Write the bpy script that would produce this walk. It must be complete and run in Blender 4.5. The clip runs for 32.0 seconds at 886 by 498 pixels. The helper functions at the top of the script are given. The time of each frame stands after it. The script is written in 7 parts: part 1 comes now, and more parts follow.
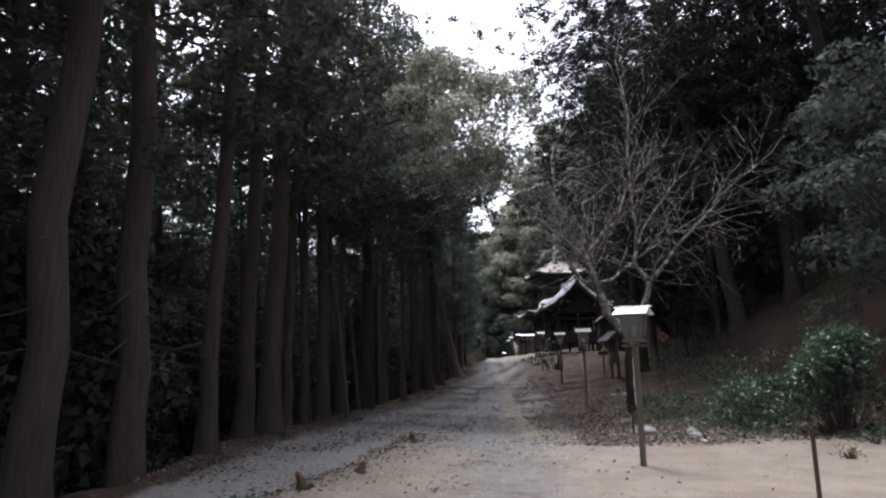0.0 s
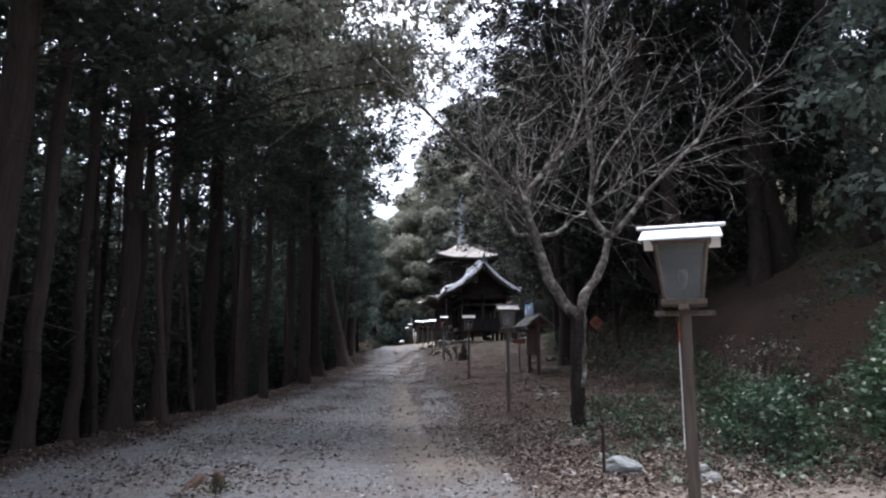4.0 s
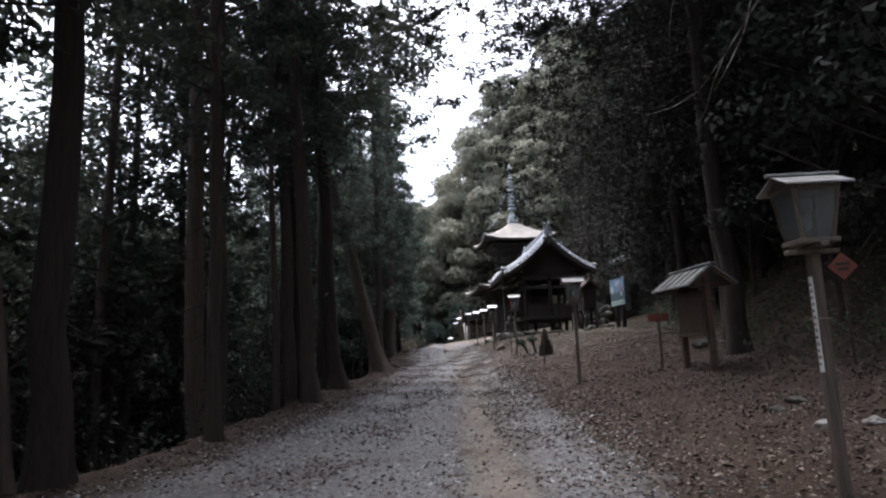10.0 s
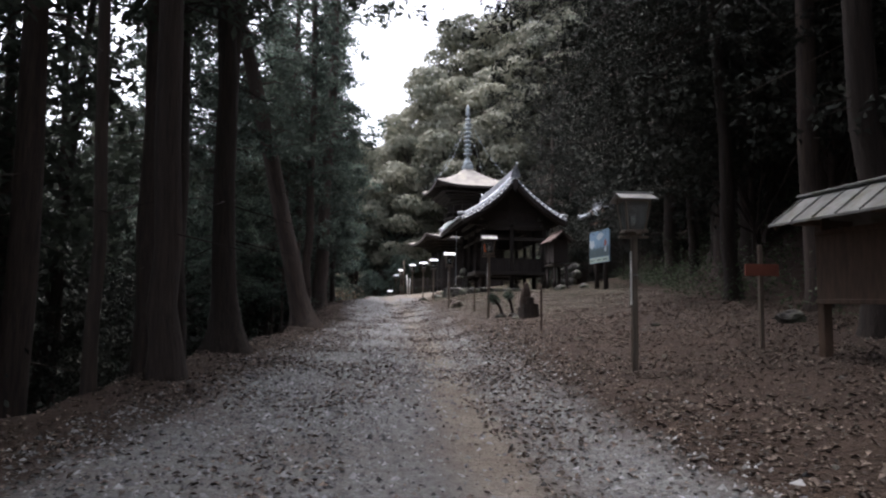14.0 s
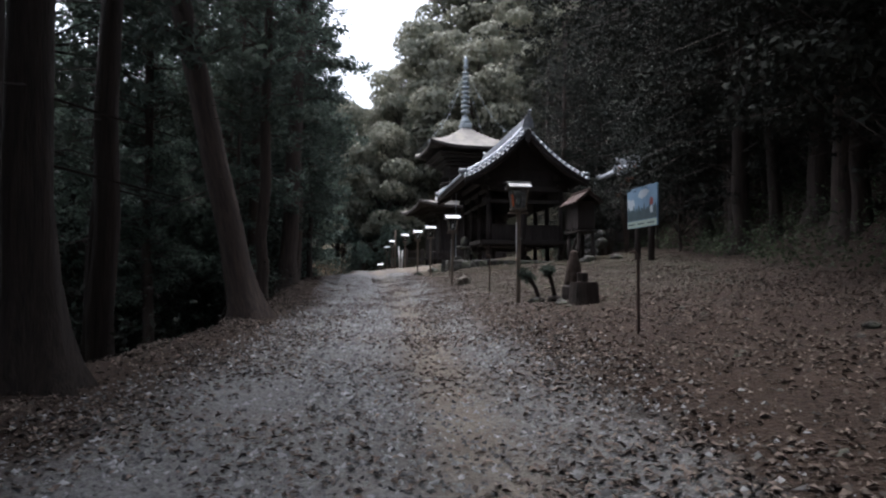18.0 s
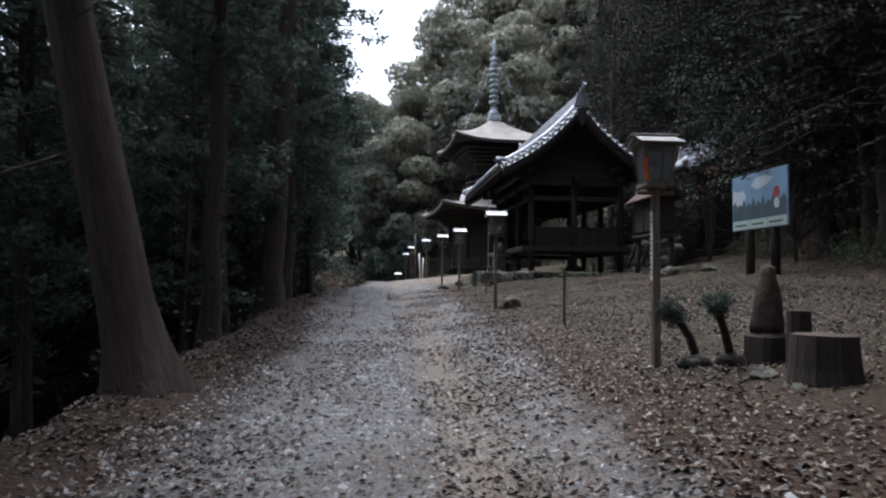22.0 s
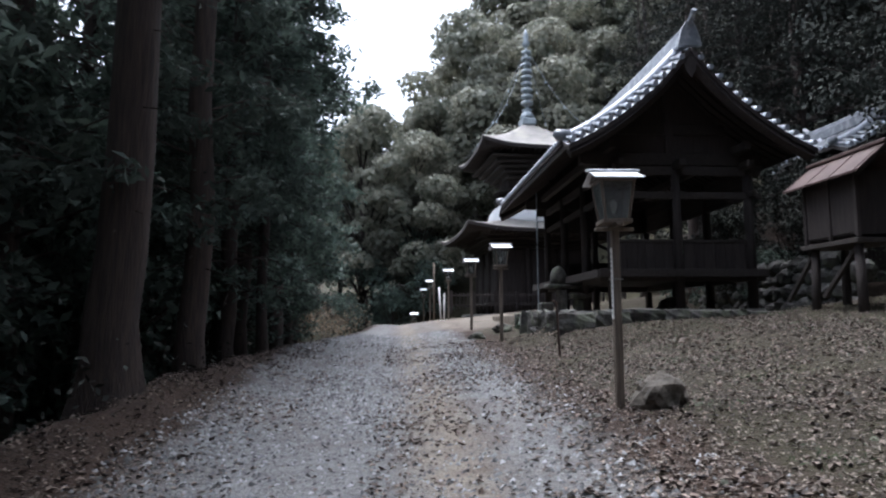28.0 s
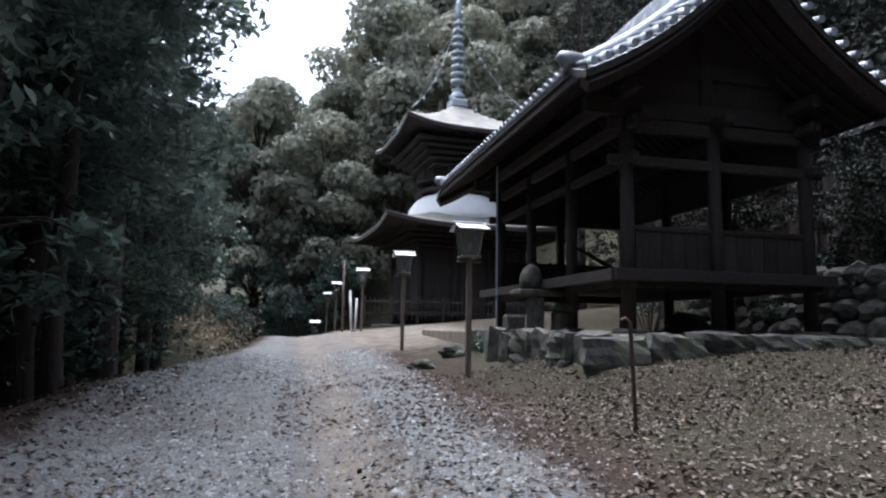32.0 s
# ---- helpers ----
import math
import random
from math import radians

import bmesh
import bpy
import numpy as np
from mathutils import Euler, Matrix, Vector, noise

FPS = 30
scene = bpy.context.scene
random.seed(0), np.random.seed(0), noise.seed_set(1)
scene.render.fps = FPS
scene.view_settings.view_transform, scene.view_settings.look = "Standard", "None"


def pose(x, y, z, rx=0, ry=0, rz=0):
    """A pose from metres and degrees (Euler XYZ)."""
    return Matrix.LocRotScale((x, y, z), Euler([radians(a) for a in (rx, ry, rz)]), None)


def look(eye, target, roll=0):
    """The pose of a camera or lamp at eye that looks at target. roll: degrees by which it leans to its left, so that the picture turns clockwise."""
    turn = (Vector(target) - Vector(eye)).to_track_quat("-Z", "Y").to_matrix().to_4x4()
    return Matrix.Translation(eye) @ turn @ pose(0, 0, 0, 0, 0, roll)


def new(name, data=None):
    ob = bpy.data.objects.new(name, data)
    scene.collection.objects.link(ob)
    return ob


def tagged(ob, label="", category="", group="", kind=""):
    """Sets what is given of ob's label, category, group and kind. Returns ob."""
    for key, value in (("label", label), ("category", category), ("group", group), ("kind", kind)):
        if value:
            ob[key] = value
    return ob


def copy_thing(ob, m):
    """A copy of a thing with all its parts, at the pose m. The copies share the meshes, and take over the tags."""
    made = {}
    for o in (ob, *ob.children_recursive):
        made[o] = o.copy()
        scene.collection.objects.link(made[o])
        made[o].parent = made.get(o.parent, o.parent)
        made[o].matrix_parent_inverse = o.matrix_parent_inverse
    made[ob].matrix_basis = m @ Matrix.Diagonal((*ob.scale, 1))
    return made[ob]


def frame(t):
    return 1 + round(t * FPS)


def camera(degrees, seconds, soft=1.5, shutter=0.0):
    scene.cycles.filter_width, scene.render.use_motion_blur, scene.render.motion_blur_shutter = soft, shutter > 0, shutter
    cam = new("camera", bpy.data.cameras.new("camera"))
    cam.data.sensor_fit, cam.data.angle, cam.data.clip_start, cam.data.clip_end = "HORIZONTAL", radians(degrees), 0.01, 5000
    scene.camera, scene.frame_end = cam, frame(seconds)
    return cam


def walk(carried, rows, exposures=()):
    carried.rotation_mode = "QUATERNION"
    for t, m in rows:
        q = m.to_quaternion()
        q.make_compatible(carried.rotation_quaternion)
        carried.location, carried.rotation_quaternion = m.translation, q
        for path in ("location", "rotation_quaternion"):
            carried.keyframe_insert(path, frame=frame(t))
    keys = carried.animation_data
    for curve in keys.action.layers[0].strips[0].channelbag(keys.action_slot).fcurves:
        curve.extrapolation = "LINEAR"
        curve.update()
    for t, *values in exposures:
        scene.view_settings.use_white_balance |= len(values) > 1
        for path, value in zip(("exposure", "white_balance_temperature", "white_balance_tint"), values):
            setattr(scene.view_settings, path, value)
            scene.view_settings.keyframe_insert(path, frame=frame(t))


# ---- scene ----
cam = camera(69.1, 32.0, soft=2.2)
METRES, EYE, TILT, LEAN, TURN = 50.0, 1.4, 0.0, 0.0, 3.4
ROWS = [
    (0.0, 0.0, 0.0, 0.0, 0.22, 9.69, 1.29),
    (0.5, -0.0011, 0.0151, -0.0001, -4.32, 5.81, 1.54),
    (1.0, 0.0009, 0.0305, -0.0002, -6.54, 2.86, 0.64),
    (1.5, 0.0013, 0.0458, 0.0, -9.07, 6.16, 0.79),
    (2.0, 0.0033, 0.0618, -0.0003, -10.07, 6.57, 0.91),
    (2.5, 0.0046, 0.0787, -0.0009, -9.69, 3.83, 0.81),
    (4.5, 0.0157, 0.1364, -0.0025, -8.6, 9.5, -0.12),
    (5.0, 0.0179, 0.1519, -0.0034, -8.94, 6.73, 1.66),
    (5.5, 0.0209, 0.1683, -0.0043, -8.57, 3.41, 0.88),
    (6.0, 0.022, 0.1859, -0.005, -8.15, 4.63, 1.39),
    (6.5, 0.0249, 0.2046, -0.0051, -6.0, 4.07, 0.97),
    (7.0, 0.0249, 0.2214, -0.0051, -4.97, 4.75, 1.51),
    (7.5, 0.0262, 0.2392, -0.0054, -2.22, 3.72, 2.13),
    (8.0, 0.0258, 0.2568, -0.0061, -5.63, 5.16, 0.39),
    (8.5, 0.0254, 0.2735, -0.0064, -2.98, 4.54, 0.86),
    (9.0, 0.0238, 0.2892, -0.0069, -3.94, 2.08, 1.61),
    (9.5, 0.0237, 0.3054, -0.0066, -3.07, 6.3, 2.8),
    (10.0, 0.0222, 0.3201, -0.007, -4.74, 8.7, 2.75),
    (10.5, 0.0223, 0.3375, -0.007, -4.86, 9.12, 3.18),
    (11.0, 0.0212, 0.3542, -0.007, -6.56, 10.12, 0.79),
    (11.5, 0.0214, 0.3699, -0.0074, -5.26, 7.42, 1.62),
    (12.0, 0.0218, 0.3854, -0.0081, -10.25, 7.69, -1.46),
    (12.5, 0.0226, 0.4017, -0.0083, -10.04, 7.17, 1.01),
    (13.0, 0.0233, 0.4177, -0.0087, -10.59, 7.07, -1.57),
    (13.5, 0.0242, 0.434, -0.0087, -10.67, 8.97, 0.38),
    (14.0, 0.0253, 0.4502, -0.0084, -10.58, 4.72, -0.77),
    (14.5, 0.0268, 0.4658, -0.0081, -9.87, 4.46, -0.13),
    (15.0, 0.0288, 0.4811, -0.0072, -9.86, 5.97, -2.31),
    (15.5, 0.0303, 0.4962, -0.0074, -12.0, 5.73, -1.32),
    (17.5, 0.0382, 0.5549, -0.006, -12.74, 4.86, -1.13),
    (18.0, 0.0409, 0.5698, -0.0064, -11.28, 2.33, -0.4),
    (18.5, 0.0425, 0.5849, -0.0056, -11.78, 2.67, -2.18),
    (19.0, 0.044, 0.5999, -0.0048, -10.08, 2.58, 0.65),
    (19.5, 0.0455, 0.6146, -0.0043, -11.26, 3.33, -2.68),
    (20.0, 0.0466, 0.6299, -0.0038, -9.79, 6.12, -0.64),
    (20.5, 0.049, 0.6453, -0.0029, -10.0, 4.99, -2.46),
    (21.0, 0.0504, 0.6605, -0.0023, -11.38, 4.17, -1.05),
    (21.5, 0.0534, 0.6755, -0.0011, -10.62, 2.94, -1.48),
    (22.0, 0.0546, 0.6909, -0.0003, -9.61, 2.9, -0.6),
    (22.5, 0.0578, 0.7062, 0.0002, -6.62, 7.41, -1.14),
    (23.0, 0.0598, 0.7209, 0.0008, -8.62, 7.28, -0.67),
    (23.5, 0.0623, 0.7352, 0.001, -10.13, 6.32, -1.37),
    (24.0, 0.0635, 0.7509, 0.0008, -11.74, 7.28, 0.69),
    (24.5, 0.0654, 0.766, 0.0001, -12.73, 4.97, 0.87),
    (25.0, 0.0679, 0.7817, 0.0007, -12.8, 6.32, -0.68),
    (25.5, 0.0709, 0.7973, 0.0008, -10.49, 5.67, 1.48),
    (27.5, 0.0778, 0.8568, 0.0038, -9.03, 7.78, 2.0),
    (28.0, 0.0801, 0.8721, 0.0041, -7.63, 6.23, 0.29),
    (28.5, 0.0806, 0.887, 0.0043, -10.93, 6.81, -2.57),
    (29.0, 0.0814, 0.9035, 0.0045, -8.46, 8.13, 0.21),
    (29.5, 0.0815, 0.9195, 0.0049, -11.88, 10.38, -1.41),
    (30.0, 0.0827, 0.9348, 0.0052, -10.5, 9.46, -1.23),
    (30.5, 0.0848, 0.9492, 0.0059, -13.42, 6.66, -1.08),
    (31.0, 0.0863, 0.9639, 0.0072, -10.48, 7.71, -1.49),
    (31.5, 0.087, 0.9781, 0.0076, -13.52, 8.46, -1.86),
    (32.0, 0.0854, 0.992, 0.0085, -16.66, 6.85, -0.96),
]
walk(cam, [(t, pose(0, 0, EYE, TILT, LEAN, TURN) @ pose(METRES * x, METRES * y, METRES * z, 90 + pitch, roll, yaw)) for t, x, y, z, yaw, pitch, roll in ROWS],
     exposures=[(0.0, 2.28, 6150, 14), (2.0, 2.34, 5850, 13), (5.0, 2.5, 5900, 14), (7.0, 2.65, 5950, 14), (9.0, 2.68, 6100, 14), (10.0, 2.38, 6100, 14), (11.0, 2.48, 6150, 15), (13.0, 2.45, 6250, 15), (15.0, 2.2, 6200, 14), (19.0, 1.98, 5950, 12), (25.0, 2.15, 5750, 11), (32.0, 2.38, 5650, 11)])

# ---- light ----
world = bpy.data.worlds.new("overcast_dusk")
scene.world = world
world.use_nodes = True
wt = world.node_tree
sky = wt.nodes.new("ShaderNodeTexSky")
sky.sky_type = "NISHITA"
sky.sun_disc = False
sky.sun_elevation, sky.sun_rotation = radians(73), radians(-27)
sky.air_density, sky.dust_density, sky.ozone_density = 1.0, 6.0, 1.0
pale = wt.nodes.new("ShaderNodeHueSaturation")
pale.inputs["Saturation"].default_value = 0.35
wt.links.new(sky.outputs["Color"], pale.inputs["Color"])
wt.links.new(pale.outputs["Color"], wt.nodes["Background"].inputs["Color"])
wt.nodes["Background"].inputs["Strength"].default_value = 0.10
sun = new("sun", bpy.data.lights.new("sun", "SUN"))
sun.data.energy, sun.data.angle, sun.data.color = 0.6, radians(25), (1.0, 0.95, 0.9)
sun.matrix_world = look((-8, 16, 60), (0, 0, 0))


# ---- materials ----
def mat(name, col, rough=0.8, metal=0.0, col2=None, scale=6.0, bump=0.3, bump_scale=40.0, stretch=(1, 1, 1), island=0.0, obj=0.0, coords="Object", stain=None, spec=0.3):
    m = bpy.data.materials.new(name)
    m.use_nodes = True
    nt = m.node_tree
    n, l = nt.nodes, nt.links
    p = n["Principled BSDF"]
    p.inputs["Roughness"].default_value, p.inputs["Metallic"].default_value = rough, metal
    p.inputs["Specular IOR Level"].default_value = spec
    tc = n.new("ShaderNodeTexCoord")
    mp = n.new("ShaderNodeMapping")
    mp.inputs["Scale"].default_value = stretch
    l.new(tc.outputs[coords], mp.inputs["Vector"])
    c2 = col2 or tuple(v * 0.6 for v in col)
    big = n.new("ShaderNodeTexNoise")
    big.inputs["Scale"].default_value, big.inputs["Detail"].default_value = scale, 8
    big.inputs["Roughness"].default_value = 0.65
    l.new(mp.outputs["Vector"], big.inputs["Vector"])
    ramp = n.new("ShaderNodeValToRGB")
    ramp.color_ramp.elements[0].position, ramp.color_ramp.elements[1].position = 0.35, 0.65
    ramp.color_ramp.elements[0].color, ramp.color_ramp.elements[1].color = (*c2, 1), (*col, 1)
    l.new(big.outputs["Fac"], ramp.inputs["Fac"])
    out = ramp.outputs["Color"]
    if stain:
        st = n.new("ShaderNodeTexNoise")
        st.inputs["Scale"].default_value, st.inputs["Detail"].default_value = stain[1], 5
        l.new(tc.outputs[coords], st.inputs["Vector"])
        rs = n.new("ShaderNodeValToRGB")
        rs.color_ramp.elements[0].position, rs.color_ramp.elements[1].position = 0.5, 0.68
        l.new(st.outputs["Fac"], rs.inputs["Fac"])
        mx = n.new("ShaderNodeMixRGB")
        mx.inputs["Color2"].default_value = (*stain[0], 1)
        l.new(rs.outputs["Color"], mx.inputs["Fac"])
        l.new(out, mx.inputs["Color1"])
        out = mx.outputs["Color"]
    if island or obj:
        hs = n.new("ShaderNodeHueSaturation")
        mr = n.new("ShaderNodeMapRange")
        if island:
            g = n.new("ShaderNodeNewGeometry")
            l.new(g.outputs["Random Per Island"], mr.inputs["Value"])
        else:
            g = n.new("ShaderNodeObjectInfo")
            l.new(g.outputs["Random"], mr.inputs["Value"])
        a = island or obj
        mr.inputs["To Min"].default_value, mr.inputs["To Max"].default_value = 1 - a, 1 + a
        l.new(mr.outputs["Result"], hs.inputs["Value"])
        l.new(out, hs.inputs["Color"])
        out = hs.outputs["Color"]
    l.new(out, p.inputs["Base Color"])
    if bump:
        fine = n.new("ShaderNodeTexNoise")
        fine.inputs["Scale"].default_value, fine.inputs["Detail"].default_value = bump_scale, 6
        l.new(mp.outputs["Vector"], fine.inputs["Vector"])
        b = n.new("ShaderNodeBump")
        b.inputs["Strength"].default_value, b.inputs["Distance"].default_value = bump, 0.02
        l.new(fine.outputs["Fac"], b.inputs["Height"])
        l.new(b.outputs["Normal"], p.inputs["Normal"])
    return m


M_BARK = mat("cedar_bark", (0.066, 0.049, 0.041), 0.9, col2=(0.032, 0.026, 0.024), scale=5, bump=1.0, bump_scale=14, stretch=(4, 4, 0.35), obj=0.45)
M_CHERRY = mat("pale_bark", (0.2, 0.178, 0.155), 0.85, col2=(0.035, 0.025, 0.02), scale=11, bump=1.0, bump_scale=26, stain=((0.42, 0.42, 0.39), 6))
M_DARKBARK = mat("dark_brown_bark", (0.036, 0.023, 0.018), 0.85, col2=(0.01, 0.008, 0.007), scale=11, bump=1.0, bump_scale=22, stain=((0.036, 0.033, 0.029), 12))
M_CEDAR = mat("cedar_foliage", (0.062, 0.074, 0.056), 0.75, col2=(0.042, 0.052, 0.042), scale=0.7, bump=0, island=0.35, spec=0.2)
M_CEDAR2 = mat("hinoki_foliage", (0.084, 0.106, 0.086), 0.75, col2=(0.055, 0.072, 0.061), scale=0.7, bump=0, island=0.35, spec=0.2)
# foliage colour with the deep canopy shade worked into it
M_SHADELEAF = mat("shade_toned_leaf", (0.04, 0.043, 0.035), 0.9, col2=(0.028, 0.032, 0.028), scale=0.7, bump=0, island=0.3, spec=0.15)
M_HINOKI = mat("blue_green_foliage", (0.126, 0.16, 0.13), 0.65, col2=(0.072, 0.104, 0.086), scale=0.7, bump=0, island=0.5)
M_BROAD = mat("broadleaf_foliage", (0.252, 0.246, 0.188), 0.6, col2=(0.13, 0.142, 0.11), scale=0.3, bump=0, island=0.22)
M_CAMELLIA = mat("camellia_leaf", (0.06, 0.105, 0.055), 0.35, col2=(0.035, 0.065, 0.04), scale=2, bump=0, island=0.4, spec=0.5)
M_FERN = mat("fern_leaf", (0.078, 0.1, 0.058), 0.6, col2=(0.045, 0.066, 0.038), scale=2, bump=0, island=0.4)
M_DRY = mat("dry_twigs", (0.3, 0.25, 0.18), 0.9, col2=(0.16, 0.12, 0.085), scale=2, bump=0, island=0.4)
M_DRYLEAF = mat("grey_green_leaf", (0.3, 0.3, 0.24), 0.7, col2=(0.16, 0.165, 0.13), scale=1, bump=0, island=0.4)
M_LITTER = mat("dead_leaves", (0.15, 0.12, 0.1), 0.8, col2=(0.03, 0.021, 0.017), scale=12, bump=0, island=0.75)
M_RED = mat("autumn_leaves", (0.19, 0.09, 0.055), 0.7, col2=(0.1, 0.045, 0.03), scale=3, bump=0, island=0.4)
M_STONE = mat("weathered_stone", (0.1, 0.097, 0.09), 0.9, col2=(0.03, 0.029, 0.027), scale=5, bump=1.0, bump_scale=16, obj=0.35, stain=((0.085, 0.095, 0.066), 2.5))
M_GRAVEL = mat("crushed_stone", (0.205, 0.21, 0.218), 0.9, col2=(0.06, 0.06, 0.062), scale=6, bump=0, island=0.8)
M_WOOD = mat("dark_old_wood", (0.05, 0.041, 0.038), 0.85, col2=(0.028, 0.023, 0.022), scale=3, bump=0.6, bump_scale=12, stretch=(6, 6, 0.6), obj=0.2)
M_WOODY = mat("dark_old_boards", (0.05, 0.042, 0.038), 0.85, col2=(0.028, 0.024, 0.022), scale=3, bump=0.6, bump_scale=12, stretch=(6, 0.6, 6), obj=0.2)
M_POST = mat("grey_weathered_wood", (0.18, 0.148, 0.12), 0.85, col2=(0.09, 0.072, 0.058), scale=4, bump=0.5, bump_scale=20, stretch=(8, 8, 0.5), obj=0.2)
M_BROWNBOARD = mat("brown_board", (0.11, 0.072, 0.05), 0.8, col2=(0.065, 0.043, 0.032), scale=3, bump=0.4, bump_scale=20, stretch=(1, 6, 1))
M_OLDFIGURE = mat("worn_brown_figure", (0.07, 0.05, 0.042), 0.85, col2=(0.026, 0.019, 0.016), scale=9, bump=0.8, bump_scale=18)
M_BROWNROCK = mat("pale_brown_rock", (0.16, 0.142, 0.118), 0.9, col2=(0.055, 0.048, 0.04), scale=5, bump=0.8, bump_scale=18)
M_TIN = mat("zinc_sheet", (0.78, 0.8, 0.83), 0.42, 0.35, col2=(0.6, 0.62, 0.65), scale=5, bump=0.1, bump_scale=10, spec=0.5)
M_TINDULL = mat("dull_zinc_sheet", (0.33, 0.335, 0.34), 0.5, 0.3, col2=(0.2, 0.2, 0.2), scale=5, bump=0.15, bump_scale=10, stain=((0.2, 0.18, 0.15), 6))
M_BOARDROOF = mat("weathered_board_roof", (0.2, 0.205, 0.2), 0.6, 0.1, col2=(0.11, 0.11, 0.105), scale=4, bump=0.3, bump_scale=14, stain=((0.1, 0.1, 0.075), 5))
M_REDTIN = mat("rusty_red_sheet", (0.105, 0.07, 0.063), 0.7, 0.1, col2=(0.065, 0.042, 0.039), scale=2, bump=0.2, bump_scale=14)
M_TILE = mat("silver_grey_tile", (0.22, 0.235, 0.262), 0.38, 0.0, col2=(0.13, 0.14, 0.158), scale=3, bump=0.3, bump_scale=25, obj=0.3, spec=0.55, stain=((0.34, 0.35, 0.36), 5))
M_TILECAP = mat("pale_tile_cap", (0.44, 0.47, 0.53), 0.42, 0.0, col2=(0.28, 0.3, 0.34), scale=6, bump=0.2, bump_scale=25, obj=0.3, spec=0.4)
M_COPPER = mat("bark_shingle_roof", (0.245, 0.228, 0.212), 0.75, col2=(0.16, 0.146, 0.135), scale=1.5, bump=0.4, bump_scale=30, stain=((0.25, 0.24, 0.2), 1.2))
M_PLASTER = mat("white_plaster", (0.9, 0.9, 0.89), 0.8, col2=(0.84, 0.84, 0.83), scale=1.5, bump=0.1, bump_scale=20)
M_BRONZE = mat("pale_bronze", (0.36, 0.4, 0.42), 0.5, 0.3, col2=(0.22, 0.25, 0.27), scale=3, bump=0.2, bump_scale=20)
M_IRON = mat("rusty_iron", (0.09, 0.06, 0.05), 0.7, 0.4, col2=(0.05, 0.04, 0.035), scale=8, bump=0.3, bump_scale=60)
M_WHITE = mat("white_label", (0.75, 0.75, 0.73), 0.7, col2=(0.62, 0.62, 0.6), scale=4, bump=0)
M_INK = mat("black_ink", (0.04, 0.04, 0.045), 0.7, col2=(0.03, 0.03, 0.03), bump=0)
M_GREYINK = mat("grey_ink", (0.16, 0.16, 0.17), 0.7, col2=(0.11, 0.11, 0.12), bump=0)
M_PALEROCK = mat("pale_rock", (0.33, 0.325, 0.32), 0.85, col2=(0.15, 0.145, 0.138), scale=4, bump=0.5, bump_scale=20)
M_GREYSTONE = mat("smooth_grey_stone", (0.25, 0.262, 0.262), 0.8, col2=(0.17, 0.18, 0.18), scale=4, bump=0.25, bump_scale=24)
M_PALELEAF = mat("bleached_dead_leaves", (0.215, 0.188, 0.162), 0.8, col2=(0.08, 0.063, 0.052), scale=14, bump=0, island=0.5)
M_ORANGE = mat("orange_tone", (0.75, 0.16, 0.04), 0.6, col2=(0.6, 0.1, 0.03), bump=0)
M_REDSIGN = mat("faded_red_paint", (0.24, 0.08, 0.05), 0.7, col2=(0.17, 0.055, 0.04), scale=4, bump=0.1)
M_BLUE = mat("pale_blue_print", (0.2, 0.3, 0.41), 0.5, col2=(0.15, 0.25, 0.36), scale=2, bump=0)
M_CLOUD = mat("white_print", (0.48, 0.53, 0.57), 0.5, col2=(0.4, 0.46, 0.5), scale=3, bump=0)
M_SLATEBLUE = mat("slate_blue_print", (0.075, 0.105, 0.12), 0.5, col2=(0.05, 0.08, 0.09), scale=3, bump=0)
M_REDPRINT = mat("brown_red_print", (0.3, 0.08, 0.07), 0.5, col2=(0.22, 0.06, 0.06), bump=0)
M_GREENPRINT = mat("pale_green_print", (0.4, 0.48, 0.43), 0.5, col2=(0.33, 0.42, 0.38), bump=0)
M_PANE = mat("glass_pane", (0.6, 0.62, 0.62), 0.12, col2=(0.45, 0.47, 0.47), scale=4, bump=0.02, spec=0.5)
M_BULB = mat("white_bulb", (0.85, 0.85, 0.82), 0.3, col2=(0.8, 0.8, 0.78), bump=0)
M_SOILEDGE = mat("packed_earth", (0.22, 0.185, 0.15), 0.95, col2=(0.14, 0.12, 0.095), scale=3, bump=0.5)
for _m in (M_PANE,):
    _m.node_tree.nodes["Principled BSDF"].inputs["Transmission Weight"].default_value = 0.85
for _m in (M_CEDAR, M_CEDAR2, M_HINOKI, M_BROAD, M_CAMELLIA, M_FERN, M_DRYLEAF):
    # thin leaves let some light through
    _t = _m.node_tree
    _p = _t.nodes["Principled BSDF"]
    _tr, _mx = _t.nodes.new("ShaderNodeBsdfTranslucent"), _t.nodes.new("ShaderNodeMixShader")
    _t.links.new(_p.inputs["Base Color"].links[0].from_socket, _tr.inputs["Color"])
    _mx.inputs["Fac"].default_value = 0.35
    _t.links.new(_p.outputs[0], _mx.inputs[1])
    _t.links.new(_tr.outputs[0], _mx.inputs[2])
    _t.links.new(_mx.outputs[0], _t.nodes["Material Output"].inputs["Surface"])


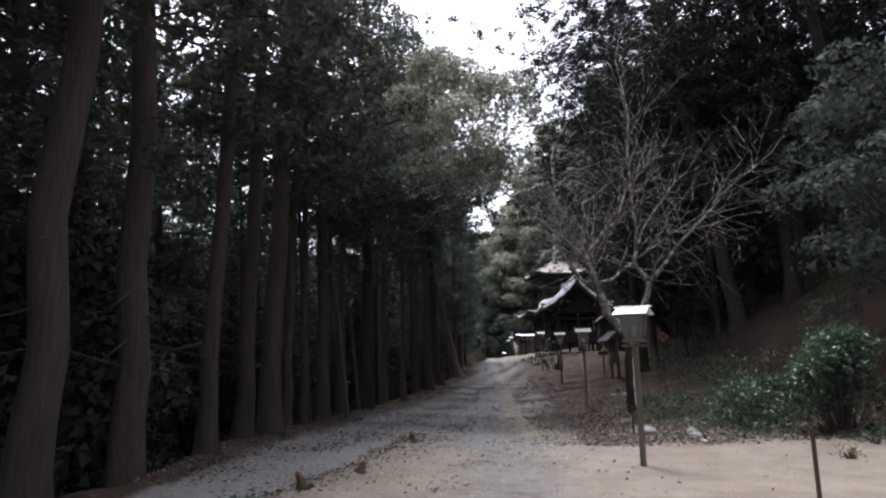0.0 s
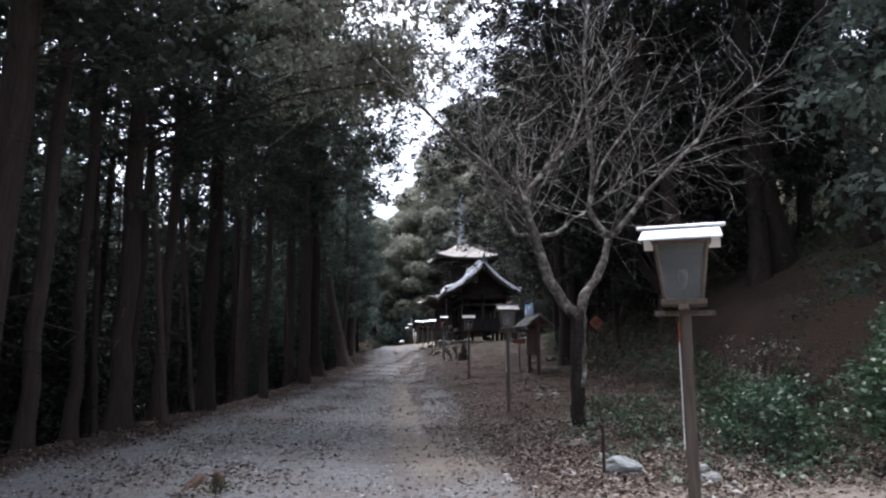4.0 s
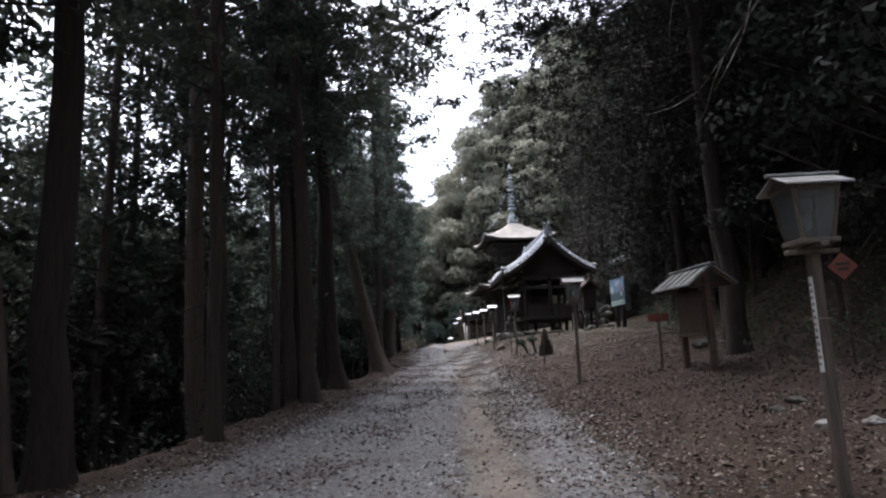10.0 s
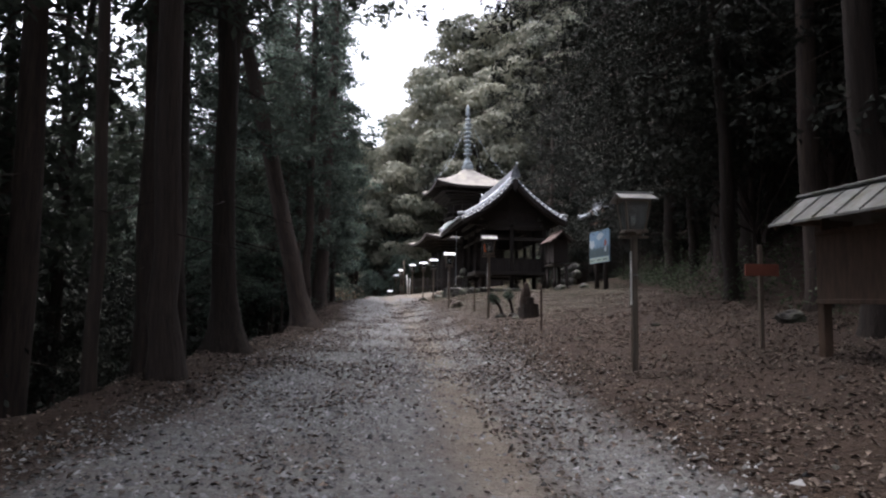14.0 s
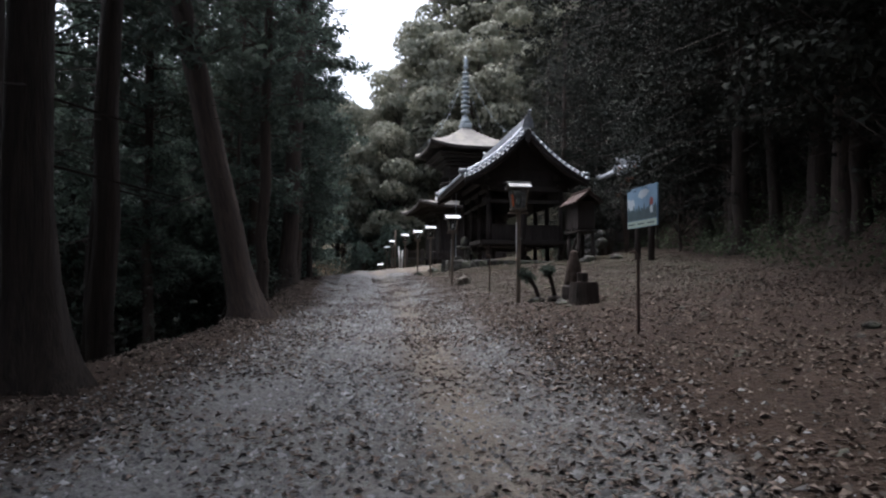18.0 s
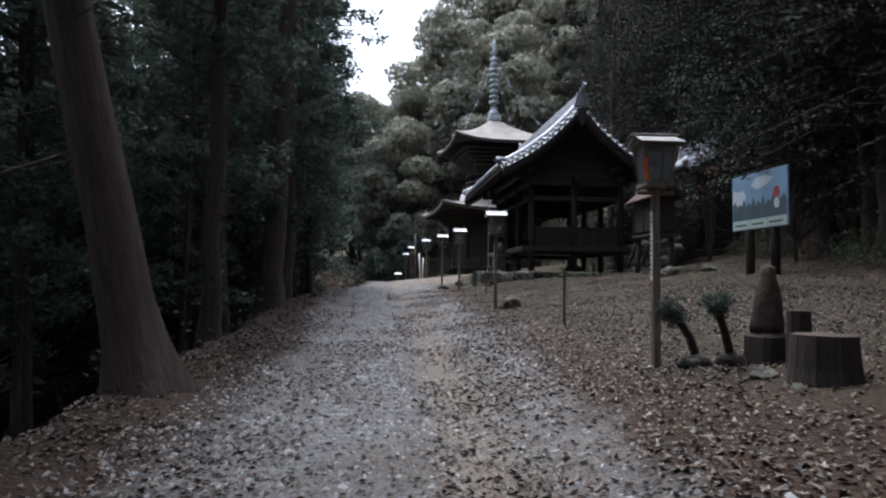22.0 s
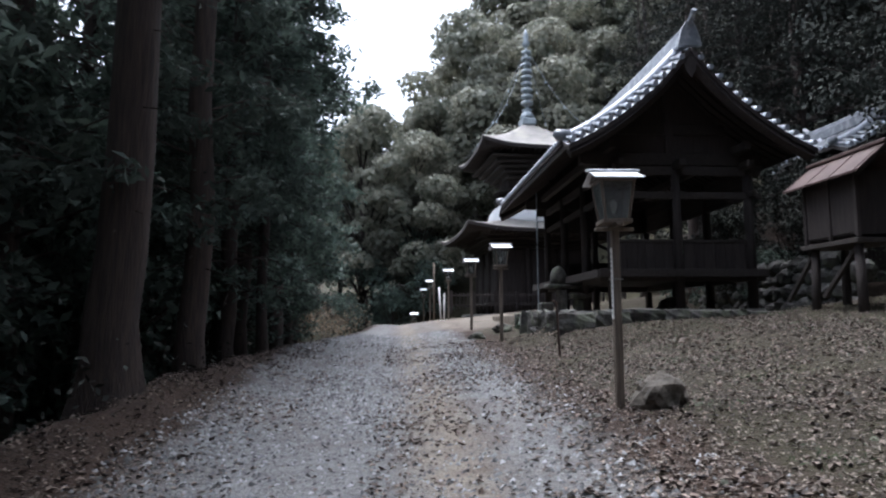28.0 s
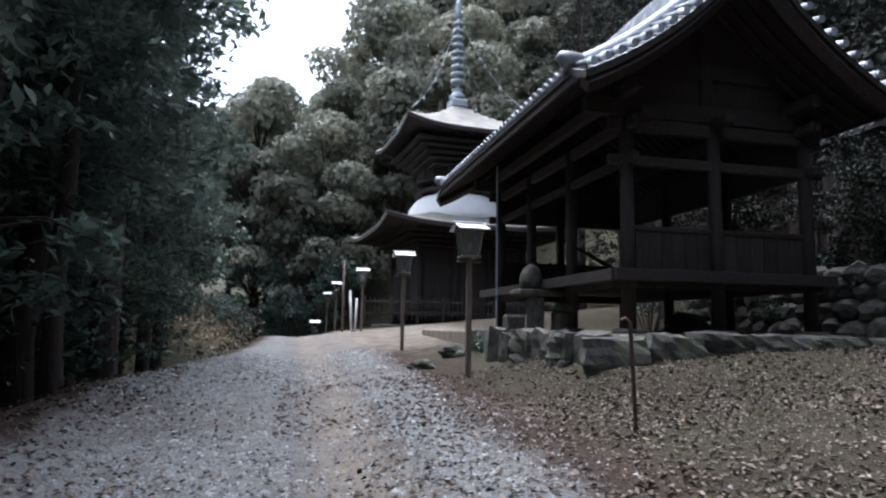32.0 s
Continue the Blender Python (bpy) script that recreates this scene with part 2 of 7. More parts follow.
def ground_material():
    m = bpy.data.materials.new("forest_road_ground")
    m.use_nodes = True
    nt = m.node_tree
    n, l = nt.nodes, nt.links
    p = n["Principled BSDF"]
    p.inputs["Roughness"].default_value = 0.95
    p.inputs["Specular IOR Level"].default_value = 0.15
    tc = n.new("ShaderNodeTexCoord")

    def tex(scale, detail=8, rough=0.65):
        t = n.new("ShaderNodeTexNoise")
        t.inputs["Scale"].default_value, t.inputs["Detail"].default_value, t.inputs["Roughness"].default_value = scale, detail, rough
        l.new(tc.outputs["Object"], t.inputs["Vector"])
        return t.outputs["Fac"]

    def ramp(fac, a, b, lo=0.35, hi=0.65):
        r = n.new("ShaderNodeValToRGB")
        r.color_ramp.elements[0].position, r.color_ramp.elements[1].position = lo, hi
        r.color_ramp.elements[0].color, r.color_ramp.elements[1].color = (*a, 1), (*b, 1)
        l.new(fac, r.inputs["Fac"])
        return r.outputs["Color"]

    def mix(fac, a, b):
        x = n.new("ShaderNodeMixRGB")
        l.new(fac, x.inputs["Fac"])
        l.new(a, x.inputs["Color1"])
        l.new(b, x.inputs["Color2"])
        return x.outputs["Color"]

    def mask(name):
        a = n.new("ShaderNodeAttribute")
        a.attribute_name = name
        mul = n.new("ShaderNodeMath")
        mul.operation = "MULTIPLY_ADD"
        l.new(tex(2.2), mul.inputs[0])
        mul.inputs[1].default_value = 0.9
        sub = n.new("ShaderNodeMath")
        sub.operation = "ADD"
        l.new(a.outputs["Fac"], mul.inputs[2])
        l.new(mul.outputs[0], sub.inputs[0])
        sub.inputs[1].default_value = -0.45
        return ramp(sub.outputs[0], (0, 0, 0), (1, 1, 1), 0.3, 0.7)

    vor = n.new("ShaderNodeTexVoronoi")
    vor.inputs["Scale"].default_value = 26
    l.new(tc.outputs["Object"], vor.inputs["Vector"])
    gravel = mix(vor.outputs["Distance"], ramp(tex(9), (0.1, 0.101, 0.103), (0.21, 0.211, 0.215)), ramp(tex(30), (0.2, 0.196, 0.192), (0.09, 0.089, 0.089)))
    gravel = mix(ramp(tex(0.55), (0, 0, 0), (0.6, 0.6, 0.6), 0.48, 0.66), gravel, ramp(tex(11), (0.06, 0.047, 0.039), (0.15, 0.124, 0.105)))
    sand = ramp(tex(1.4), (0.142, 0.121, 0.1), (0.196, 0.173, 0.148))
    sand = mix(ramp(tex(40), (0, 0, 0), (0.5, 0.5, 0.5), 0.55, 0.7), sand, ramp(tex(5), (0.13, 0.107, 0.088), (0.19, 0.168, 0.15)))
    litter = mix(ramp(tex(16), (0, 0, 0), (1, 1, 1), 0.45, 0.6), ramp(tex(1.1), (0.024, 0.0165, 0.013), (0.05, 0.034, 0.026)), ramp(tex(23), (0.018, 0.013, 0.0105), (0.075, 0.053, 0.041)))
    soil = ramp(tex(2.5), (0.034, 0.034, 0.022), (0.062, 0.056, 0.036))
    c = mix(mask("litter"), soil, litter)
    c = mix(mask("moss"), c, mix(ramp(tex(14), (0, 0, 0), (1, 1, 1), 0.42, 0.62), ramp(tex(0.8), (0.03, 0.023, 0.017), (0.046, 0.044, 0.025)), ramp(tex(21), (0.022, 0.018, 0.014), (0.062, 0.051, 0.04))))
    c = mix(mask("sand"), c, sand)
    c = mix(mask("gravel"), c, gravel)
    l.new(c, p.inputs["Base Color"])
    add = n.new("ShaderNodeMath")
    l.new(tex(30), add.inputs[0])
    l.new(vor.outputs["Distance"], add.inputs[1])
    b = n.new("ShaderNodeBump")
    b.inputs["Strength"].default_value, b.inputs["Distance"].default_value = 0.8, 0.03
    l.new(add.outputs[0], b.inputs["Height"])
    l.new(b.outputs["Normal"], p.inputs["Normal"])
    return m


# ---- mesh helpers ----
class Mb:
    """Collects vertices and faces of one mesh."""

    def __init__(self):
        self.v, self.f = [], []

    def add(self, verts, faces):
        o = len(self.v)
        self.v.extend(tuple(map(float, p)) for p in verts)
        self.f.extend(tuple(i + o for i in q) for q in faces)
        return self

    def box(self, cx, cy, cz, sx, sy, sz, bevel=0.0, m=None):
        hx, hy, hz = sx / 2, sy / 2, sz / 2
        if bevel <= 0:
            vs = [(x, y, z) for x in (-hx, hx) for y in (-hy, hy) for z in (-hz, hz)]
            fs = [(0, 1, 3, 2), (4, 6, 7, 5), (0, 4, 5, 1), (2, 3, 7, 6), (0, 2, 6, 4), (1, 5, 7, 3)]
        else:
            b = min(bevel, hx * 0.9, hy * 0.9, hz * 0.9)
            vs, idx = [], {}
            for sxn in (-1, 1):
                for syn in (-1, 1):
                    for szn in (-1, 1):
                        for ax in range(3):
                            q = [sxn * (hx - b), syn * (hy - b), szn * (hz - b)]
                            q[ax] = (sxn * hx, syn * hy, szn * hz)[ax]
                            idx[sxn, syn, szn, ax] = len(vs)
                            vs.append(tuple(q))
            fs = []
            g = idx
            for s in (-1, 1):
                ring = [(-1, -1), (1, -1), (1, 1), (-1, 1)]
                ring = ring if s > 0 else ring[::-1]
                fs.append(tuple(g[s, a, c, 0] for a, c in ring))
                fs.append(tuple(g[c, s, a, 1] for a, c in ring))
                fs.append(tuple(g[a, c, s, 2] for a, c in ring))
            for a in (-1, 1):
                for c in (-1, 1):
                    fs.append((g[a, c, -1, 0], g[a, c, 1, 0], g[a, c, 1, 1], g[a, c, -1, 1]))
                    fs.append((g[a, -1, c, 0], g[a, 1, c, 0], g[a, 1, c, 2], g[a, -1, c, 2]))
                    fs.append((g[-1, a, c, 1], g[1, a, c, 1], g[1, a, c, 2], g[-1, a, c, 2]))
                    for e in (-1, 1):
                        fs.append((g[a, c, e, 0], g[a, c, e, 1], g[a, c, e, 2]))
        if m is not None:
            vs = [m @ Vector(p) for p in vs]
        return self.add([(p[0] + cx, p[1] + cy, p[2] + cz) for p in vs], fs)

    def beam(self, a, b, w, h, bevel=0.01):
        """A squared timber from a to b."""
        a, b = Vector(a), Vector(b)
        d = b - a
        q = d.to_track_quat("Y", "Z").to_matrix()
        c = (a + b) / 2
        return self.box(c.x, c.y, c.z, w, d.length, h, bevel, q)

    def tube(self, pts, radii, sides=8, caps=True):
        pts = [Vector(p) for p in pts]
        rings = []
        up = Vector((0.13, 0.95, 0.29))
        for i, p in enumerate(pts):
            d = (pts[min(i + 1, len(pts) - 1)] - pts[max(i - 1, 0)]).normalized()
            a = d.cross(up)
            a = a.normalized() if a.length > 1e-3 else d.orthogonal().normalized()
            b = d.cross(a)
            rings.append([p + (a * math.cos(2 * math.pi * k / sides) + b * math.sin(2 * math.pi * k / sides)) * radii[i] for k in range(sides)])
        fs = []
        for i in range(len(pts) - 1):
            for k in range(sides):
                k2 = (k + 1) % sides
                fs.append((i * sides + k, (i + 1) * sides + k, (i + 1) * sides + k2, i * sides + k2))
        if caps:
            fs.append(tuple(range(sides)))
            fs.append(tuple((len(pts) - 1) * sides + k for k in reversed(range(sides))))
        return self.add([p for r in rings for p in r], fs)

    def lathe(self, prof, cx=0, cy=0, sides=16):
        """Turns a profile of (radius, height) about an upright axis."""
        vs = [(cx + r * math.cos(2 * math.pi * k / sides), cy + r * math.sin(2 * math.pi * k / sides), z) for r, z in prof for k in range(sides)]
        fs = [(i * sides + k, i * sides + (k + 1) % sides, (i + 1) * sides + (k + 1) % sides, (i + 1) * sides + k) for i in range(len(prof) - 1) for k in range(sides)]
        fs += [tuple(reversed(range(sides))), tuple((len(prof) - 1) * sides + k for k in range(sides))]
        return self.add(vs, fs)

    def mesh(self, name, material, smooth=False):
        me = bpy.data.meshes.new(name)
        me.from_pydata(self.v, [], self.f)
        me.materials.append(material)
        if smooth:
            me.polygons.foreach_set("use_smooth", [True] * len(me.polygons))
        me.update()
        return me


def part(name, mb, material, parent=None, label="", smooth=False):
    """Links one mesh as a part of parent."""
    me = mb.mesh(name, material, smooth) if isinstance(mb, Mb) else mb
    ob = new(name, me)
    if parent is not None:
        ob.parent = parent
    if label:
        ob["label"] = label
    return ob


def thing(name, at, label, category, group="", kind="", rz=0.0):
    ob = new(name)
    ob.matrix_basis = pose(*at, 0, 0, rz)
    return tagged(ob, label, category, group, kind)


def leaf_mesh(name, pts, sizes, material, rng, flat=0.0, fold=0.25, aspect=0.5, simple=False, facing=None):
    """Many small folded leaves or sprays at the given points; simple ones are plain triangles, for far crowns."""
    n = len(pts)
    pts = np.asarray(pts, float)
    sizes = np.asarray(sizes, float)[:, None]
    d = rng.normal(size=(n, 3))
    d[:, 2] *= 1 - flat
    d /= np.linalg.norm(d, axis=1, keepdims=True) + 1e-9
    up = rng.normal(size=(n, 3)) * (1 - flat * 0.7)
    up[:, 2] += flat * 2.5
    if facing is not None:
        # leaves lie over the clump that bears them
        up = facing + rng.normal(size=(n, 3)) * 0.45
        d = np.cross(d, up)
        d /= np.linalg.norm(d, axis=1, keepdims=True) + 1e-9
    side = np.cross(d, up)
    side /= np.linalg.norm(side, axis=1, keepdims=True) + 1e-9
    nor = np.cross(side, d)
    a = pts - d * sizes
    b = pts + side * sizes * aspect + nor * sizes * fold
    c = pts + d * sizes
    e = pts - side * sizes * aspect + nor * sizes * fold
    if simple:
        w = side * sizes * aspect * 1.4
        v = np.stack([pts - d * sizes * 0.6 - w, c, pts - d * sizes * 0.6 + w], 1).reshape(-1, 3)
    else:
        v = np.stack([a, b, c, e], 1).reshape(-1, 3)
    q = len(v) // max(n, 1)
    me = bpy.data.meshes.new(name)
    me.vertices.add(len(v))
    me.vertices.foreach_set("co", v.astype(np.float32).ravel())
    me.loops.add(len(v))
    me.loops.foreach_set("vertex_index", np.arange(len(v), dtype=np.int32))
    me.polygons.add(n)
    me.polygons.foreach_set("loop_start", np.arange(0, len(v), q, dtype=np.int32))
    me.update(calc_edges=True)
    me.materials.append(material)
    return me
# ---- ground ----
ROAD_Y = [-30, 0, 4, 6.8, 10, 14.5, 21, 24, 28, 33, 39, 43.5, 50, 60, 70, 75, 79, 90, 110]
ROAD_Z = [0.2, 0, -0.02, -0.125, -0.25, -0.35, -0.43, -0.4, -0.3, -0.1, 0.03, 0.2, 0.42, 0.85, 1.2, 1.36, 1.1, -1.0, -2.5]
VERGE_Y = [-30, 0, 10, 14, 21.5, 31, 36, 41, 45, 50, 55, 59, 66, 74, 82, 88, 100]
VERGE_Z = [0.2, 0, -0.33, -0.3, -0.1, 0.1, 0.42, 0.52, 0.63, 0.72, 0.87, 1.02, 1.24, 1.55, 1.55, 1.35, 1.0]
EDGE_Y = [-30, 0, 8, 13.4, 22.4, 25.5, 30, 35.8, 41, 47, 55, 61, 66, 75, 90]
RIDGE_Y, RIDGE_X = [-5, 0, 6.7, 8, 10, 14, 18], [-3.7, -3.3, -2.62, -2.32, -2.02, -1.72, -1.5]
EDGE_X = [-4, -4, -4.4, -5.0, -4.8, -3.8, -3.1, -2.5, -1.8, -1.6, -1.5, -0.8, 0.1, 0.6, -1.0]
HILL_Y = [-30, 8, 13, 16, 24, 32, 40, 50, 58, 66, 80, 95]
HILL_X = [13, 13, 11, 6.8, 6.8, 7.6, 9.0, 12.5, 14.5, 15.5, 17, 14]


def smooth(a, b, v):
    t = np.clip((v - a) / (b - a), 0, 1)
    return t * t * (3 - 2 * t)


def ground_z(x, y):
    x, y = np.asarray(x, float), np.asarray(y, float)
    zr, zv = np.interp(y, ROAD_Y, ROAD_Z), np.interp(y, VERGE_Y, VERGE_Z)
    edge, hx = np.interp(y, EDGE_Y, EDGE_X), np.interp(y, HILL_Y, HILL_X)
    edge = edge + 0.16 * np.sin(1.3 * y) * np.sin(0.47 * y + 1) + 0.07 * np.sin(4.1 * y)
    z = zr + (zv - zr) * smooth(1.4, 3.7, x)
    k = np.interp(y, [0, 13, 20, 30, 45, 60, 80], [0.0, 0.02, 0.13, 0.14, 0.14, 0.14, 0.1])
    z = z + k * np.clip(x - 3.8, 0, np.maximum(hx - 3.8, 0))
    d = np.clip(x - hx, 0, None)
    z = z + np.interp(y, [50, 70], [0.72, 1.05]) * d * smooth(0, 3, d) / (1 + d / 70)
    z = z + np.interp(y, [0, 16, 20, 40, 48, 53, 57, 62, 70], [0.15, 0.15, 0.09, 0.09, 0.15, 0.3, 0.22, 0.12, 0.0]) * np.exp(-((x - edge + 0.1) / 0.75) ** 2)
    d = np.clip(edge - 0.2 - x, 0, None)
    z = z - (0.55 * d / (1 + d / 30) + 0.6 * smooth(0, 1.1, d)) * (1 - smooth(72, 84, y))
    # low worn ridge between the side track and the sandy clearing
    z = z + 0.07 * np.exp(-((x - np.interp(y, RIDGE_Y, RIDGE_X)) / 0.27) ** 2) * (1 - smooth(13, 17, y))
    d = np.clip(y - 90, 0, None)
    z = z + 0.5 * d * smooth(0, 10, d) / (1 + d / 140) * (0.55 + 0.45 * smooth(-4, 8, x))
    d = np.clip(-1.2 - x, 0, None) * smooth(74, 82, y)
    z = z + 0.45 * d / (1 + d / 6)
    z = z + 0.26 * smooth(4.3, 5.2, x) * smooth(55.2, 56.9, y) * (1 - smooth(58.5, 60.5, y)) * (1 - smooth(6, 9, x))
    inside = smooth(5.0, 5.4, x) * smooth(57.0, 57.5, y) * (1 - smooth(69.5, 71, y)) * (1 - smooth(13, 14.5, x))
    z = z * (1 - inside) + np.minimum(z, 1.72) * inside
    rough = 0.025 * np.sin(1.7 * x + 0.9 * y) * np.sin(1.1 * y - 0.6 * x) + 0.012 * np.sin(4.3 * x - 1.3) * np.sin(3.7 * y + 0.8 * x)
    ruts = -0.03 * np.exp(-((x - np.interp(y, [0, 50], [-1.5, -0.1])) / 0.35) ** 2) - 0.03 * np.exp(-((x - np.interp(y, [0, 50], [0.2, 1.6])) / 0.35) ** 2)
    far = np.clip(np.abs(x) / 12, 0.6, 6)
    return z + rough * far + ruts


def on_ground(x, y):
    return float(ground_z(x, y))


def build_ground():
    xs = np.concatenate([[-400, -200, -100, -70, -50, -38, -30, -25, -21, -18, -15.5, -13.5, -12], np.arange(-11, 16, 0.22), [16.5, 17.5, 19, 21, 24, 28, 34, 42, 55, 75, 110, 200, 400]])
    ys = np.concatenate([[-400, -200, -100, -50, -30, -18, -10, -6, -4], np.arange(-3, 82, 0.28), [83, 84.5, 86, 88, 90, 93, 97, 102, 108, 116, 126, 140, 160, 200, 400]])
    gx, gy = np.meshgrid(xs, ys)
    gz = ground_z(gx, gy)
    me = bpy.data.meshes.new("ground")
    nx, ny = len(xs), len(ys)
    idx = np.arange(nx * ny).reshape(ny, nx)
    quads = np.stack([idx[:-1, :-1], idx[:-1, 1:], idx[1:, 1:], idx[1:, :-1]], -1).reshape(-1, 4)
    me.vertices.add(nx * ny)
    me.vertices.foreach_set("co", np.stack([gx, gy, gz], -1).astype(np.float32).ravel())
    me.loops.add(quads.size)
    me.loops.foreach_set("vertex_index", quads.astype(np.int32).ravel())
    me.polygons.add(len(quads))
    me.polygons.foreach_set("loop_start", np.arange(0, quads.size, 4, dtype=np.int32))
    me.polygons.foreach_set("use_smooth", np.ones(len(quads), bool))
    me.update(calc_edges=True)
    edge, hx = np.interp(gy, EDGE_Y, EDGE_X), np.interp(gy, HILL_Y, HILL_X)
    right = np.interp(gy, [0, 12, 16, 22, 30, 40, 50, 60, 70], [2.6, 2.4, 2.2, 2.4, 2.6, 2.7, 3.3, 3.4, 3.6])
    road = smooth(edge + np.interp(gy, [0, 46, 54, 60], [0.1, 0.3, 0.2, -0.5]), edge + np.interp(gy, [0, 10, 18, 30, 46, 54, 60, 70], [0.5, 0.7, 1.5, 2.3, 1.9, 1.2, 0.3, 0.5]), gx) * (1 - smooth(right - 0.9, right + 0.5, gx))
    ridge = np.interp(gy, RIDGE_Y, RIDGE_X)
    clearing = (1 - smooth(12.5, 14.5, gy)) * smooth(ridge - 0.4, ridge + 0.3, gx) * (1 - smooth(9, 12, gx))
    clearing = clearing * (1 - 0.5 * np.exp(-((gx - 0.3) / 1.0) ** 2) * smooth(2, 7, gy))
    clearing = np.maximum(clearing, 0.62 * smooth(60, 68, gy) * smooth(0.5, 1.6, gx) * (1 - smooth(6, 9, gx)) * (1 - smooth(80, 86, gy)))
    clearing = np.maximum(clearing, 0.8 * np.exp(-((gx - np.interp(gy, [13, 18, 22, 50], [1.3, 1.0, 0.8, 1.9])) / np.interp(gy, [13, 20, 24], [1.2, 0.9, 0.65])) ** 2) * smooth(12, 16, gy))
    lit = smooth(edge - 1.2, edge + 0.2, gx) * (1 - smooth(hx + 2, hx + 7, gx)) * (1 - smooth(88, 94, gy))
    road, clearing, lit = (a * (1 - smooth(77, 80, gy)) for a in (road, clearing, lit))
    grav = road * (1 - clearing * 0.85)
    moss = 0.8 * smooth(34, 44, gy) * smooth(right - 0.2, right + 1.2, gx) * (1 - smooth(hx - 2, hx + 1, gx)) * (1 - smooth(72, 76, gy))
    for nm, arr in (("gravel", grav), ("sand", clearing), ("litter", lit), ("moss", moss)):
        at = me.attributes.new(nm, "FLOAT", "POINT")
        at.data.foreach_set("value", arr.astype(np.float32).ravel())
    me.materials.append(ground_material())
    return tagged(new("ground", me), "grey gravel forest road with brown leaf litter and sandy verges", "ground", kind="structure")


build_ground()


def scatter_litter():
    rng = np.random.default_rng(3)
    out = []
    for n, x0, x1, y0, y1 in ((85000, 1.2, 9.0, 13, 60), (24000, -5.8, 3, 8, 62), (6000, -5.8, -1, 8, 62), (9000, -2.6, 0.2, 32, 57), (8000, 3, 13, 44, 57), (6000, 2.2, 9, 12.6, 20), (1500, -4.5, 9, 0.5, 13), (34000, -5.6, -0.3, 8, 62), (5000, 1.9, 8, 12.9, 15.2), (16000, -2.4, 3.2, 30, 48)):
        x, y = rng.uniform(x0, x1, n), rng.uniform(y0, y1, n)
        clump = np.sin(2.1 * x + 0.7 * y) * np.sin(1.3 * y - 1.1 * x) + rng.uniform(-1, 1, n)
        edge = np.interp(y, EDGE_Y, EDGE_X)
        right = np.interp(y, [0, 12, 16, 40, 50, 60], [3.5, 2.6, 1.6, 2.3, 3.1, 3.2])
        keep = (x > edge - 0.7) & (clump + 0.8 * smooth(right - 1.5, right + 0.6, x) + 0.7 * (1 - smooth(edge + 0.2, edge + 1.4, x)) > 0.35)
        keep &= ~((x > 5) & (y > 57)) & ((y > 12.6) | (x < edge + 0.8) | (rng.uniform(0, 1, n) < 0.2))
        out.append(np.stack([x, y], 1)[keep])
    y = rng.uniform(1, 16, 1600)
    out.append(np.column_stack([np.interp(y, RIDGE_Y, RIDGE_X) + rng.normal(size=1600) * 0.16, y]))
    p = np.concatenate(out)
    z = ground_z(p[:, 0], p[:, 1]) + 0.012
    me = leaf_mesh("fallen_leaves", np.column_stack([p, z]), rng.uniform(0.014, 0.042, len(p)), M_LITTER, rng, flat=0.8, fold=0.4, aspect=0.55)
    out = []
    for n, x0, x1, y0, y1, a, b in ((7000, 2.0, 8.5, 13.2, 20, 0.022, 0.046), (5000, 2.4, 9, 20, 42, 0.014, 0.03), (42000, 2.8, 10.5, 40, 57.5, 0.011, 0.026), (3000, -4, 2.5, 20, 60, 0.012, 0.024)):
        x, y = rng.uniform(x0, x1, n), rng.uniform(y0, y1, n)
        keep = (rng.uniform(-0.7, 1, n) < 0.5 + np.sin(1.1 * x + 0.6 * y) * np.sin(0.9 * y - 0.8 * x)) & (x > np.interp(y, [13.2, 16, 20, 40, 57], [2.6, 2.2, 1.9, 2.4, 3.0]) - 6 * (x1 < 3))
        out.append(np.column_stack([x, y, ground_z(x, y) + 0.018, rng.uniform(a, b, n)])[keep])
    q = np.concatenate(out)
    pale = leaf_mesh("bleached_leaves", q[:, :3], q[:, 3], M_PALELEAF, rng, flat=0.75, fold=0.4, aspect=0.5)
    tagged(new("bleached_leaves", pale), "small bleached grey-beige leaves strewn over the verge", "leaf litter", kind="stuff")
    tagged(new("fallen_leaves", me), "dry brown fallen leaves strewn over the verge and road", "leaf litter", kind="stuff")


def chip_mesh(name, x, y, s, material, rng):
    """Many sharp three-sided chips half sunk in the ground."""
    n = len(x)
    z = ground_z(x, y)
    ang = rng.uniform(0, 6.28, n)
    base = np.array([[1, 0, -0.15], [-0.55, 0.8, -0.15], [-0.5, -0.75, -0.15], [0.05, 0.05, 0.55]])
    v = base[None] * np.array([1.0, 0.75, 1.0]) + rng.uniform(-0.42, 0.42, (n, 4, 3)) * np.array([1, 1, 0.5])
    v = v * s[:, None, None]
    c, si = np.cos(ang)[:, None], np.sin(ang)[:, None]
    vx, vy = v[:, :, 0] * c - v[:, :, 1] * si, v[:, :, 0] * si + v[:, :, 1] * c
    v = np.stack([vx + x[:, None], vy + y[:, None], v[:, :, 2] + z[:, None]], -1).reshape(-1, 3)
    tris = np.array([[0, 1, 3], [1, 2, 3], [2, 0, 3]])
    loops = (tris[None] + (np.arange(n) * 4)[:, None, None]).reshape(-1)
    me = bpy.data.meshes.new(name)
    me.vertices.add(len(v))
    me.vertices.foreach_set("co", v.astype(np.float32).ravel())
    me.loops.add(len(loops))
    me.loops.foreach_set("vertex_index", loops.astype(np.int32))
    me.polygons.add(len(loops) // 3)
    me.polygons.foreach_set("loop_start", np.arange(0, len(loops), 3, dtype=np.int32))
    me.update(calc_edges=True)
    me.materials.append(material)
    return me


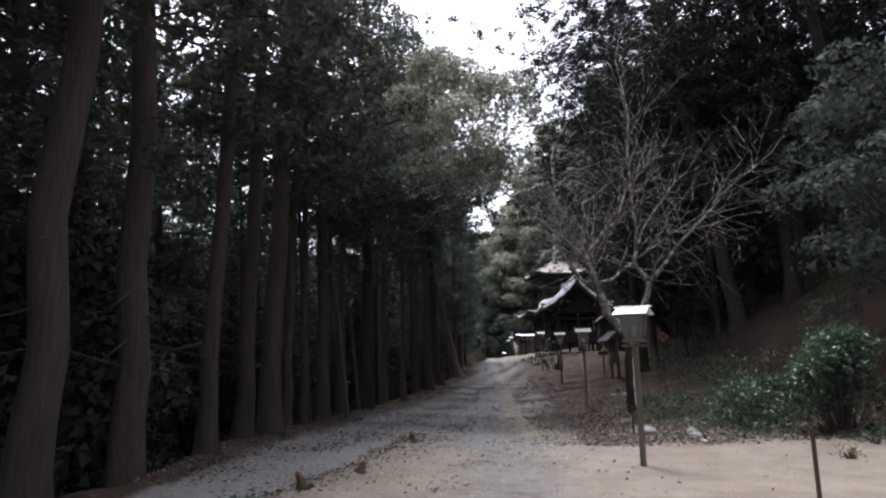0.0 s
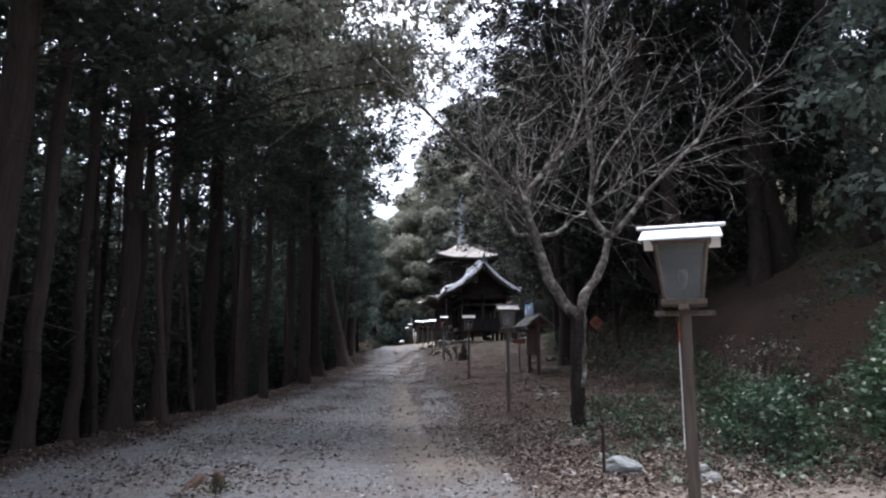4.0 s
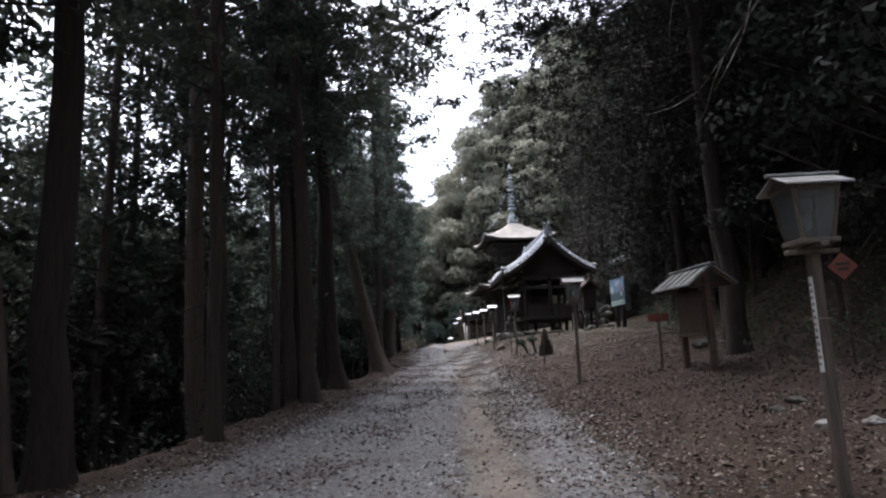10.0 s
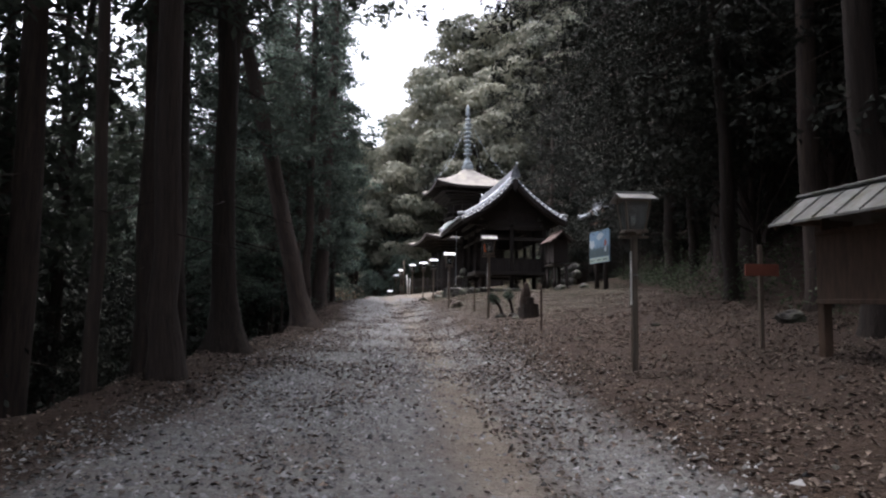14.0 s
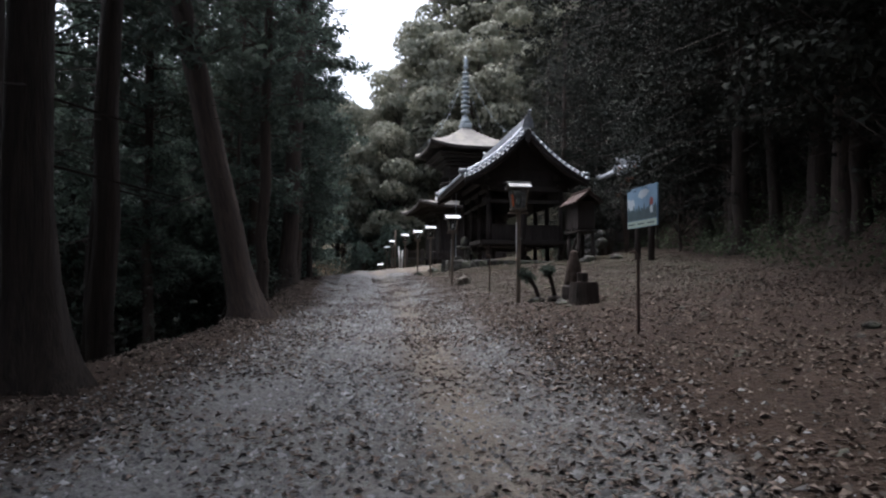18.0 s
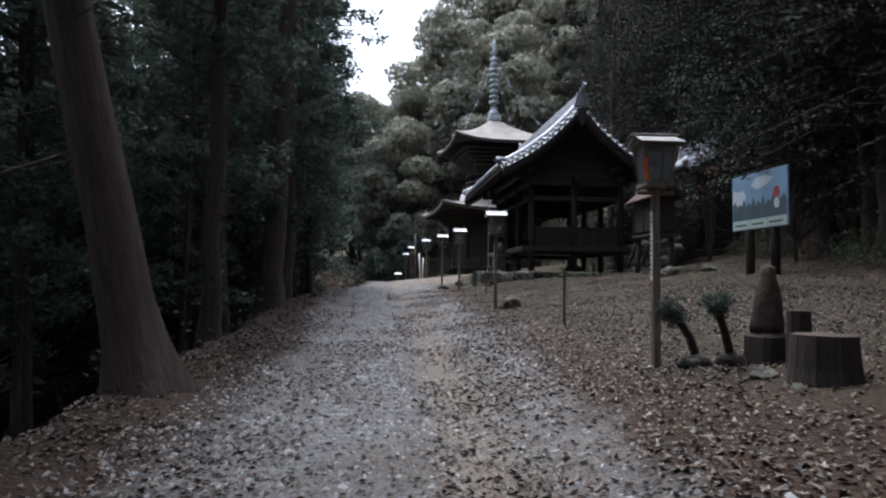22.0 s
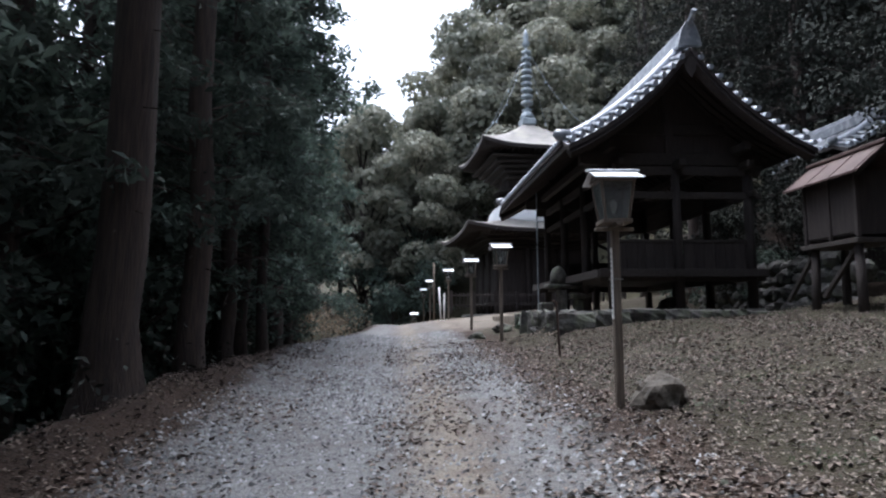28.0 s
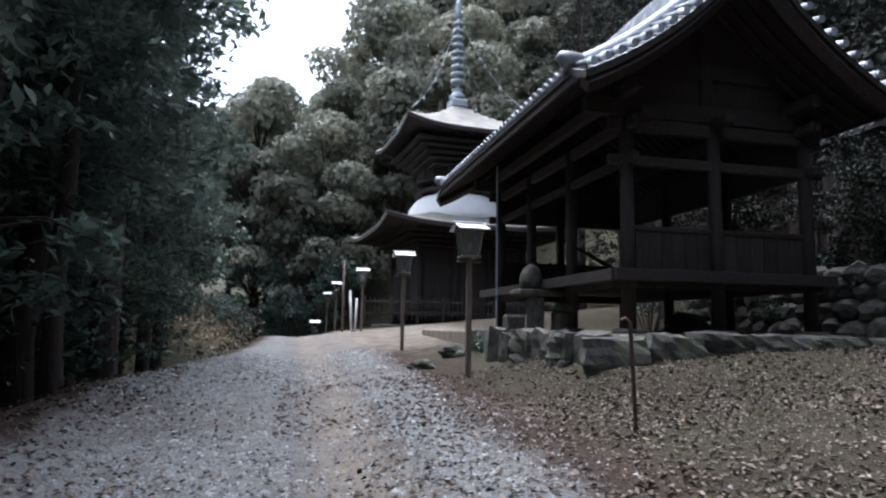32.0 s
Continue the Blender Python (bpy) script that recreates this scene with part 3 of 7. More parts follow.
def stone_mesh(name, x, y, s, material, rng):
    """Many angular flat-topped chips half sunk in the ground."""
    n = len(x)
    z = ground_z(x, y)
    ang = rng.uniform(0, 6.28, n)
    base = np.array([[1, 0, -0.2], [0, 0.8, -0.2], [-0.9, 0.1, -0.2], [0.1, -0.75, -0.2], [0.6, 0.1, 0.4], [0.0, 0.5, 0.45], [-0.55, 0.05, 0.4], [0.1, -0.4, 0.45]])
    v = base[None] * (1 + rng.uniform(-0.4, 0.4, (n, 8, 3))) * s[:, None, None]
    c, si = np.cos(ang)[:, None], np.sin(ang)[:, None]
    vx, vy = v[:, :, 0] * c - v[:, :, 1] * si, v[:, :, 0] * si + v[:, :, 1] * c
    v = np.stack([vx + x[:, None], vy + y[:, None], v[:, :, 2] + z[:, None]], -1).reshape(-1, 3)
    quads = np.array([[0, 1, 5, 4], [1, 2, 6, 5], [2, 3, 7, 6], [3, 0, 4, 7], [4, 5, 6, 7]])
    loops = (quads[None] + (np.arange(n) * 8)[:, None, None]).reshape(-1)
    me = bpy.data.meshes.new(name)
    me.vertices.add(len(v))
    me.vertices.foreach_set("co", v.astype(np.float32).ravel())
    me.loops.add(len(loops))
    me.loops.foreach_set("vertex_index", loops.astype(np.int32))
    me.polygons.add(len(loops) // 4)
    me.polygons.foreach_set("loop_start", np.arange(0, len(loops), 4, dtype=np.int32))
    me.update(calc_edges=True)
    me.materials.append(material)
    return me


def scatter_gravel():
    rng = np.random.default_rng(4)
    n = 150000
    y = rng.uniform(2, 66, n)
    edge = np.interp(y, EDGE_Y, EDGE_X)
    right = np.interp(y, [0, 14, 20, 40, 60], [2.4, 2.0, 2.2, 2.6, 3.3])
    x = edge + np.interp(y, [0, 34, 46, 54, 60], [0.2, 0.5, 0.6, 0.5, -0.2]) + rng.beta(1.4, 1.6, n) * (right + 0.5 - edge)
    keep = np.sin(1.9 * x) * np.sin(0.6 * y + x) + rng.uniform(-1, 1, n) > -0.45 + 0.4 * (1 - smooth(6, 16, y))
    keep &= rng.uniform(0, 1, n) < 1.25 - smooth(right - 0.6, right + 0.9, x)
    # bare trodden strip on the right half of the road
    bare = np.exp(-((x - np.interp(y, [13, 18, 22, 50], [1.2, 1.0, 0.9, 1.9])) / np.interp(y, [13, 20, 24], [1.0, 0.75, 0.55])) ** 2) * (0.6 + 0.4 * np.sin(0.9 * y))
    keep &= rng.uniform(0, 1, n) > 0.8 * bare
    keep &= (y > 12) | (x < np.interp(y, RIDGE_Y, RIDGE_X) - 0.1) | (rng.uniform(0, 1, n) < 0.25)
    x, y = x[keep], y[keep]
    s = rng.gamma(4.0, 0.0056, len(x)).clip(0.008, 0.045) * np.interp(y, [0, 15, 24, 40, 60], [0.75, 0.85, 1.05, 1.1, 1.0])
    tagged(new("gravel", chip_mesh("gravel", x, y, s, M_GRAVEL, rng)), "loose grey crushed stone lying on the road", "gravel", kind="stuff")
    n = 90
    x, y = rng.normal(4.2, 1.3, n).clip(1.9, 7.5), rng.normal(13.9, 0.6, n)
    tagged(new("pale_rubble", stone_mesh("pale_rubble", x, y, rng.gamma(3.0, 0.011, n).clip(0.02, 0.07), M_PALEROCK, rng)), "pale broken stones among dead leaves at the foot of the bank", "rubble", kind="stuff")
    n = 120
    y = rng.uniform(2, 16, n)
    x = np.interp(y, RIDGE_Y, RIDGE_X) + 0.15 + rng.normal(size=n) * 0.3
    tagged(new("ridge_stones", stone_mesh("ridge_stones", x, y, rng.gamma(3.0, 0.008, n).clip(0.012, 0.045), M_PALEROCK, rng)), "small pale stones along the worn ridge of the track", "stones", kind="stuff")
    n = 900
    x, y = rng.uniform(3, 9.5, n), rng.uniform(22, 57, n)
    tagged(new("bank_stones", stone_mesh("bank_stones", x, y, rng.gamma(3.0, 0.009, n).clip(0.012, 0.06), M_STONE, rng)), "small stones scattered on the leafy bank", "stones", kind="stuff")


scatter_litter()
scatter_gravel()


# ---- wooden lantern posts ----
def lantern_post(strip=False, orange=None, dull=False, wide=1.08, wire=True):
    """One wooden roadside lantern, 2.45 m high, at the origin."""
    o = thing("lantern_post", (0, 0, 0), "grey wooden post lantern with a sheet metal gable roof", "lantern", "lanterns along the road")
    part("post", Mb().box(0, 0, 0.78, 0.08, 0.08, 2.06, 0.008), M_POST, o)
    part("cross_board", Mb().box(0, 0, 1.815, 0.4, 0.07, 0.035, 0.006), M_POST, o)
    part("cross_board", Mb().box(0, 0, 1.85, 0.07, 0.4, 0.035, 0.006), M_POST, o)
    part("tray", Mb().box(0, 0, 1.888, 0.3, 0.3, 0.04, 0.006), M_POST, o)
    zb, zt, rb, rt = 1.91, 2.29, 0.118, 0.168
    for sx in (-1, 1):
        for sy in (-1, 1):
            part("corner_strut", Mb().beam((sx * rb, sy * rb, zb), (sx * rt, sy * rt, zt), 0.026, 0.026, 0.004), M_POST, o)
    for k in range(4):
        q = Matrix.Rotation(k * math.pi / 2, 3, "Z")
        vs = [q @ Vector(p) for p in ((-rb, -rb - 0.004, zb), (rb, -rb - 0.004, zb), (rt, -rt - 0.004, zt), (-rt, -rt - 0.004, zt), (-rb, -rb + 0.004, zb), (rb, -rb + 0.004, zb), (rt, -rt + 0.004, zt), (-rt, -rt + 0.004, zt))]
        part("pane", Mb().add(vs, [(0, 1, 2, 3), (7, 6, 5, 4), (0, 4, 5, 1), (3, 2, 6, 7), (0, 3, 7, 4), (1, 5, 6, 2)]), M_PANE, o, "grey glass pane")
    part("bulb", Mb().lathe([(0.012, 1.98), (0.02, 2.0), (0.034, 2.05), (0.036, 2.09), (0.02, 2.12)], sides=10), M_BULB, o, smooth=True)
    part("top_frame", Mb().box(0, 0, 2.3, 0.37, 0.37, 0.03, 0.005), M_POST, o)
    tin = M_TINDULL if dull else M_TIN
    for s in (-1, 1):
        vs = [(-0.225 * wide, 0, 2.42), (0.225 * wide, 0, 2.42), (0.235 * wide, s * 0.25, 2.315), (-0.235 * wide, s * 0.25, 2.315)]
        vs += [(x, y, z - 0.012) for x, y, z in vs]
        part("roof_sheet", Mb().add(vs, [(0, 1, 2, 3), (7, 6, 5, 4), (0, 4, 5, 1), (3, 2, 6, 7), (0, 3, 7, 4), (1, 5, 6, 2)]), tin, o, "bright sheet metal roof slope")
        part("gable_board", Mb().add([(s * 0.2, -0.18, 2.318), (s * 0.2, 0.18, 2.318), (s * 0.2, 0, 2.405), (s * 0.18, -0.18, 2.318), (s * 0.18, 0.18, 2.318), (s * 0.18, 0, 2.405)], [(0, 1, 2), (5, 4, 3), (0, 3, 4, 1), (1, 4, 5, 2), (2, 5, 3, 0)]), M_POST, o)
    part("ridge_cap", Mb().box(0, 0, 2.43, 0.52 * wide, 0.055, 0.022, 0.004), tin, o)
    if strip:
        lb = part("name_strip", Mb().box(-0.0445, -0.01, 1.26, 0.008, 0.05, 0.72, 0.001), M_WHITE, o, "white strip with upright grey writing")
        for k in range(13):
            part("writing", Mb().box(-0.05, -0.01 + 0.003 * (-1) ** k, 1.56 - 0.05 * k, 0.003, 0.02 + 0.004 * (k % 3), 0.022 + 0.006 * (k % 2)), M_GREYINK, lb)
    if strip and wire:
        part("wire_tie", Mb().tube([(0.075 * math.cos(a), 0.075 * math.sin(a), 1.3) for a in [k * math.pi / 5 for k in range(11)]], [0.004] * 11, 5, caps=False), M_TINDULL, o, "twisted wire round the post")
        part("wire_end", Mb().tube([(-0.06, -0.05, 1.3), (-0.1, -0.08, 1.315)], [0.004, 0.003], 5), M_TINDULL, o)
    if orange and dull:
        part("paint_mark", Mb().beam((-rb - 0.012, -rb - 0.012, zb + 0.02), (-rb - 0.012 - 0.6 * (rt - rb), -rb - 0.012 - 0.6 * (rt - rb), zb + 0.25), 0.03, 0.03, 0.003), M_ORANGE, o, "orange mark on the corner strut")
    if orange:
        part("paint_mark", Mb().box(-0.0435, -0.01, orange, 0.006, 0.05, 0.15, 0.001), M_ORANGE, o, "small orange mark on the post")
    return o


LANTERN_A = lantern_post()
LANTERN_B = lantern_post(strip=True)
LANTERN_C = lantern_post(strip=True, orange=0.96, dull=True, wide=0.97)
LANTERN_D = lantern_post(strip=True, orange=1.68, wide=1.14, wire=False)
# white strip here stands in for light on the post's road side
LANTERN_E = lantern_post(strip=True, dull=True)
LANTERNS = [
    (LANTERN_D, 2.39, 10.47, -0.28, -27), (LANTERN_E, 3.16, 20.9, -0.17, -3), (LANTERN_E, 3.58, 30.87, 0.08, -4),
    (LANTERN_C, 3.6, 41.07, 0.52, -3), (LANTERN_B, 3.656, 50.17, 0.7, -2), (LANTERN_A, 4.0, 59.42, 1.02, 4),
    (LANTERN_A, 3.95, 65.2, 1.2, 2), (LANTERN_A, 3.95, 74.5, 1.57, 0), (LANTERN_A, 3.48, 82.2, 1.52, 3),
    (LANTERN_A, 3.39, 88.7, 1.3, 0), (LANTERN_A, 2.58, 84.1, -0.4, 2)]
used = set()
for src, x, y, z, rz in LANTERNS:
    if src in used:
        copy_thing(src, pose(x, y, z, 0, 0, rz))
    else:
        src.matrix_basis = pose(x, y, z, 0, 0, rz)
        used.add(src)


# ---- tiled roofs ----
def roof_z(s, eave, ridge):
    """Height of a hollow-curved slope, s from 0 at the ridge to 1 at the eave."""
    return ridge + (eave - ridge) * (1.45 * s - 0.45 * s * s)


def tiled_roof(parent, half, y0, y1, eave, ridge, step=0.24, fall=0.16):
    """A gable roof of pan and round tiles with its ridge along y; the verges curve down."""
    n = 12
    curl = 0.62
    for s in (-1, 1):
        top = [(s * half * i / n, roof_z(i / n, eave, ridge)) for i in range(n + 1)]
        ys = [y0, y0 + 0.12, y0 + 0.3, y0 + curl, y1 - curl, y1 - 0.3, y1 - 0.12, y1]
        dz = [-fall, -fall * 0.84, -fall * 0.56, 0, 0, -fall * 0.56, -fall * 0.84, -fall]
        k, m = n + 1, len(ys)
        sink = [0.1, 0.09, 0.06, 0, 0, 0.06, 0.09, 0.1]
        up = [(x, y, z - q + d * (0.35 + 0.65 * min(1, i / 3))) for y, d, q in zip(ys, dz, sink) for i, (x, z) in enumerate(top)]
        down = [(x, y, z - 0.12) for x, y, z in up]
        deck = Mb()
        deck.add(up, [(j * k + i, j * k + i + 1, (j + 1) * k + i + 1, (j + 1) * k + i) for j in range(m - 1) for i in range(n)])
        board = Mb()
        board.add(down, [(j * k + i, (j + 1) * k + i, (j + 1) * k + i + 1, j * k + i + 1) for j in range(m - 1) for i in range(n)])
        rim = [j * k + n for j in range(m)]
        board.add([up[i] for i in rim] + [down[i] for i in rim], [(j, j + 1, m + j + 1, m + j) for j in range(m - 1)])
        for j in (0, m - 1):
            board.add([up[j * k + i] for i in range(k)] + [down[j * k + i] for i in range(k)], [(i, i + 1, k + i + 1, k + i) for i in range(n)])
        part("roof_deck", deck, M_TILE, parent, "grey pan tile slope", True)
        part("roof_board", board, M_WOOD, parent, "dark boarded underside")
        row_me = Mb().tube([(x, 0, z + 0.02) for x, z in top], [0.06] * (n + 1), 8).mesh("round_tile_row", M_TILE, True)
        cap_me = Mb().tube([(0, 0, 0), (s * 0.05, 0, -0.02)], [0.062, 0.062], 12).mesh("eave_tile", M_TILECAP)
        count = int((y1 - y0 - 2 * curl - 0.3) / step)
        for q in range(count + 1):
            y = y0 + curl + 0.2 + (y1 - y0 - 2 * curl - 0.4) * q / count
            part("round_tile_row", row_me, M_TILE, parent).location = (0, y, 0)
            part("eave_tile", cap_me, M_TILECAP, parent, "pale round eave tile").location = (s * half, y, eave + 0.03)
        for yv, d in ((y0, -1), (y1, 1)):
            arc = [(0, -d * curl, 0.02), (0, -d * 0.3, 0.01 - fall * 0.56), (0, -d * 0.12, 0.01 - fall * 0.84), (0, d * 0.03, -fall)]
            verge_me = Mb().tube(arc, [0.052, 0.052, 0.053, 0.054], 8).mesh("verge_tile", M_TILE, True)
            end_me = Mb().tube([(0, -d * 0.1, 0.008 - fall * 0.86), (0, d * 0.02, -0.012 - fall), (0, d * 0.07, -0.02 - fall)], [0.062, 0.066, 0.066], 12).mesh("verge_end", M_TILECAP)
            cnt = int(half * 1.3 / 0.33)
            for q in range(cnt + 1):
                f = 0.05 + 0.93 * (q + 0.4) / (cnt + 0.6)
                v = part("verge_tile", verge_me, M_TILE, parent)
                v.location = (s * half * f, yv, roof_z(f, eave, ridge))
                part("verge_end", end_me, M_TILECAP, v)
            part("descending_ridge", Mb().tube([(x, yv - d * (curl + 0.05), z + 0.04) for x, z in top], [0.125] * (n + 1), 8), M_TILECAP, parent, "pale rounded descending ridge", True)
            part("bargeboard", Mb().tube([(x * 0.985, yv - d * 0.15, z - 0.27 - fall * (0.35 + 0.65 * min(1, i / 3))) for i, (x, z) in enumerate(top)], [0.14] * (n + 1), 4), M_WOOD, parent)
            part("corner_tile", Mb().tube([(s * half * 0.93, yv - d * 0.62, eave + 0.14), (s * half * 1.02, yv - d * 0.62, eave + 0.13), (s * half * 1.06, yv - d * 0.62, eave + 0.2)], [0.13, 0.15, 0.08], 10), M_TILE, parent, "round corner tile", True)
    part("ridge", Mb().box(0, (y0 + y1) / 2, ridge + 0.14, 0.3, y1 - y0 - 0.1, 0.34, 0.04), M_TILE, parent)
    part("ridge_cover", Mb().tube([(0, y0 - 0.02, ridge + 0.36), (0, y0 + 1.2, ridge + 0.33), (0, y1 - 1.2, ridge + 0.33), (0, y1 + 0.02, ridge + 0.36)], [0.11] * 4, 8), M_TILE, parent, "", True)
    for yv, d in ((y0, -1), (y1, 1)):
        part("ridge_end_ornament", Mb().add([(-0.3, yv, ridge - 0.12), (-0.2, yv, ridge + 0.28), (-0.07, yv + d * 0.05, ridge + 0.48), (0.07, yv + d * 0.05, ridge + 0.48), (0.2, yv, ridge + 0.28), (0.3, yv, ridge - 0.12),
             (-0.3, yv - d * 0.12, ridge - 0.12), (-0.2, yv - d * 0.12, ridge + 0.28), (-0.07, yv - d * 0.08, ridge + 0.48), (0.07, yv - d * 0.08, ridge + 0.48), (0.2, yv - d * 0.12, ridge + 0.28), (0.3, yv - d * 0.12, ridge - 0.12)],
             [(0, 1, 2, 3, 4, 5), (11, 10, 9, 8, 7, 6), (0, 6, 7, 1), (1, 7, 8, 2), (2, 8, 9, 3), (3, 9, 10, 4), (4, 10, 11, 5), (5, 11, 6, 0)]), M_TILE, parent)
        part("ridge_end_horn", Mb().tube([(0, yv + d * 0.0, ridge + 0.42), (0, yv + d * 0.16, ridge + 0.52), (0, yv + d * 0.3, ridge + 0.64)], [0.08, 0.075, 0.07], 8), M_TILE, parent)


# ---- open hall ----
def open_hall():
    cx, z0 = 8.55, 1.78
    o = thing("open_hall", (cx, 63.3, z0), "dark wooden open hall on posts with a curved tiled gable roof", "hall")
    xs = [-1.6, 0.15, 2.1]
    ys = [-3.5, -1.2, 1.1, 3.4]
    top = 3.75
    floor = 0.98
    for i, x in enumerate(xs):
        for j, y in enumerate(ys):
            if i == 1 and j in (1, 2):
                continue
            part("post", Mb().tube([(x, y, -0.1), (x, y, top)], [0.125, 0.115], 12), M_WOOD, o, "", True)
            part("footing_stone", Mb().box(x, y, -0.02, 0.46, 0.46, 0.16, 0.05), M_STONE, o, "flat grey footing stone")
    for z, h in ((top - 0.1, 0.24), (top - 0.75, 0.18), (floor - 0.12, 0.2)):
        for y in (ys[0], ys[-1]):
            part("tie_beam", Mb().beam((xs[0] - 0.35, y, z), (xs[-1] + 0.35, y, z), 0.13, h), M_WOODY, o)
        for x in (xs[0], xs[-1]):
            part("tie_beam", Mb().beam((x, ys[0] - 0.35, z + 0.004), (x, ys[-1] + 0.35, z + 0.004), 0.12, h - 0.02), M_WOODY, o)
    # flat panels added to close the bays between the upper beams
    part("upper_board", Mb().box(xs[-1], (ys[0] + ys[-1]) / 2, top - 0.43, 0.05, ys[-1] - ys[0] - 0.2, 0.5, 0.004), M_WOODY, o, "dark panel between the upper beams")
    part("upper_board", Mb().box((xs[0] + xs[-1]) / 2, ys[-1], top - 0.43, xs[-1] - xs[0] - 0.2, 0.05, 0.5, 0.004), M_WOODY, o, "dark panel between the upper beams")
    w, mid = xs[-1] - xs[0] + 0.62, (xs[0] + xs[-1]) / 2 - 0.14
    for k in range(24):
        y = ys[0] - 0.35 + (ys[-1] - ys[0] + 0.7) * (k + 0.5) / 24
        part("floor_board", Mb().box(mid, y, floor + 0.02, w, 0.298, 0.05, 0.006), M_WOODY, o)
    part("floor_rim", Mb().beam((xs[0] - 0.47, ys[0] - 0.42, floor - 0.03), (xs[-1] + 0.19, ys[0] - 0.42, floor - 0.03), 0.09, 0.2), M_WOODY, o)
    part("floor_rim", Mb().beam((xs[0] - 0.47, ys[0] - 0.37, floor - 0.03), (xs[0] - 0.47, ys[-1] + 0.37, floor - 0.03), 0.09, 0.2), M_WOODY, o)
    part("floor_rim", Mb().beam((xs[-1] + 0.19, ys[0] - 0.37, floor - 0.03), (xs[-1] + 0.19, ys[-1] + 0.37, floor - 0.03), 0.09, 0.2), M_WOODY, o)
    bt = floor + 0.78
    def boards(ax, fixed, a, b):
        n = max(1, int(abs(b - a) / 0.24))
        for k in range(n):
            c = a + (b - a) * (k + 0.5) / n
            d = abs(b - a) / n - 0.008
            if ax == "x":
                part("waist_board", Mb().box(c, fixed, floor + 0.42, d, 0.03, 0.74, 0.004), M_WOOD, o)
            else:
                part("waist_board", Mb().box(fixed, c, floor + 0.42, 0.03, d, 0.74, 0.004), M_WOOD, o)
    boards("x", ys[0], xs[0] + 0.14, xs[1] - 0.14)
    boards("x", ys[0], xs[1] + 0.14, xs[2] - 0.14)
    boards("y", xs[2], ys[0] + 0.14, ys[3] - 0.14)
    boards("x", ys[3], xs[0] + 0.14, xs[2] - 0.14)
    for y in (ys[0], ys[3]):
        part("rail", Mb().beam((xs[0] + 0.1, y, bt + 0.04), (xs[2] - 0.1, y, bt + 0.04), 0.08, 0.09), M_WOODY, o)
    part("rail", Mb().beam((xs[2], ys[0] + 0.1, bt + 0.045), (xs[2], ys[3] - 0.1, bt + 0.045), 0.08, 0.09), M_WOODY, o)
    part("brace", Mb().beam((xs[1], ys[3], top - 1.2), (xs[2] - 0.3, ys[3] - 0.1, bt), 0.08, 0.1), M_WOODY, o)
    half, y0, y1 = 3.08, -4.95, 5.25
    eave, ridge = 4.17, 6.55
    for y, d in ((ys[0], -1), (ys[-1], 1)):
        part("gable_beam", Mb().beam((-2.4, y, top + 0.2), (2.5, y, top + 0.2), 0.2, 0.32), M_WOODY, o)
        part("gable_beam", Mb().beam((-1.5, y, top + 1.0), (1.5, y, top + 1.0), 0.18, 0.28), M_WOODY, o)
        part("king_post", Mb().beam((0, y, top + 0.36), (0, y, ridge - 0.3), 0.22, 0.22), M_WOOD, o)
        wall = Mb().add([(-2.3, y, top + 0.1), (2.3, y, top + 0.1), (1.1, y, top + 1.45), (0, y, ridge - 0.35), (-1.1, y, top + 1.45), (-2.3, y - d * 0.05, top + 0.1), (2.3, y - d * 0.05, top + 0.1), (1.1, y - d * 0.05, top + 1.45), (0, y - d * 0.05, ridge - 0.35), (-1.1, y - d * 0.05, top + 1.45)],
                        [(0, 1, 2, 3, 4), (9, 8, 7, 6, 5), (0, 5, 6, 1), (1, 6, 7, 2), (2, 7, 8, 3), (3, 8, 9, 4), (4, 9, 5, 0)])
        part("gable_boarding", wall, M_WOOD, o)
        for px in (-1.45, 0.15, 1.95):
            part("bracket", Mb().box(px, y + d * 0.22, top + 0.02, 0.2, 0.6, 0.2, 0.03), M_WOODY, o)
        part("pendant", Mb().add([(-0.2, y0 - 0.03 if d < 0 else y1 + 0.03, ridge - 0.25), (0.2, y0 - 0.03 if d < 0 else y1 + 0.03, ridge - 0.25), (0.12, y0 - 0.03 if d < 0 else y1 + 0.03, ridge - 0.75), (0, y0 - 0.03 if d < 0 else y1 + 0.03, ridge - 0.95), (-0.12, y0 - 0.03 if d < 0 else y1 + 0.03, ridge - 0.75),
             (-0.2, y0 + 0.03 if d < 0 else y1 - 0.03, ridge - 0.25), (0.2, y0 + 0.03 if d < 0 else y1 - 0.03, ridge - 0.25), (0.12, y0 + 0.03 if d < 0 else y1 - 0.03, ridge - 0.75), (0, y0 + 0.03 if d < 0 else y1 - 0.03, ridge - 0.95), (-0.12, y0 + 0.03 if d < 0 else y1 - 0.03, ridge - 0.75)],
             [(0, 1, 2, 3, 4), (9, 8, 7, 6, 5), (0, 5, 6, 1), (1, 6, 7, 2), (2, 7, 8, 3), (3, 8, 9, 4), (4, 9, 5, 0)]), M_WOOD, o)
    for s in (-1, 1):
        pts = [(s * half * f, 0, roof_z(f, eave, ridge) - 0.2) for f in (0.02, 0.35, 0.7, 0.985)]
        me = Mb().tube(pts, [0.06] * 4, 4).mesh("rafter", M_WOOD)
        for k in range(33):
            part("rafter", me, M_WOOD, o).location = (0, y0 + 0.25 + (y1 - y0 - 0.5) * k / 32, 0)
        part("eave_board", Mb().beam((s * (half - 0.06), y0 + 0.05, eave - 0.2), (s * (half - 0.06), y1 - 0.05, eave - 0.2), 0.05, 0.14), M_WOODY, o)
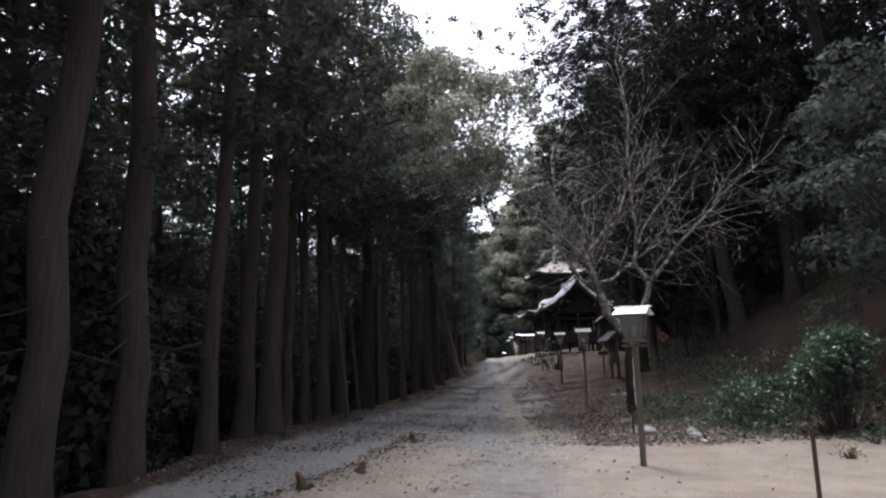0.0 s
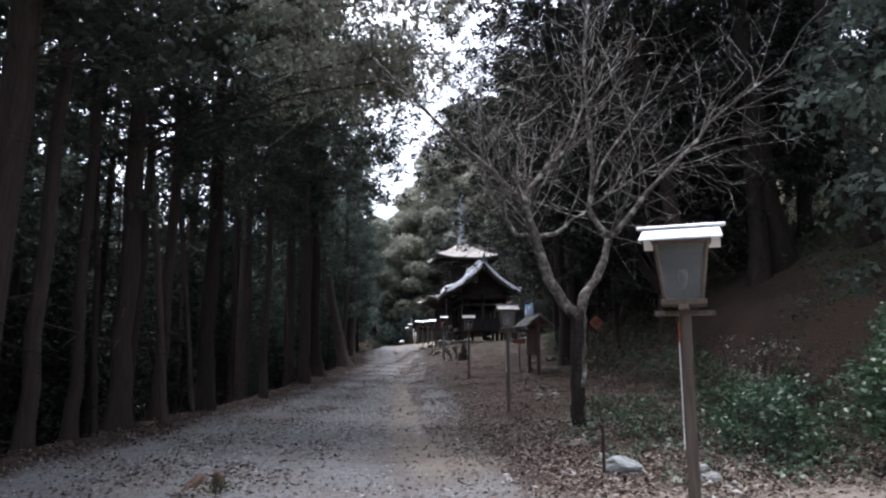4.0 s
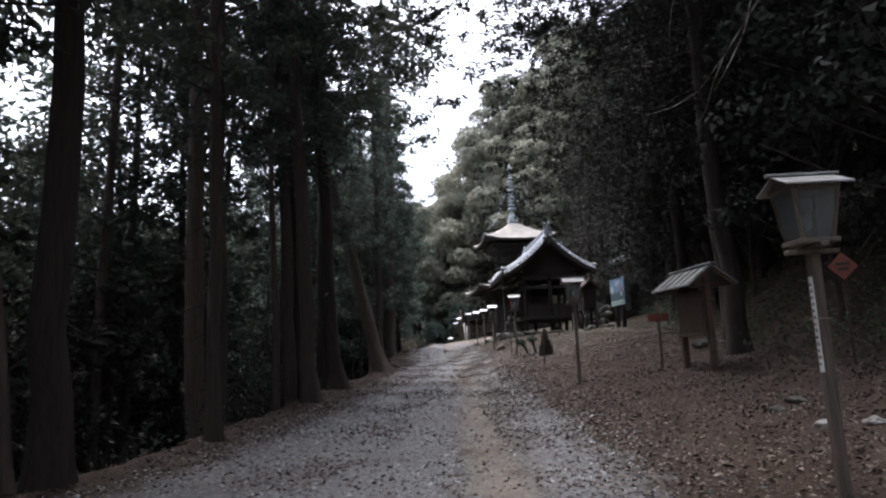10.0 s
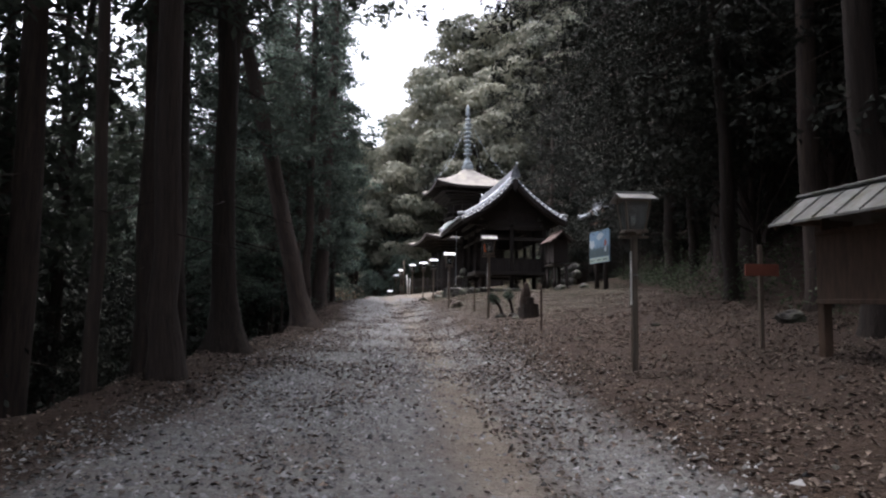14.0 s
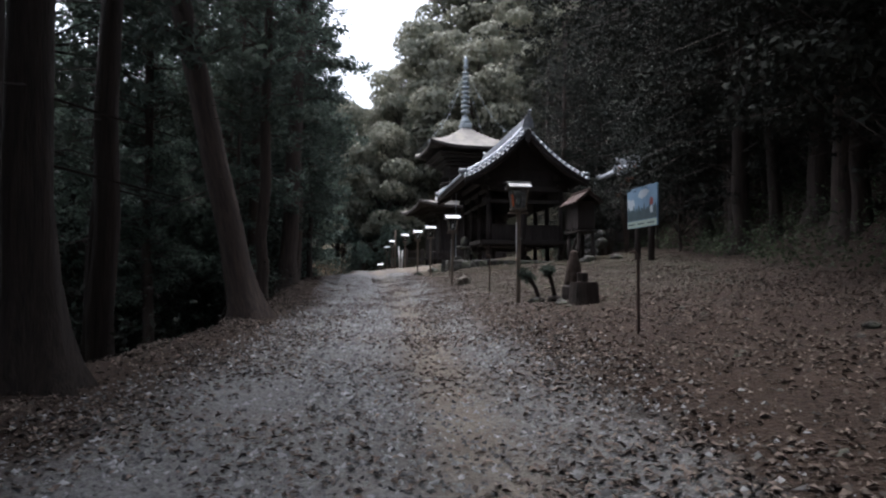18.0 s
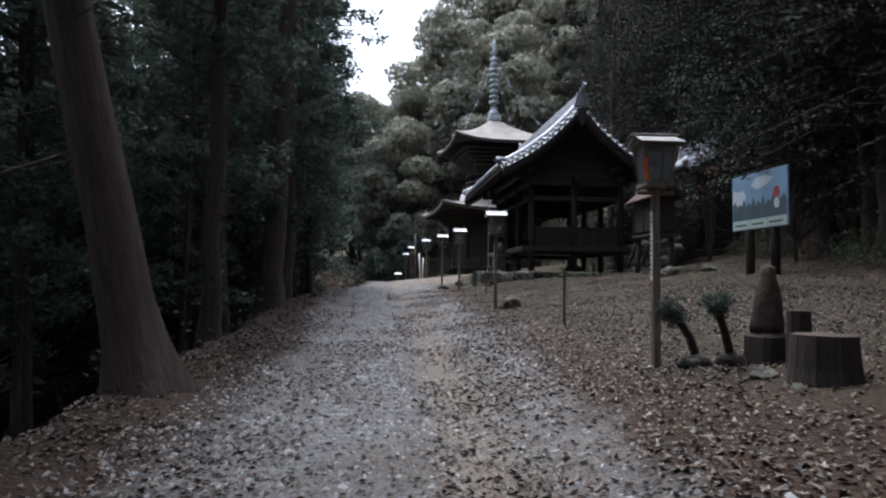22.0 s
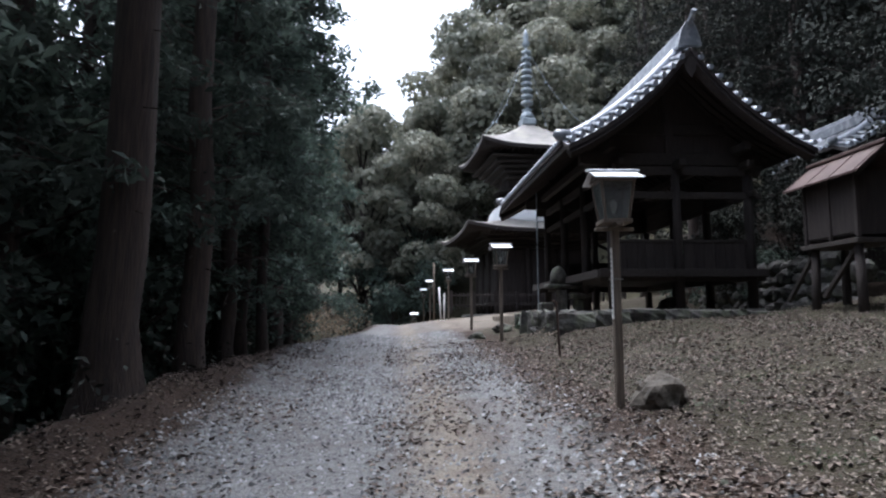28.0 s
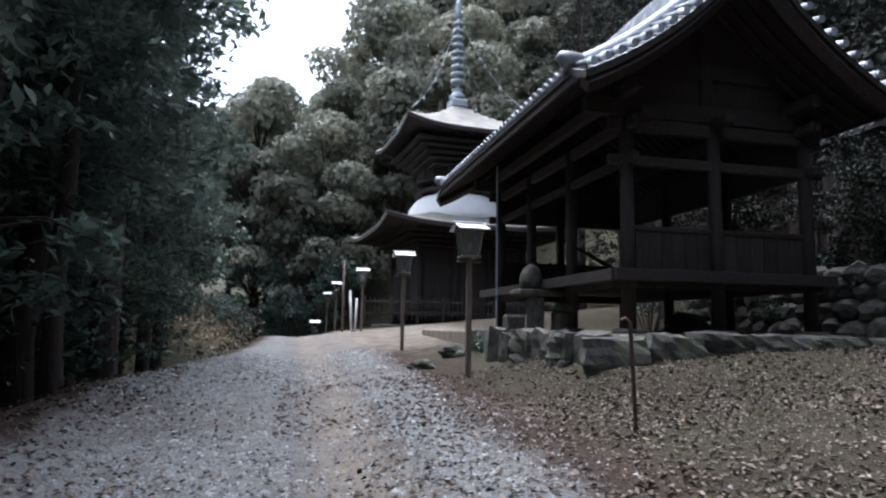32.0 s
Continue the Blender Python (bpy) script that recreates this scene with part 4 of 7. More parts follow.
        part("purlin", Mb().beam((s * 1.75, y0 + 0.7, top + 0.42), (s * 1.75, y1 - 0.7, top + 0.42), 0.18, 0.22), M_WOODY, o)
    part("ridge_purlin", Mb().beam((0, y0 + 0.2, ridge - 0.42), (0, y1 - 0.2, ridge - 0.42), 0.2, 0.24), M_WOODY, o)
    tiled_roof(o, half, y0 - 0.05, y1, eave, ridge)
    part("drain_pipe", Mb().tube([(-2.55, 0.9, -0.1), (-2.55, 0.9, 3.9)], [0.022, 0.022], 8), M_BRONZE, o, "thin pale drain pipe")
    return o


open_hall()


# ---- two-storey pagoda ----
def hollow_roof(half, zt, ze, lift, top_r, n=24):
    """A square roof with hollow slopes and raised corners."""
    mb = Mb()
    g = np.linspace(-1, 1, n + 1)
    def zz(u, v):
        r = max(abs(u), abs(v))
        c = min(abs(u), abs(v)) / max(r, 1e-6)
        t = max(0.0, (r - top_r) / (1 - top_r))
        return zt + (ze - zt) * (1.35 * t - 0.35 * t * t) + lift * (c ** 3) * t * t
    top = [(u * half, v * half, zz(u, v)) for v in g for u in g]
    low = [(x, y, z - 0.22 - 0.0 * z) for x, y, z in top]
    k = n + 1
    mb.add(top, [(j * k + i, j * k + i + 1, (j + 1) * k + i + 1, (j + 1) * k + i) for j in range(n) for i in range(n)])
    rim = [i for i in range(n)] + [j * k + n for j in range(n)] + [n * k + i for i in range(n, 0, -1)] + [j * k for j in range(n, 0, -1)]
    m = len(rim)
    ring = [(q, m + q, m + (q + 1) % m, (q + 1) % m) for q in range(m)]
    band = [(top[i][0], top[i][1], top[i][2] - 0.05) for i in rim]
    mb.add([top[i] for i in rim] + band, ring)
    under = Mb()
    under.add(band + [low[i] for i in rim], ring)
    under.add([(x * 0.995, y * 0.995, (z - 0.22) if max(abs(x), abs(y)) > half * 0.98 else min(z - 0.3, ze - 0.12 + 0.3 * (1 - max(abs(x), abs(y)) / half))) for x, y, z in top], [(j * k + i, (j + 1) * k + i, (j + 1) * k + i + 1, j * k + i + 1) for j in range(n) for i in range(n)])
    return mb, under


def pagoda():
    o = thing("pagoda", (9.75, 83.0, 1.5), "dark wooden two-storey pagoda with white dome and ringed finial", "pagoda", rz=4.5)
    part("stone_base", Mb().box(0, 0, 0.1, 7.4, 7.4, 0.6, 0.08), M_STONE, o)
    part("lower_wall", Mb().box(0, 0, 2.2, 5.4, 5.4, 3.8, 0.02), M_WOOD, o)
    part("veranda", Mb().box(0, 0, 0.95, 7.0, 7.0, 0.12, 0.02), M_WOODY, o)
    for i in range(4):
        for j in range(4):
            if i in (0, 3) or j in (0, 3):
                part("pillar", Mb().tube([(-2.72 + 1.813 * i, -2.72 + 1.813 * j, 0.3), (-2.72 + 1.813 * i, -2.72 + 1.813 * j, 4.4)], [0.17, 0.17], 10), M_WOOD, o, "", True)
    for s in (-1, 1):
        for j in range(3):
            part("door_leaf", Mb().box(-1.81 + 1.81 * j, s * 2.76, 2.2, 1.3, 0.08, 2.2, 0.02), M_WOOD, o)
            part("door_leaf", Mb().box(s * 2.76, -1.81 + 1.81 * j, 2.2, 0.08, 1.3, 2.2, 0.02), M_WOOD, o)
    for k in range(4):
        part("bracket_tier", Mb().box(0, 0, 4.2 + 0.22 * k, 5.9 + 0.55 * k, 5.9 + 0.55 * k, 0.13, 0.02), M_WOODY, o)
    low, under = hollow_roof(4.85, 6.0, 5.05, 0.4, 0.42)
    part("lower_roof", low, M_COPPER, o, "pale brown shingled lower roof", True)
    part("lower_eave", under, M_WOOD, o)
    me = Mb().box(0, 0, 0, 0.09, 1.5, 0.11, 0.01).mesh("rafter", M_WOODY)
    for q in range(4):
        for k in range(26):
            r = part("rafter", me, M_WOODY, o)
            r.matrix_basis = Matrix.Rotation(q * math.pi / 2, 4, "Z") @ pose(-4.5 + 9.0 * k / 25, -4.0, 4.84 + 0.3 * abs(-1 + 2 * k / 25) ** 3, -6)
    part("dome", Mb().lathe([(2.6, 5.6), (2.6, 6.1), (2.5, 6.5), (2.25, 6.85), (1.9, 7.1), (1.7, 7.18)], sides=40), M_PLASTER, o, "white plaster dome", True)
    part("drum", Mb().lathe([(1.75, 7.05), (1.72, 9.0), (1.9, 9.2)], sides=32), M_WOOD, o, "", True)
    for k in range(12):
        a = math.pi * k / 6
        part("pillar", Mb().tube([(1.78 * math.cos(a), 1.78 * math.sin(a), 7.1), (1.78 * math.cos(a), 1.78 * math.sin(a), 9.0)], [0.1, 0.1], 8), M_WOOD, o)
    part("balcony", Mb().lathe([(2.15, 7.28), (2.2, 7.36), (2.15, 7.44)], sides=32), M_WOODY, o)
    part("balcony_rail", Mb().lathe([(2.14, 7.8), (2.2, 7.85), (2.14, 7.9)], sides=32), M_WOODY, o)
    for k in range(5):
        part("bracket_tier", Mb().box(0, 0, 8.6 + 0.25 * k, 3.5 + 0.62 * k, 3.5 + 0.62 * k, 0.14, 0.02), M_WOODY, o)
    up, under = hollow_roof(3.75, 12.3, 10.05, 0.45, 0.09)
    part("upper_roof", up, M_COPPER, o, "pale brown shingled upper roof", True)
    part("upper_eave", under, M_WOOD, o)
    me = Mb().box(0, 0, 0, 0.08, 1.3, 0.1, 0.01).mesh("rafter", M_WOODY)
    for q in range(4):
        for k in range(22):
            r = part("rafter", me, M_WOODY, o)
            r.matrix_basis = Matrix.Rotation(q * math.pi / 2, 4, "Z") @ pose(-3.4 + 6.8 * k / 21, -3.05, 9.83 + 0.3 * abs(-1 + 2 * k / 21) ** 3, -6)
    part("finial_base", Mb().box(0, 0, 12.45, 0.95, 0.95, 0.5, 0.08), M_BRONZE, o)
    part("finial_bowl", Mb().lathe([(0.42, 12.7), (0.46, 12.85), (0.3, 13.1), (0.2, 13.2), (0.34, 13.3), (0.14, 13.4)], sides=20), M_BRONZE, o, "", True)
    part("finial_mast", Mb().tube([(0, 0, 12.6), (0, 0, 18.6)], [0.1, 0.05], 10), M_BRONZE, o, "", True)
    for k in range(9):
        z, r = 13.75 + 0.42 * k, 0.4 - 0.012 * k
        part("finial_ring", Mb().lathe([(r * 0.55, z - 0.07), (r * 0.95, z - 0.1), (r, z), (r * 0.95, z + 0.07), (r * 0.55, z + 0.05)], sides=20), M_BRONZE, o, "", True)
    part("finial_flame", Mb().lathe([(0.05, 17.4), (0.26, 17.65), (0.12, 17.95), (0.2, 18.15), (0.13, 18.4), (0.03, 18.65)], sides=14), M_BRONZE, o, "", True)
    for sx in (-1, 1):
        for sy in (-1, 1):
            pts = []
            for i in range(9):
                f = i / 8
                pts.append((sx * (0.1 + 3.4 * f), sy * (0.1 + 3.4 * f), 17.2 + (10.75 - 17.2) * f - 0.9 * math.sin(math.pi * f)))
            part("chain", Mb().tube(pts, [0.014] * 9, 5), M_BRONZE, o, "thin sagging chain")
            for f in (0.35, 0.6, 0.85):
                p = pts[int(f * 8)]
                part("wind_bell", Mb().lathe([(0.07, p[2] - 0.18), (0.06, p[2] - 0.08), (0.02, p[2])], p[0], p[1], 8), M_BRONZE, o)
    return o


pagoda()
# ---- trees ----
def cedar_parts(seed, height, crown_at, radius, sprays, trunk_r, spray=0.2, material=None, limbs=True, step=0.5, tuft=34):
    """Trunk and meshes of branches and crown of a straight conifer with tufted, drooping boughs."""
    rng = np.random.default_rng(seed)
    tr = cedar_trunk(rng, height, trunk_r)
    br = Mb()
    pts = []
    h = crown_at
    while h < height - 0.3:
        f = (h - crown_at) / (height - crown_at)
        prof = min(1.0, 0.55 + 2.2 * f) * (1 - f) ** 0.75 + 0.06
        for k in range(int(rng.integers(3, 6))):
            a = rng.uniform(0, 6.283)
            ln = radius * prof * rng.uniform(0.55, 1.25)
            rise = rng.uniform(-0.15, 0.3)
            base = np.array([0, 0, h + rng.uniform(-0.3, 0.3)])
            tip = base + np.array([math.cos(a) * ln, math.sin(a) * ln, ln * rise - 0.1 * ln * ln * 0.5])
            mid = (base + tip) / 2 + np.array([0, 0, 0.12 * ln])
            if limbs:
                br.tube([base, mid, tip], [0.035 * prof + 0.012, 0.02, 0.006], 3, caps=False)
            pts.append((base, mid, tip, ln * prof))
        h += rng.uniform(0.7, 1.3) * step * (height / 18)
    if limbs:
        # dead stubs below the crown
        for k in range(9):
            a, z, ln = rng.uniform(0, 6.283), rng.uniform(1.8, crown_at), rng.uniform(0.3, 1.3)
            br.tube([(0, 0, z), (math.cos(a) * ln, math.sin(a) * ln, z - 0.25 * ln)], [0.018, 0.006], 3, caps=False)
    tot = sum(p[3] for p in pts)
    allp = []
    for base, mid, tip, w in pts:
        n = max(4, int(sprays * w / tot))
        g = max(2, n // tuft)
        t = rng.beta(2.0, 1.1, g)[:, None]
        c = (1 - t) ** 2 * base + 2 * t * (1 - t) * mid + t * t * tip
        ln = np.linalg.norm(tip - base)
        c = c + rng.normal(size=(g, 3)) * np.array([0.15, 0.15, 0.08]) * ln
        c[:, 2] -= 0.06 * ln
        c = np.repeat(c, n // g + 1, axis=0)[:n]
        allp.append(c + rng.normal(size=(n, 3)) * np.array([1.5, 1.5, 0.85]) * spray)
    allp = np.concatenate(allp)
    crown = leaf_mesh("crown", allp, rng.uniform(0.55, 1.2, len(allp)) * spray, material or M_CEDAR, rng, flat=0.25, fold=0.2, aspect=0.38, simple=not limbs)
    return tr, br, crown


def cedar_trunk(rng, height, r, flare=1.0, bow=0.0):
    """A tapered trunk with a fluted, flared foot."""
    zs = [z for z in (-1.2, -0.3, 0, 0.2, 0.5, 1.0, 1.8, 3.2, 5, 8, 11, 14, 17) if z < height - 0.5] + [height]
    rs = ([1.9, 1.7, 1.5, 1.32, 1.17, 1.06, 1.0, 0.95, 0.88, 0.74, 0.6, 0.45, 0.3])[:len(zs) - 1] + [0.03]
    wob = rng.normal(size=(len(zs), 2)) * 0.04 * min(1.0, r / 0.15)
    wob[:5] = 0
    ph = rng.uniform(0, 6.283, 2)
    sides = 14
    vs = []
    for i, (z, q) in enumerate(zip(zs, rs)):
        cx = wob[i, 0] + bow * math.sin(math.pi * min(1.0, max(z, 0.0) / 9))
        fl = max(0.0, q - 1.0) * flare
        for k in range(sides):
            a = 2 * math.pi * k / sides
            rad = r * (min(q, 1.0) + fl * (1 + 0.55 * math.sin(5 * a + ph[0])) + 0.04 * math.sin(3 * a + ph[1] + 0.3 * z))
            vs.append((cx + rad * math.cos(a), wob[i, 1] + rad * math.sin(a), z))
    fs = [(i * sides + k, i * sides + (k + 1) % sides, (i + 1) * sides + (k + 1) % sides, (i + 1) * sides + k) for i in range(len(zs) - 1) for k in range(sides)]
    return Mb().add(vs, fs)


def cedar(seed, height, crown_at, radius, sprays, trunk_r, spray=0.2, material=None, limbs=True, step=0.5, tuft=34):
    o = thing("cedar_tree", (0, 0, 0), "tall dark cedar with a straight brown trunk", "tree", "forest trees")
    tr, br, crown = cedar_parts(seed, height, crown_at, radius, sprays, trunk_r, spray, material, limbs, step, tuft)
    part("trunk", tr.add(br.v, br.f), M_BARK, o, "reddish brown fibrous bark", True)
    part("crown", crown, material or M_CEDAR, o)
    return o


def edge_tree(seed, x, y, dia, tops, tilt=0.0, height=19.0, flare=1.0, bow=0.0, label="tall dark cedar with a straight brown trunk", z=0.0):
    """A cedar with a trunk of its own girth under one of the shared tops (branches, crown, material)."""
    rng = np.random.default_rng(seed)
    o = thing("cedar_tree", (0, 0, 0), label, "tree", "forest trees")
    br, crown, m = tops
    turn = pose(0, 0, 0, 0, 0, rng.uniform(0, 360)) @ Matrix.Scale(height / 19.0, 4)
    part("trunk", cedar_trunk(rng, height, dia / 2, flare, bow).add([turn @ Vector(v) for v in br.v], br.f), M_BARK, o, "brown fibrous bark", True)
    part("crown", crown, m, o).matrix_basis = turn
    o.matrix_basis = pose(x, y, on_ground(x, y) - 0.04 + z, rng.normal() * 0.6, tilt + rng.normal() * 0.4, 0)
    return o


def broadleaf(seed, height, radius, leaves, leaf=0.22, material=None, name="broadleaf_tree", label="evergreen broadleaf tree with a billowing grey-green crown", trunk_r=0.25, low=0.22, shift=0.0):
    """A broad evergreen with a crown of many leafy clumps."""
    rng = np.random.default_rng(seed)
    o = thing(name, (0, 0, 0), label, "tree", "hillside trees")
    tr = Mb().tube([(0, 0, -1.5), (0.05, 0, 0.3), (0.1, 0.05, height * 0.3), (0, 0.1, height * 0.55)], [trunk_r * 1.3, trunk_r, trunk_r * 0.8, trunk_r * 0.5], 8)
    blobs = []
    for k in range(34):
        f = rng.uniform(0, 1)
        z = height * (low + (0.96 - low) * f)
        rr = radius * math.sqrt(max(0.05, 1 - ((f - 0.42) / 0.62) ** 2)) * rng.uniform(0.35, 1.0)
        a = rng.uniform(0, 6.283)
        c = np.array([math.cos(a) * rr + shift, math.sin(a) * rr, z])
        blobs.append((c, radius * rng.uniform(0.22, 0.42)))
        if shift and k % 4:
            continue
        tr.tube([(0, 0, max(height * 0.15, z - rr * 1.2)), tuple(c * np.array([0.5, 0.5, 1]) - np.array([0, 0, rr * 0.35])), tuple(c)], [trunk_r * 0.35, trunk_r * 0.22, 0.02], 3, caps=False)
    tot = sum(b[1] ** 2 for b in blobs)
    ps, outs = [], []
    for c, r in blobs:
        n = int(leaves * r * r / tot)
        d = rng.normal(size=(n, 3))
        d /= np.linalg.norm(d, axis=1, keepdims=True)
        d[:, 2] = np.where(d[:, 2] < -0.35, -d[:, 2], d[:, 2])
        ps.append(c + d * r * rng.uniform(0.6, 1.12, n)[:, None] ** 0.6 * np.array([1, 1, 0.75]))
        outs.append(d)
    ps = np.concatenate(ps)
    part("trunk", tr, M_BARK, o, "", True)
    part("crown", leaf_mesh("crown", ps, rng.uniform(0.6, 1.25, len(ps)) * leaf, material or M_BROAD, rng, flat=0.3, fold=0.2, aspect=0.6, simple=True, facing=np.concatenate(outs)), material or M_BROAD, o)
    return o


def plant_out(protos, spots, rng, smin=0.88, smax=1.12, tilt=0.7):
    """Places copies of the prototypes at spots (x, y, prototype or -1, scale or 0)."""
    placed = set()
    for x, y, k, s in spots:
        k = int(rng.integers(0, len(protos))) if k < 0 else k
        s = s or rng.uniform(smin, smax)
        m = pose(x, y, on_ground(x, y) - 0.05, rng.normal() * tilt, rng.normal() * tilt, rng.uniform(0, 360)) @ Matrix.Scale(s, 4)
        if k in placed:
            copy_thing(protos[k], m)
        else:
            protos[k].matrix_basis = m
            placed.add(k)


def plant_low(protos, spots, rng):
    """The dark crowns of lower trees down the slope, whose tops stay beneath the open canopy, joined in one thicket."""
    co, loops, at = [], [], 0
    for k, (x, y) in enumerate(spots):
        g = on_ground(x, y)
        room = 1.0 + float(np.interp(y, [0, 14, 20, 46, 54], [0.6, 0.58, 0.48, 0.44, 1.3])) * (0.5 - x) - g
        s = max(0.2, min(rng.uniform(0.7, 0.95), room / (17, 19, 15)[k % 3]) * rng.uniform(0.8, 1.0))
        me = [c for c in protos[k % 3].children if c.name.startswith("crown")][0].data
        v, f = np.empty(len(me.vertices) * 3, np.float32), np.empty(len(me.loops), np.int32)
        me.vertices.foreach_get("co", v)
        me.loops.foreach_get("vertex_index", f)
        a = rng.uniform(0, 6.283)
        v = v.reshape(-1, 3) * s
        co.append(np.column_stack([x + v[:, 0] * math.cos(a) - v[:, 1] * math.sin(a), y + v[:, 0] * math.sin(a) + v[:, 1] * math.cos(a), g + v[:, 2]]))
        loops.append(f + at)
        at += len(v)
    side = me.polygons[0].loop_total
    co, loops = np.concatenate(co), np.concatenate(loops)
    low = bpy.data.meshes.new("slope_thicket")
    low.vertices.add(len(co))
    low.vertices.foreach_set("co", co.astype(np.float32).ravel())
    low.loops.add(len(loops))
    low.loops.foreach_set("vertex_index", loops.astype(np.int32))
    low.polygons.add(len(loops) // side)
    low.polygons.foreach_set("loop_start", np.arange(0, len(loops), side, dtype=np.int32))
    low.update(calc_edges=True)
    # leaf colour already carries the gloom between the trunks
    low.materials.append(M_SHADELEAF)
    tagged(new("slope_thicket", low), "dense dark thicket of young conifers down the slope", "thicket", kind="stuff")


def plant_out_again(protos, spots, rng):
    """More copies at given spots and scales of prototypes that already stand."""
    for x, y, k, s in spots:
        copy_thing(protos[k], pose(x, y, on_ground(x, y) - 0.05, rng.normal() * 0.7, rng.normal() * 0.7, rng.uniform(0, 360)) @ Matrix.Scale(s, 4))


def spread(rng, n, x0, x1, y0, y1, gap, ok):
    """Up to n spots no nearer to each other than gap."""
    out = []
    for _ in range(n * 30):
        x, y = rng.uniform(x0, x1), rng.uniform(y0, y1)
        if len(out) < n and ok(x, y) and all((x - a) ** 2 + (y - b) ** 2 > gap ** 2 for a, b, _, _ in out):
            out.append((x, y, -1, 0))
    return out


def left_edge(y):
    return float(np.interp(y, EDGE_Y, EDGE_X))


def hill_edge(y):
    return float(np.interp(y, HILL_Y, HILL_X))


def hill_top(x, y):
    """Height to which the wooded hill behind the pagoda rises."""
    far = (y - 33) / 72
    return 1.5 + far * (float(np.interp(2.5 + (x - 2.5) / far, [-10, 0, 4.7, 11, 18], [17, 20, 26.5, 35, 43])) - 1.5)


def forest():
    rng = np.random.default_rng(11)
    # cedars along the left edge of the road
    def top(seed, crown_at, radius, sprays, spray, m):
        _, br, crown = cedar_parts(seed, 19, crown_at, radius, sprays, 0.2, spray, m, True, 0.62, 40)
        return br, crown, m
    high = [top(21, 5.6, 3.3, 4600, 0.13, M_CEDAR), top(22, 6.2, 3.6, 4600, 0.13, M_CEDAR), top(23, 6.8, 3.0, 4200, 0.13, M_CEDAR2)]
    full = [top(24, 4.6, 1.9, 4600, 0.12, M_CEDAR2), top(25, 5.2, 2.1, 4600, 0.12, M_CEDAR2)]
    thin = [top(26, 9.5, 1.4, 900, 0.11, M_CEDAR)]
    low_top = [top(27, 2.4, 2.3, 7000, 0.12, M_HINOKI), top(29, 3.2, 2.1, 6500, 0.12, M_CEDAR2)]
    # those before y 6 are unseen, added so their canopy darkens the understory
    row = [(-5.2, -2.5, 0.4, 0, 0), (-5.6, 0.6, 0.35, 1, 0), (-5.3, 3.6, 0.4, 2, 0), (-4.75, 6.6, 0.4, 0, 2.5), (-7.3, 5.0, 0.3, 1, 0), (-7.6, 1.4, 0.3, 2, 0), (-7.8, -2.2, 0.3, 0, 0), (-4.95, 8.9, 0.42, 1, 0), (-5.0, 11.6, 0.3, 0, 1.5), (-5.2, 13.9, 0.36, 2, 1), (-5.15, 15.5, 0.5, 1, 1.8), (-5.2, 16.9, 0.24, 0, 1.5), (-5.1, 18.2, 0.21, 2, 0), (-5.05, 20.1, 0.4, 1, 0),
           (-5.0, 22.3, 0.26, 0, 1), (-4.35, 24.0, 0.42, 1, -0.5), (-3.35, 26.85, 0.21, 0, 0), (-5.4, 33.2, 0.46, 2, 0.8),
           (-2.65, 31.6, 0.36, 0, -2.0)]
    for k, (x, y, dia, t, tilt) in enumerate(row):
        edge_tree(300 + k, x, y, dia, high[t], tilt, 17.5 + 3.5 * ((k * 37) % 10) / 10)
    for k, (x, y, dia, tilt) in enumerate([(-5.35, 19.8, 0.13, -4), (-4.5, 21.3, 0.15, -7), (-4.55, 23.6, 0.12, -6), (-3.25, 30.7, 0.15, -1)]):
        edge_tree(340 + k, x, y, dia, thin[0], tilt, 14, 0.6, 0.0, "slim young cedar with a pale bare stem")
    edge_tree(350, -2.55, 35.0, 0.42, high[1], -2.0, 20, 2.2, 0.0, "tall cedar with a wide flared root foot")
    edge_tree(351, -1.75, 41.9, 0.52, full[0], -13.0, 21, 1.5, 0.05, "leaning cedar with a thick flared foot")
    for k, (x, y, dia, tops, tilt) in enumerate([(-2.05, 45.9, 0.3, full[0], 0.5), (-2.75, 49.6, 0.38, full[0], -0.3), (-1.97, 51.8, 0.58, full[1], 1.6), (-2.05, 55.0, 0.44, low_top[1], 0.6), (-2.1, 57.6, 0.34, low_top[0], 0.4), (-1.7, 59.3, 0.24, low_top[1], -0.5)]):
        edge_tree(360 + k, x, y, dia, tops, tilt, 18 + 0.6 * (k % 3))
    # second and third rows, irregular
    back = spread(rng, 15, -11.5, -3, 5, 27, 1.9, lambda x, y: left_edge(y) - 6.5 < x < left_edge(y) - 1.3) + spread(rng, 14, -10, -2, 27, 60, 2.2, lambda x, y: left_edge(y) - 5.5 < x < left_edge(y) - 1.6)
    for k, (x, y, _, _) in enumerate(back):
        edge_tree(400 + k, x, y, rng.uniform(0.16, 0.4) * (0.6 if 35 < y < 50 else 1), thin[0] if 28 < y < 43 and k % 2 else high[k % 3] if y < 46 else low_top[k % 2], rng.normal() * 1.5, rng.uniform(15, 21))
    # leafier cedars beyond
    low = [cedar(26, 18, 3.4, 2.5, 9500, 0.2, 0.12, M_HINOKI), cedar(27, 16, 2.2, 2.4, 9500, 0.18, 0.12, M_HINOKI)]
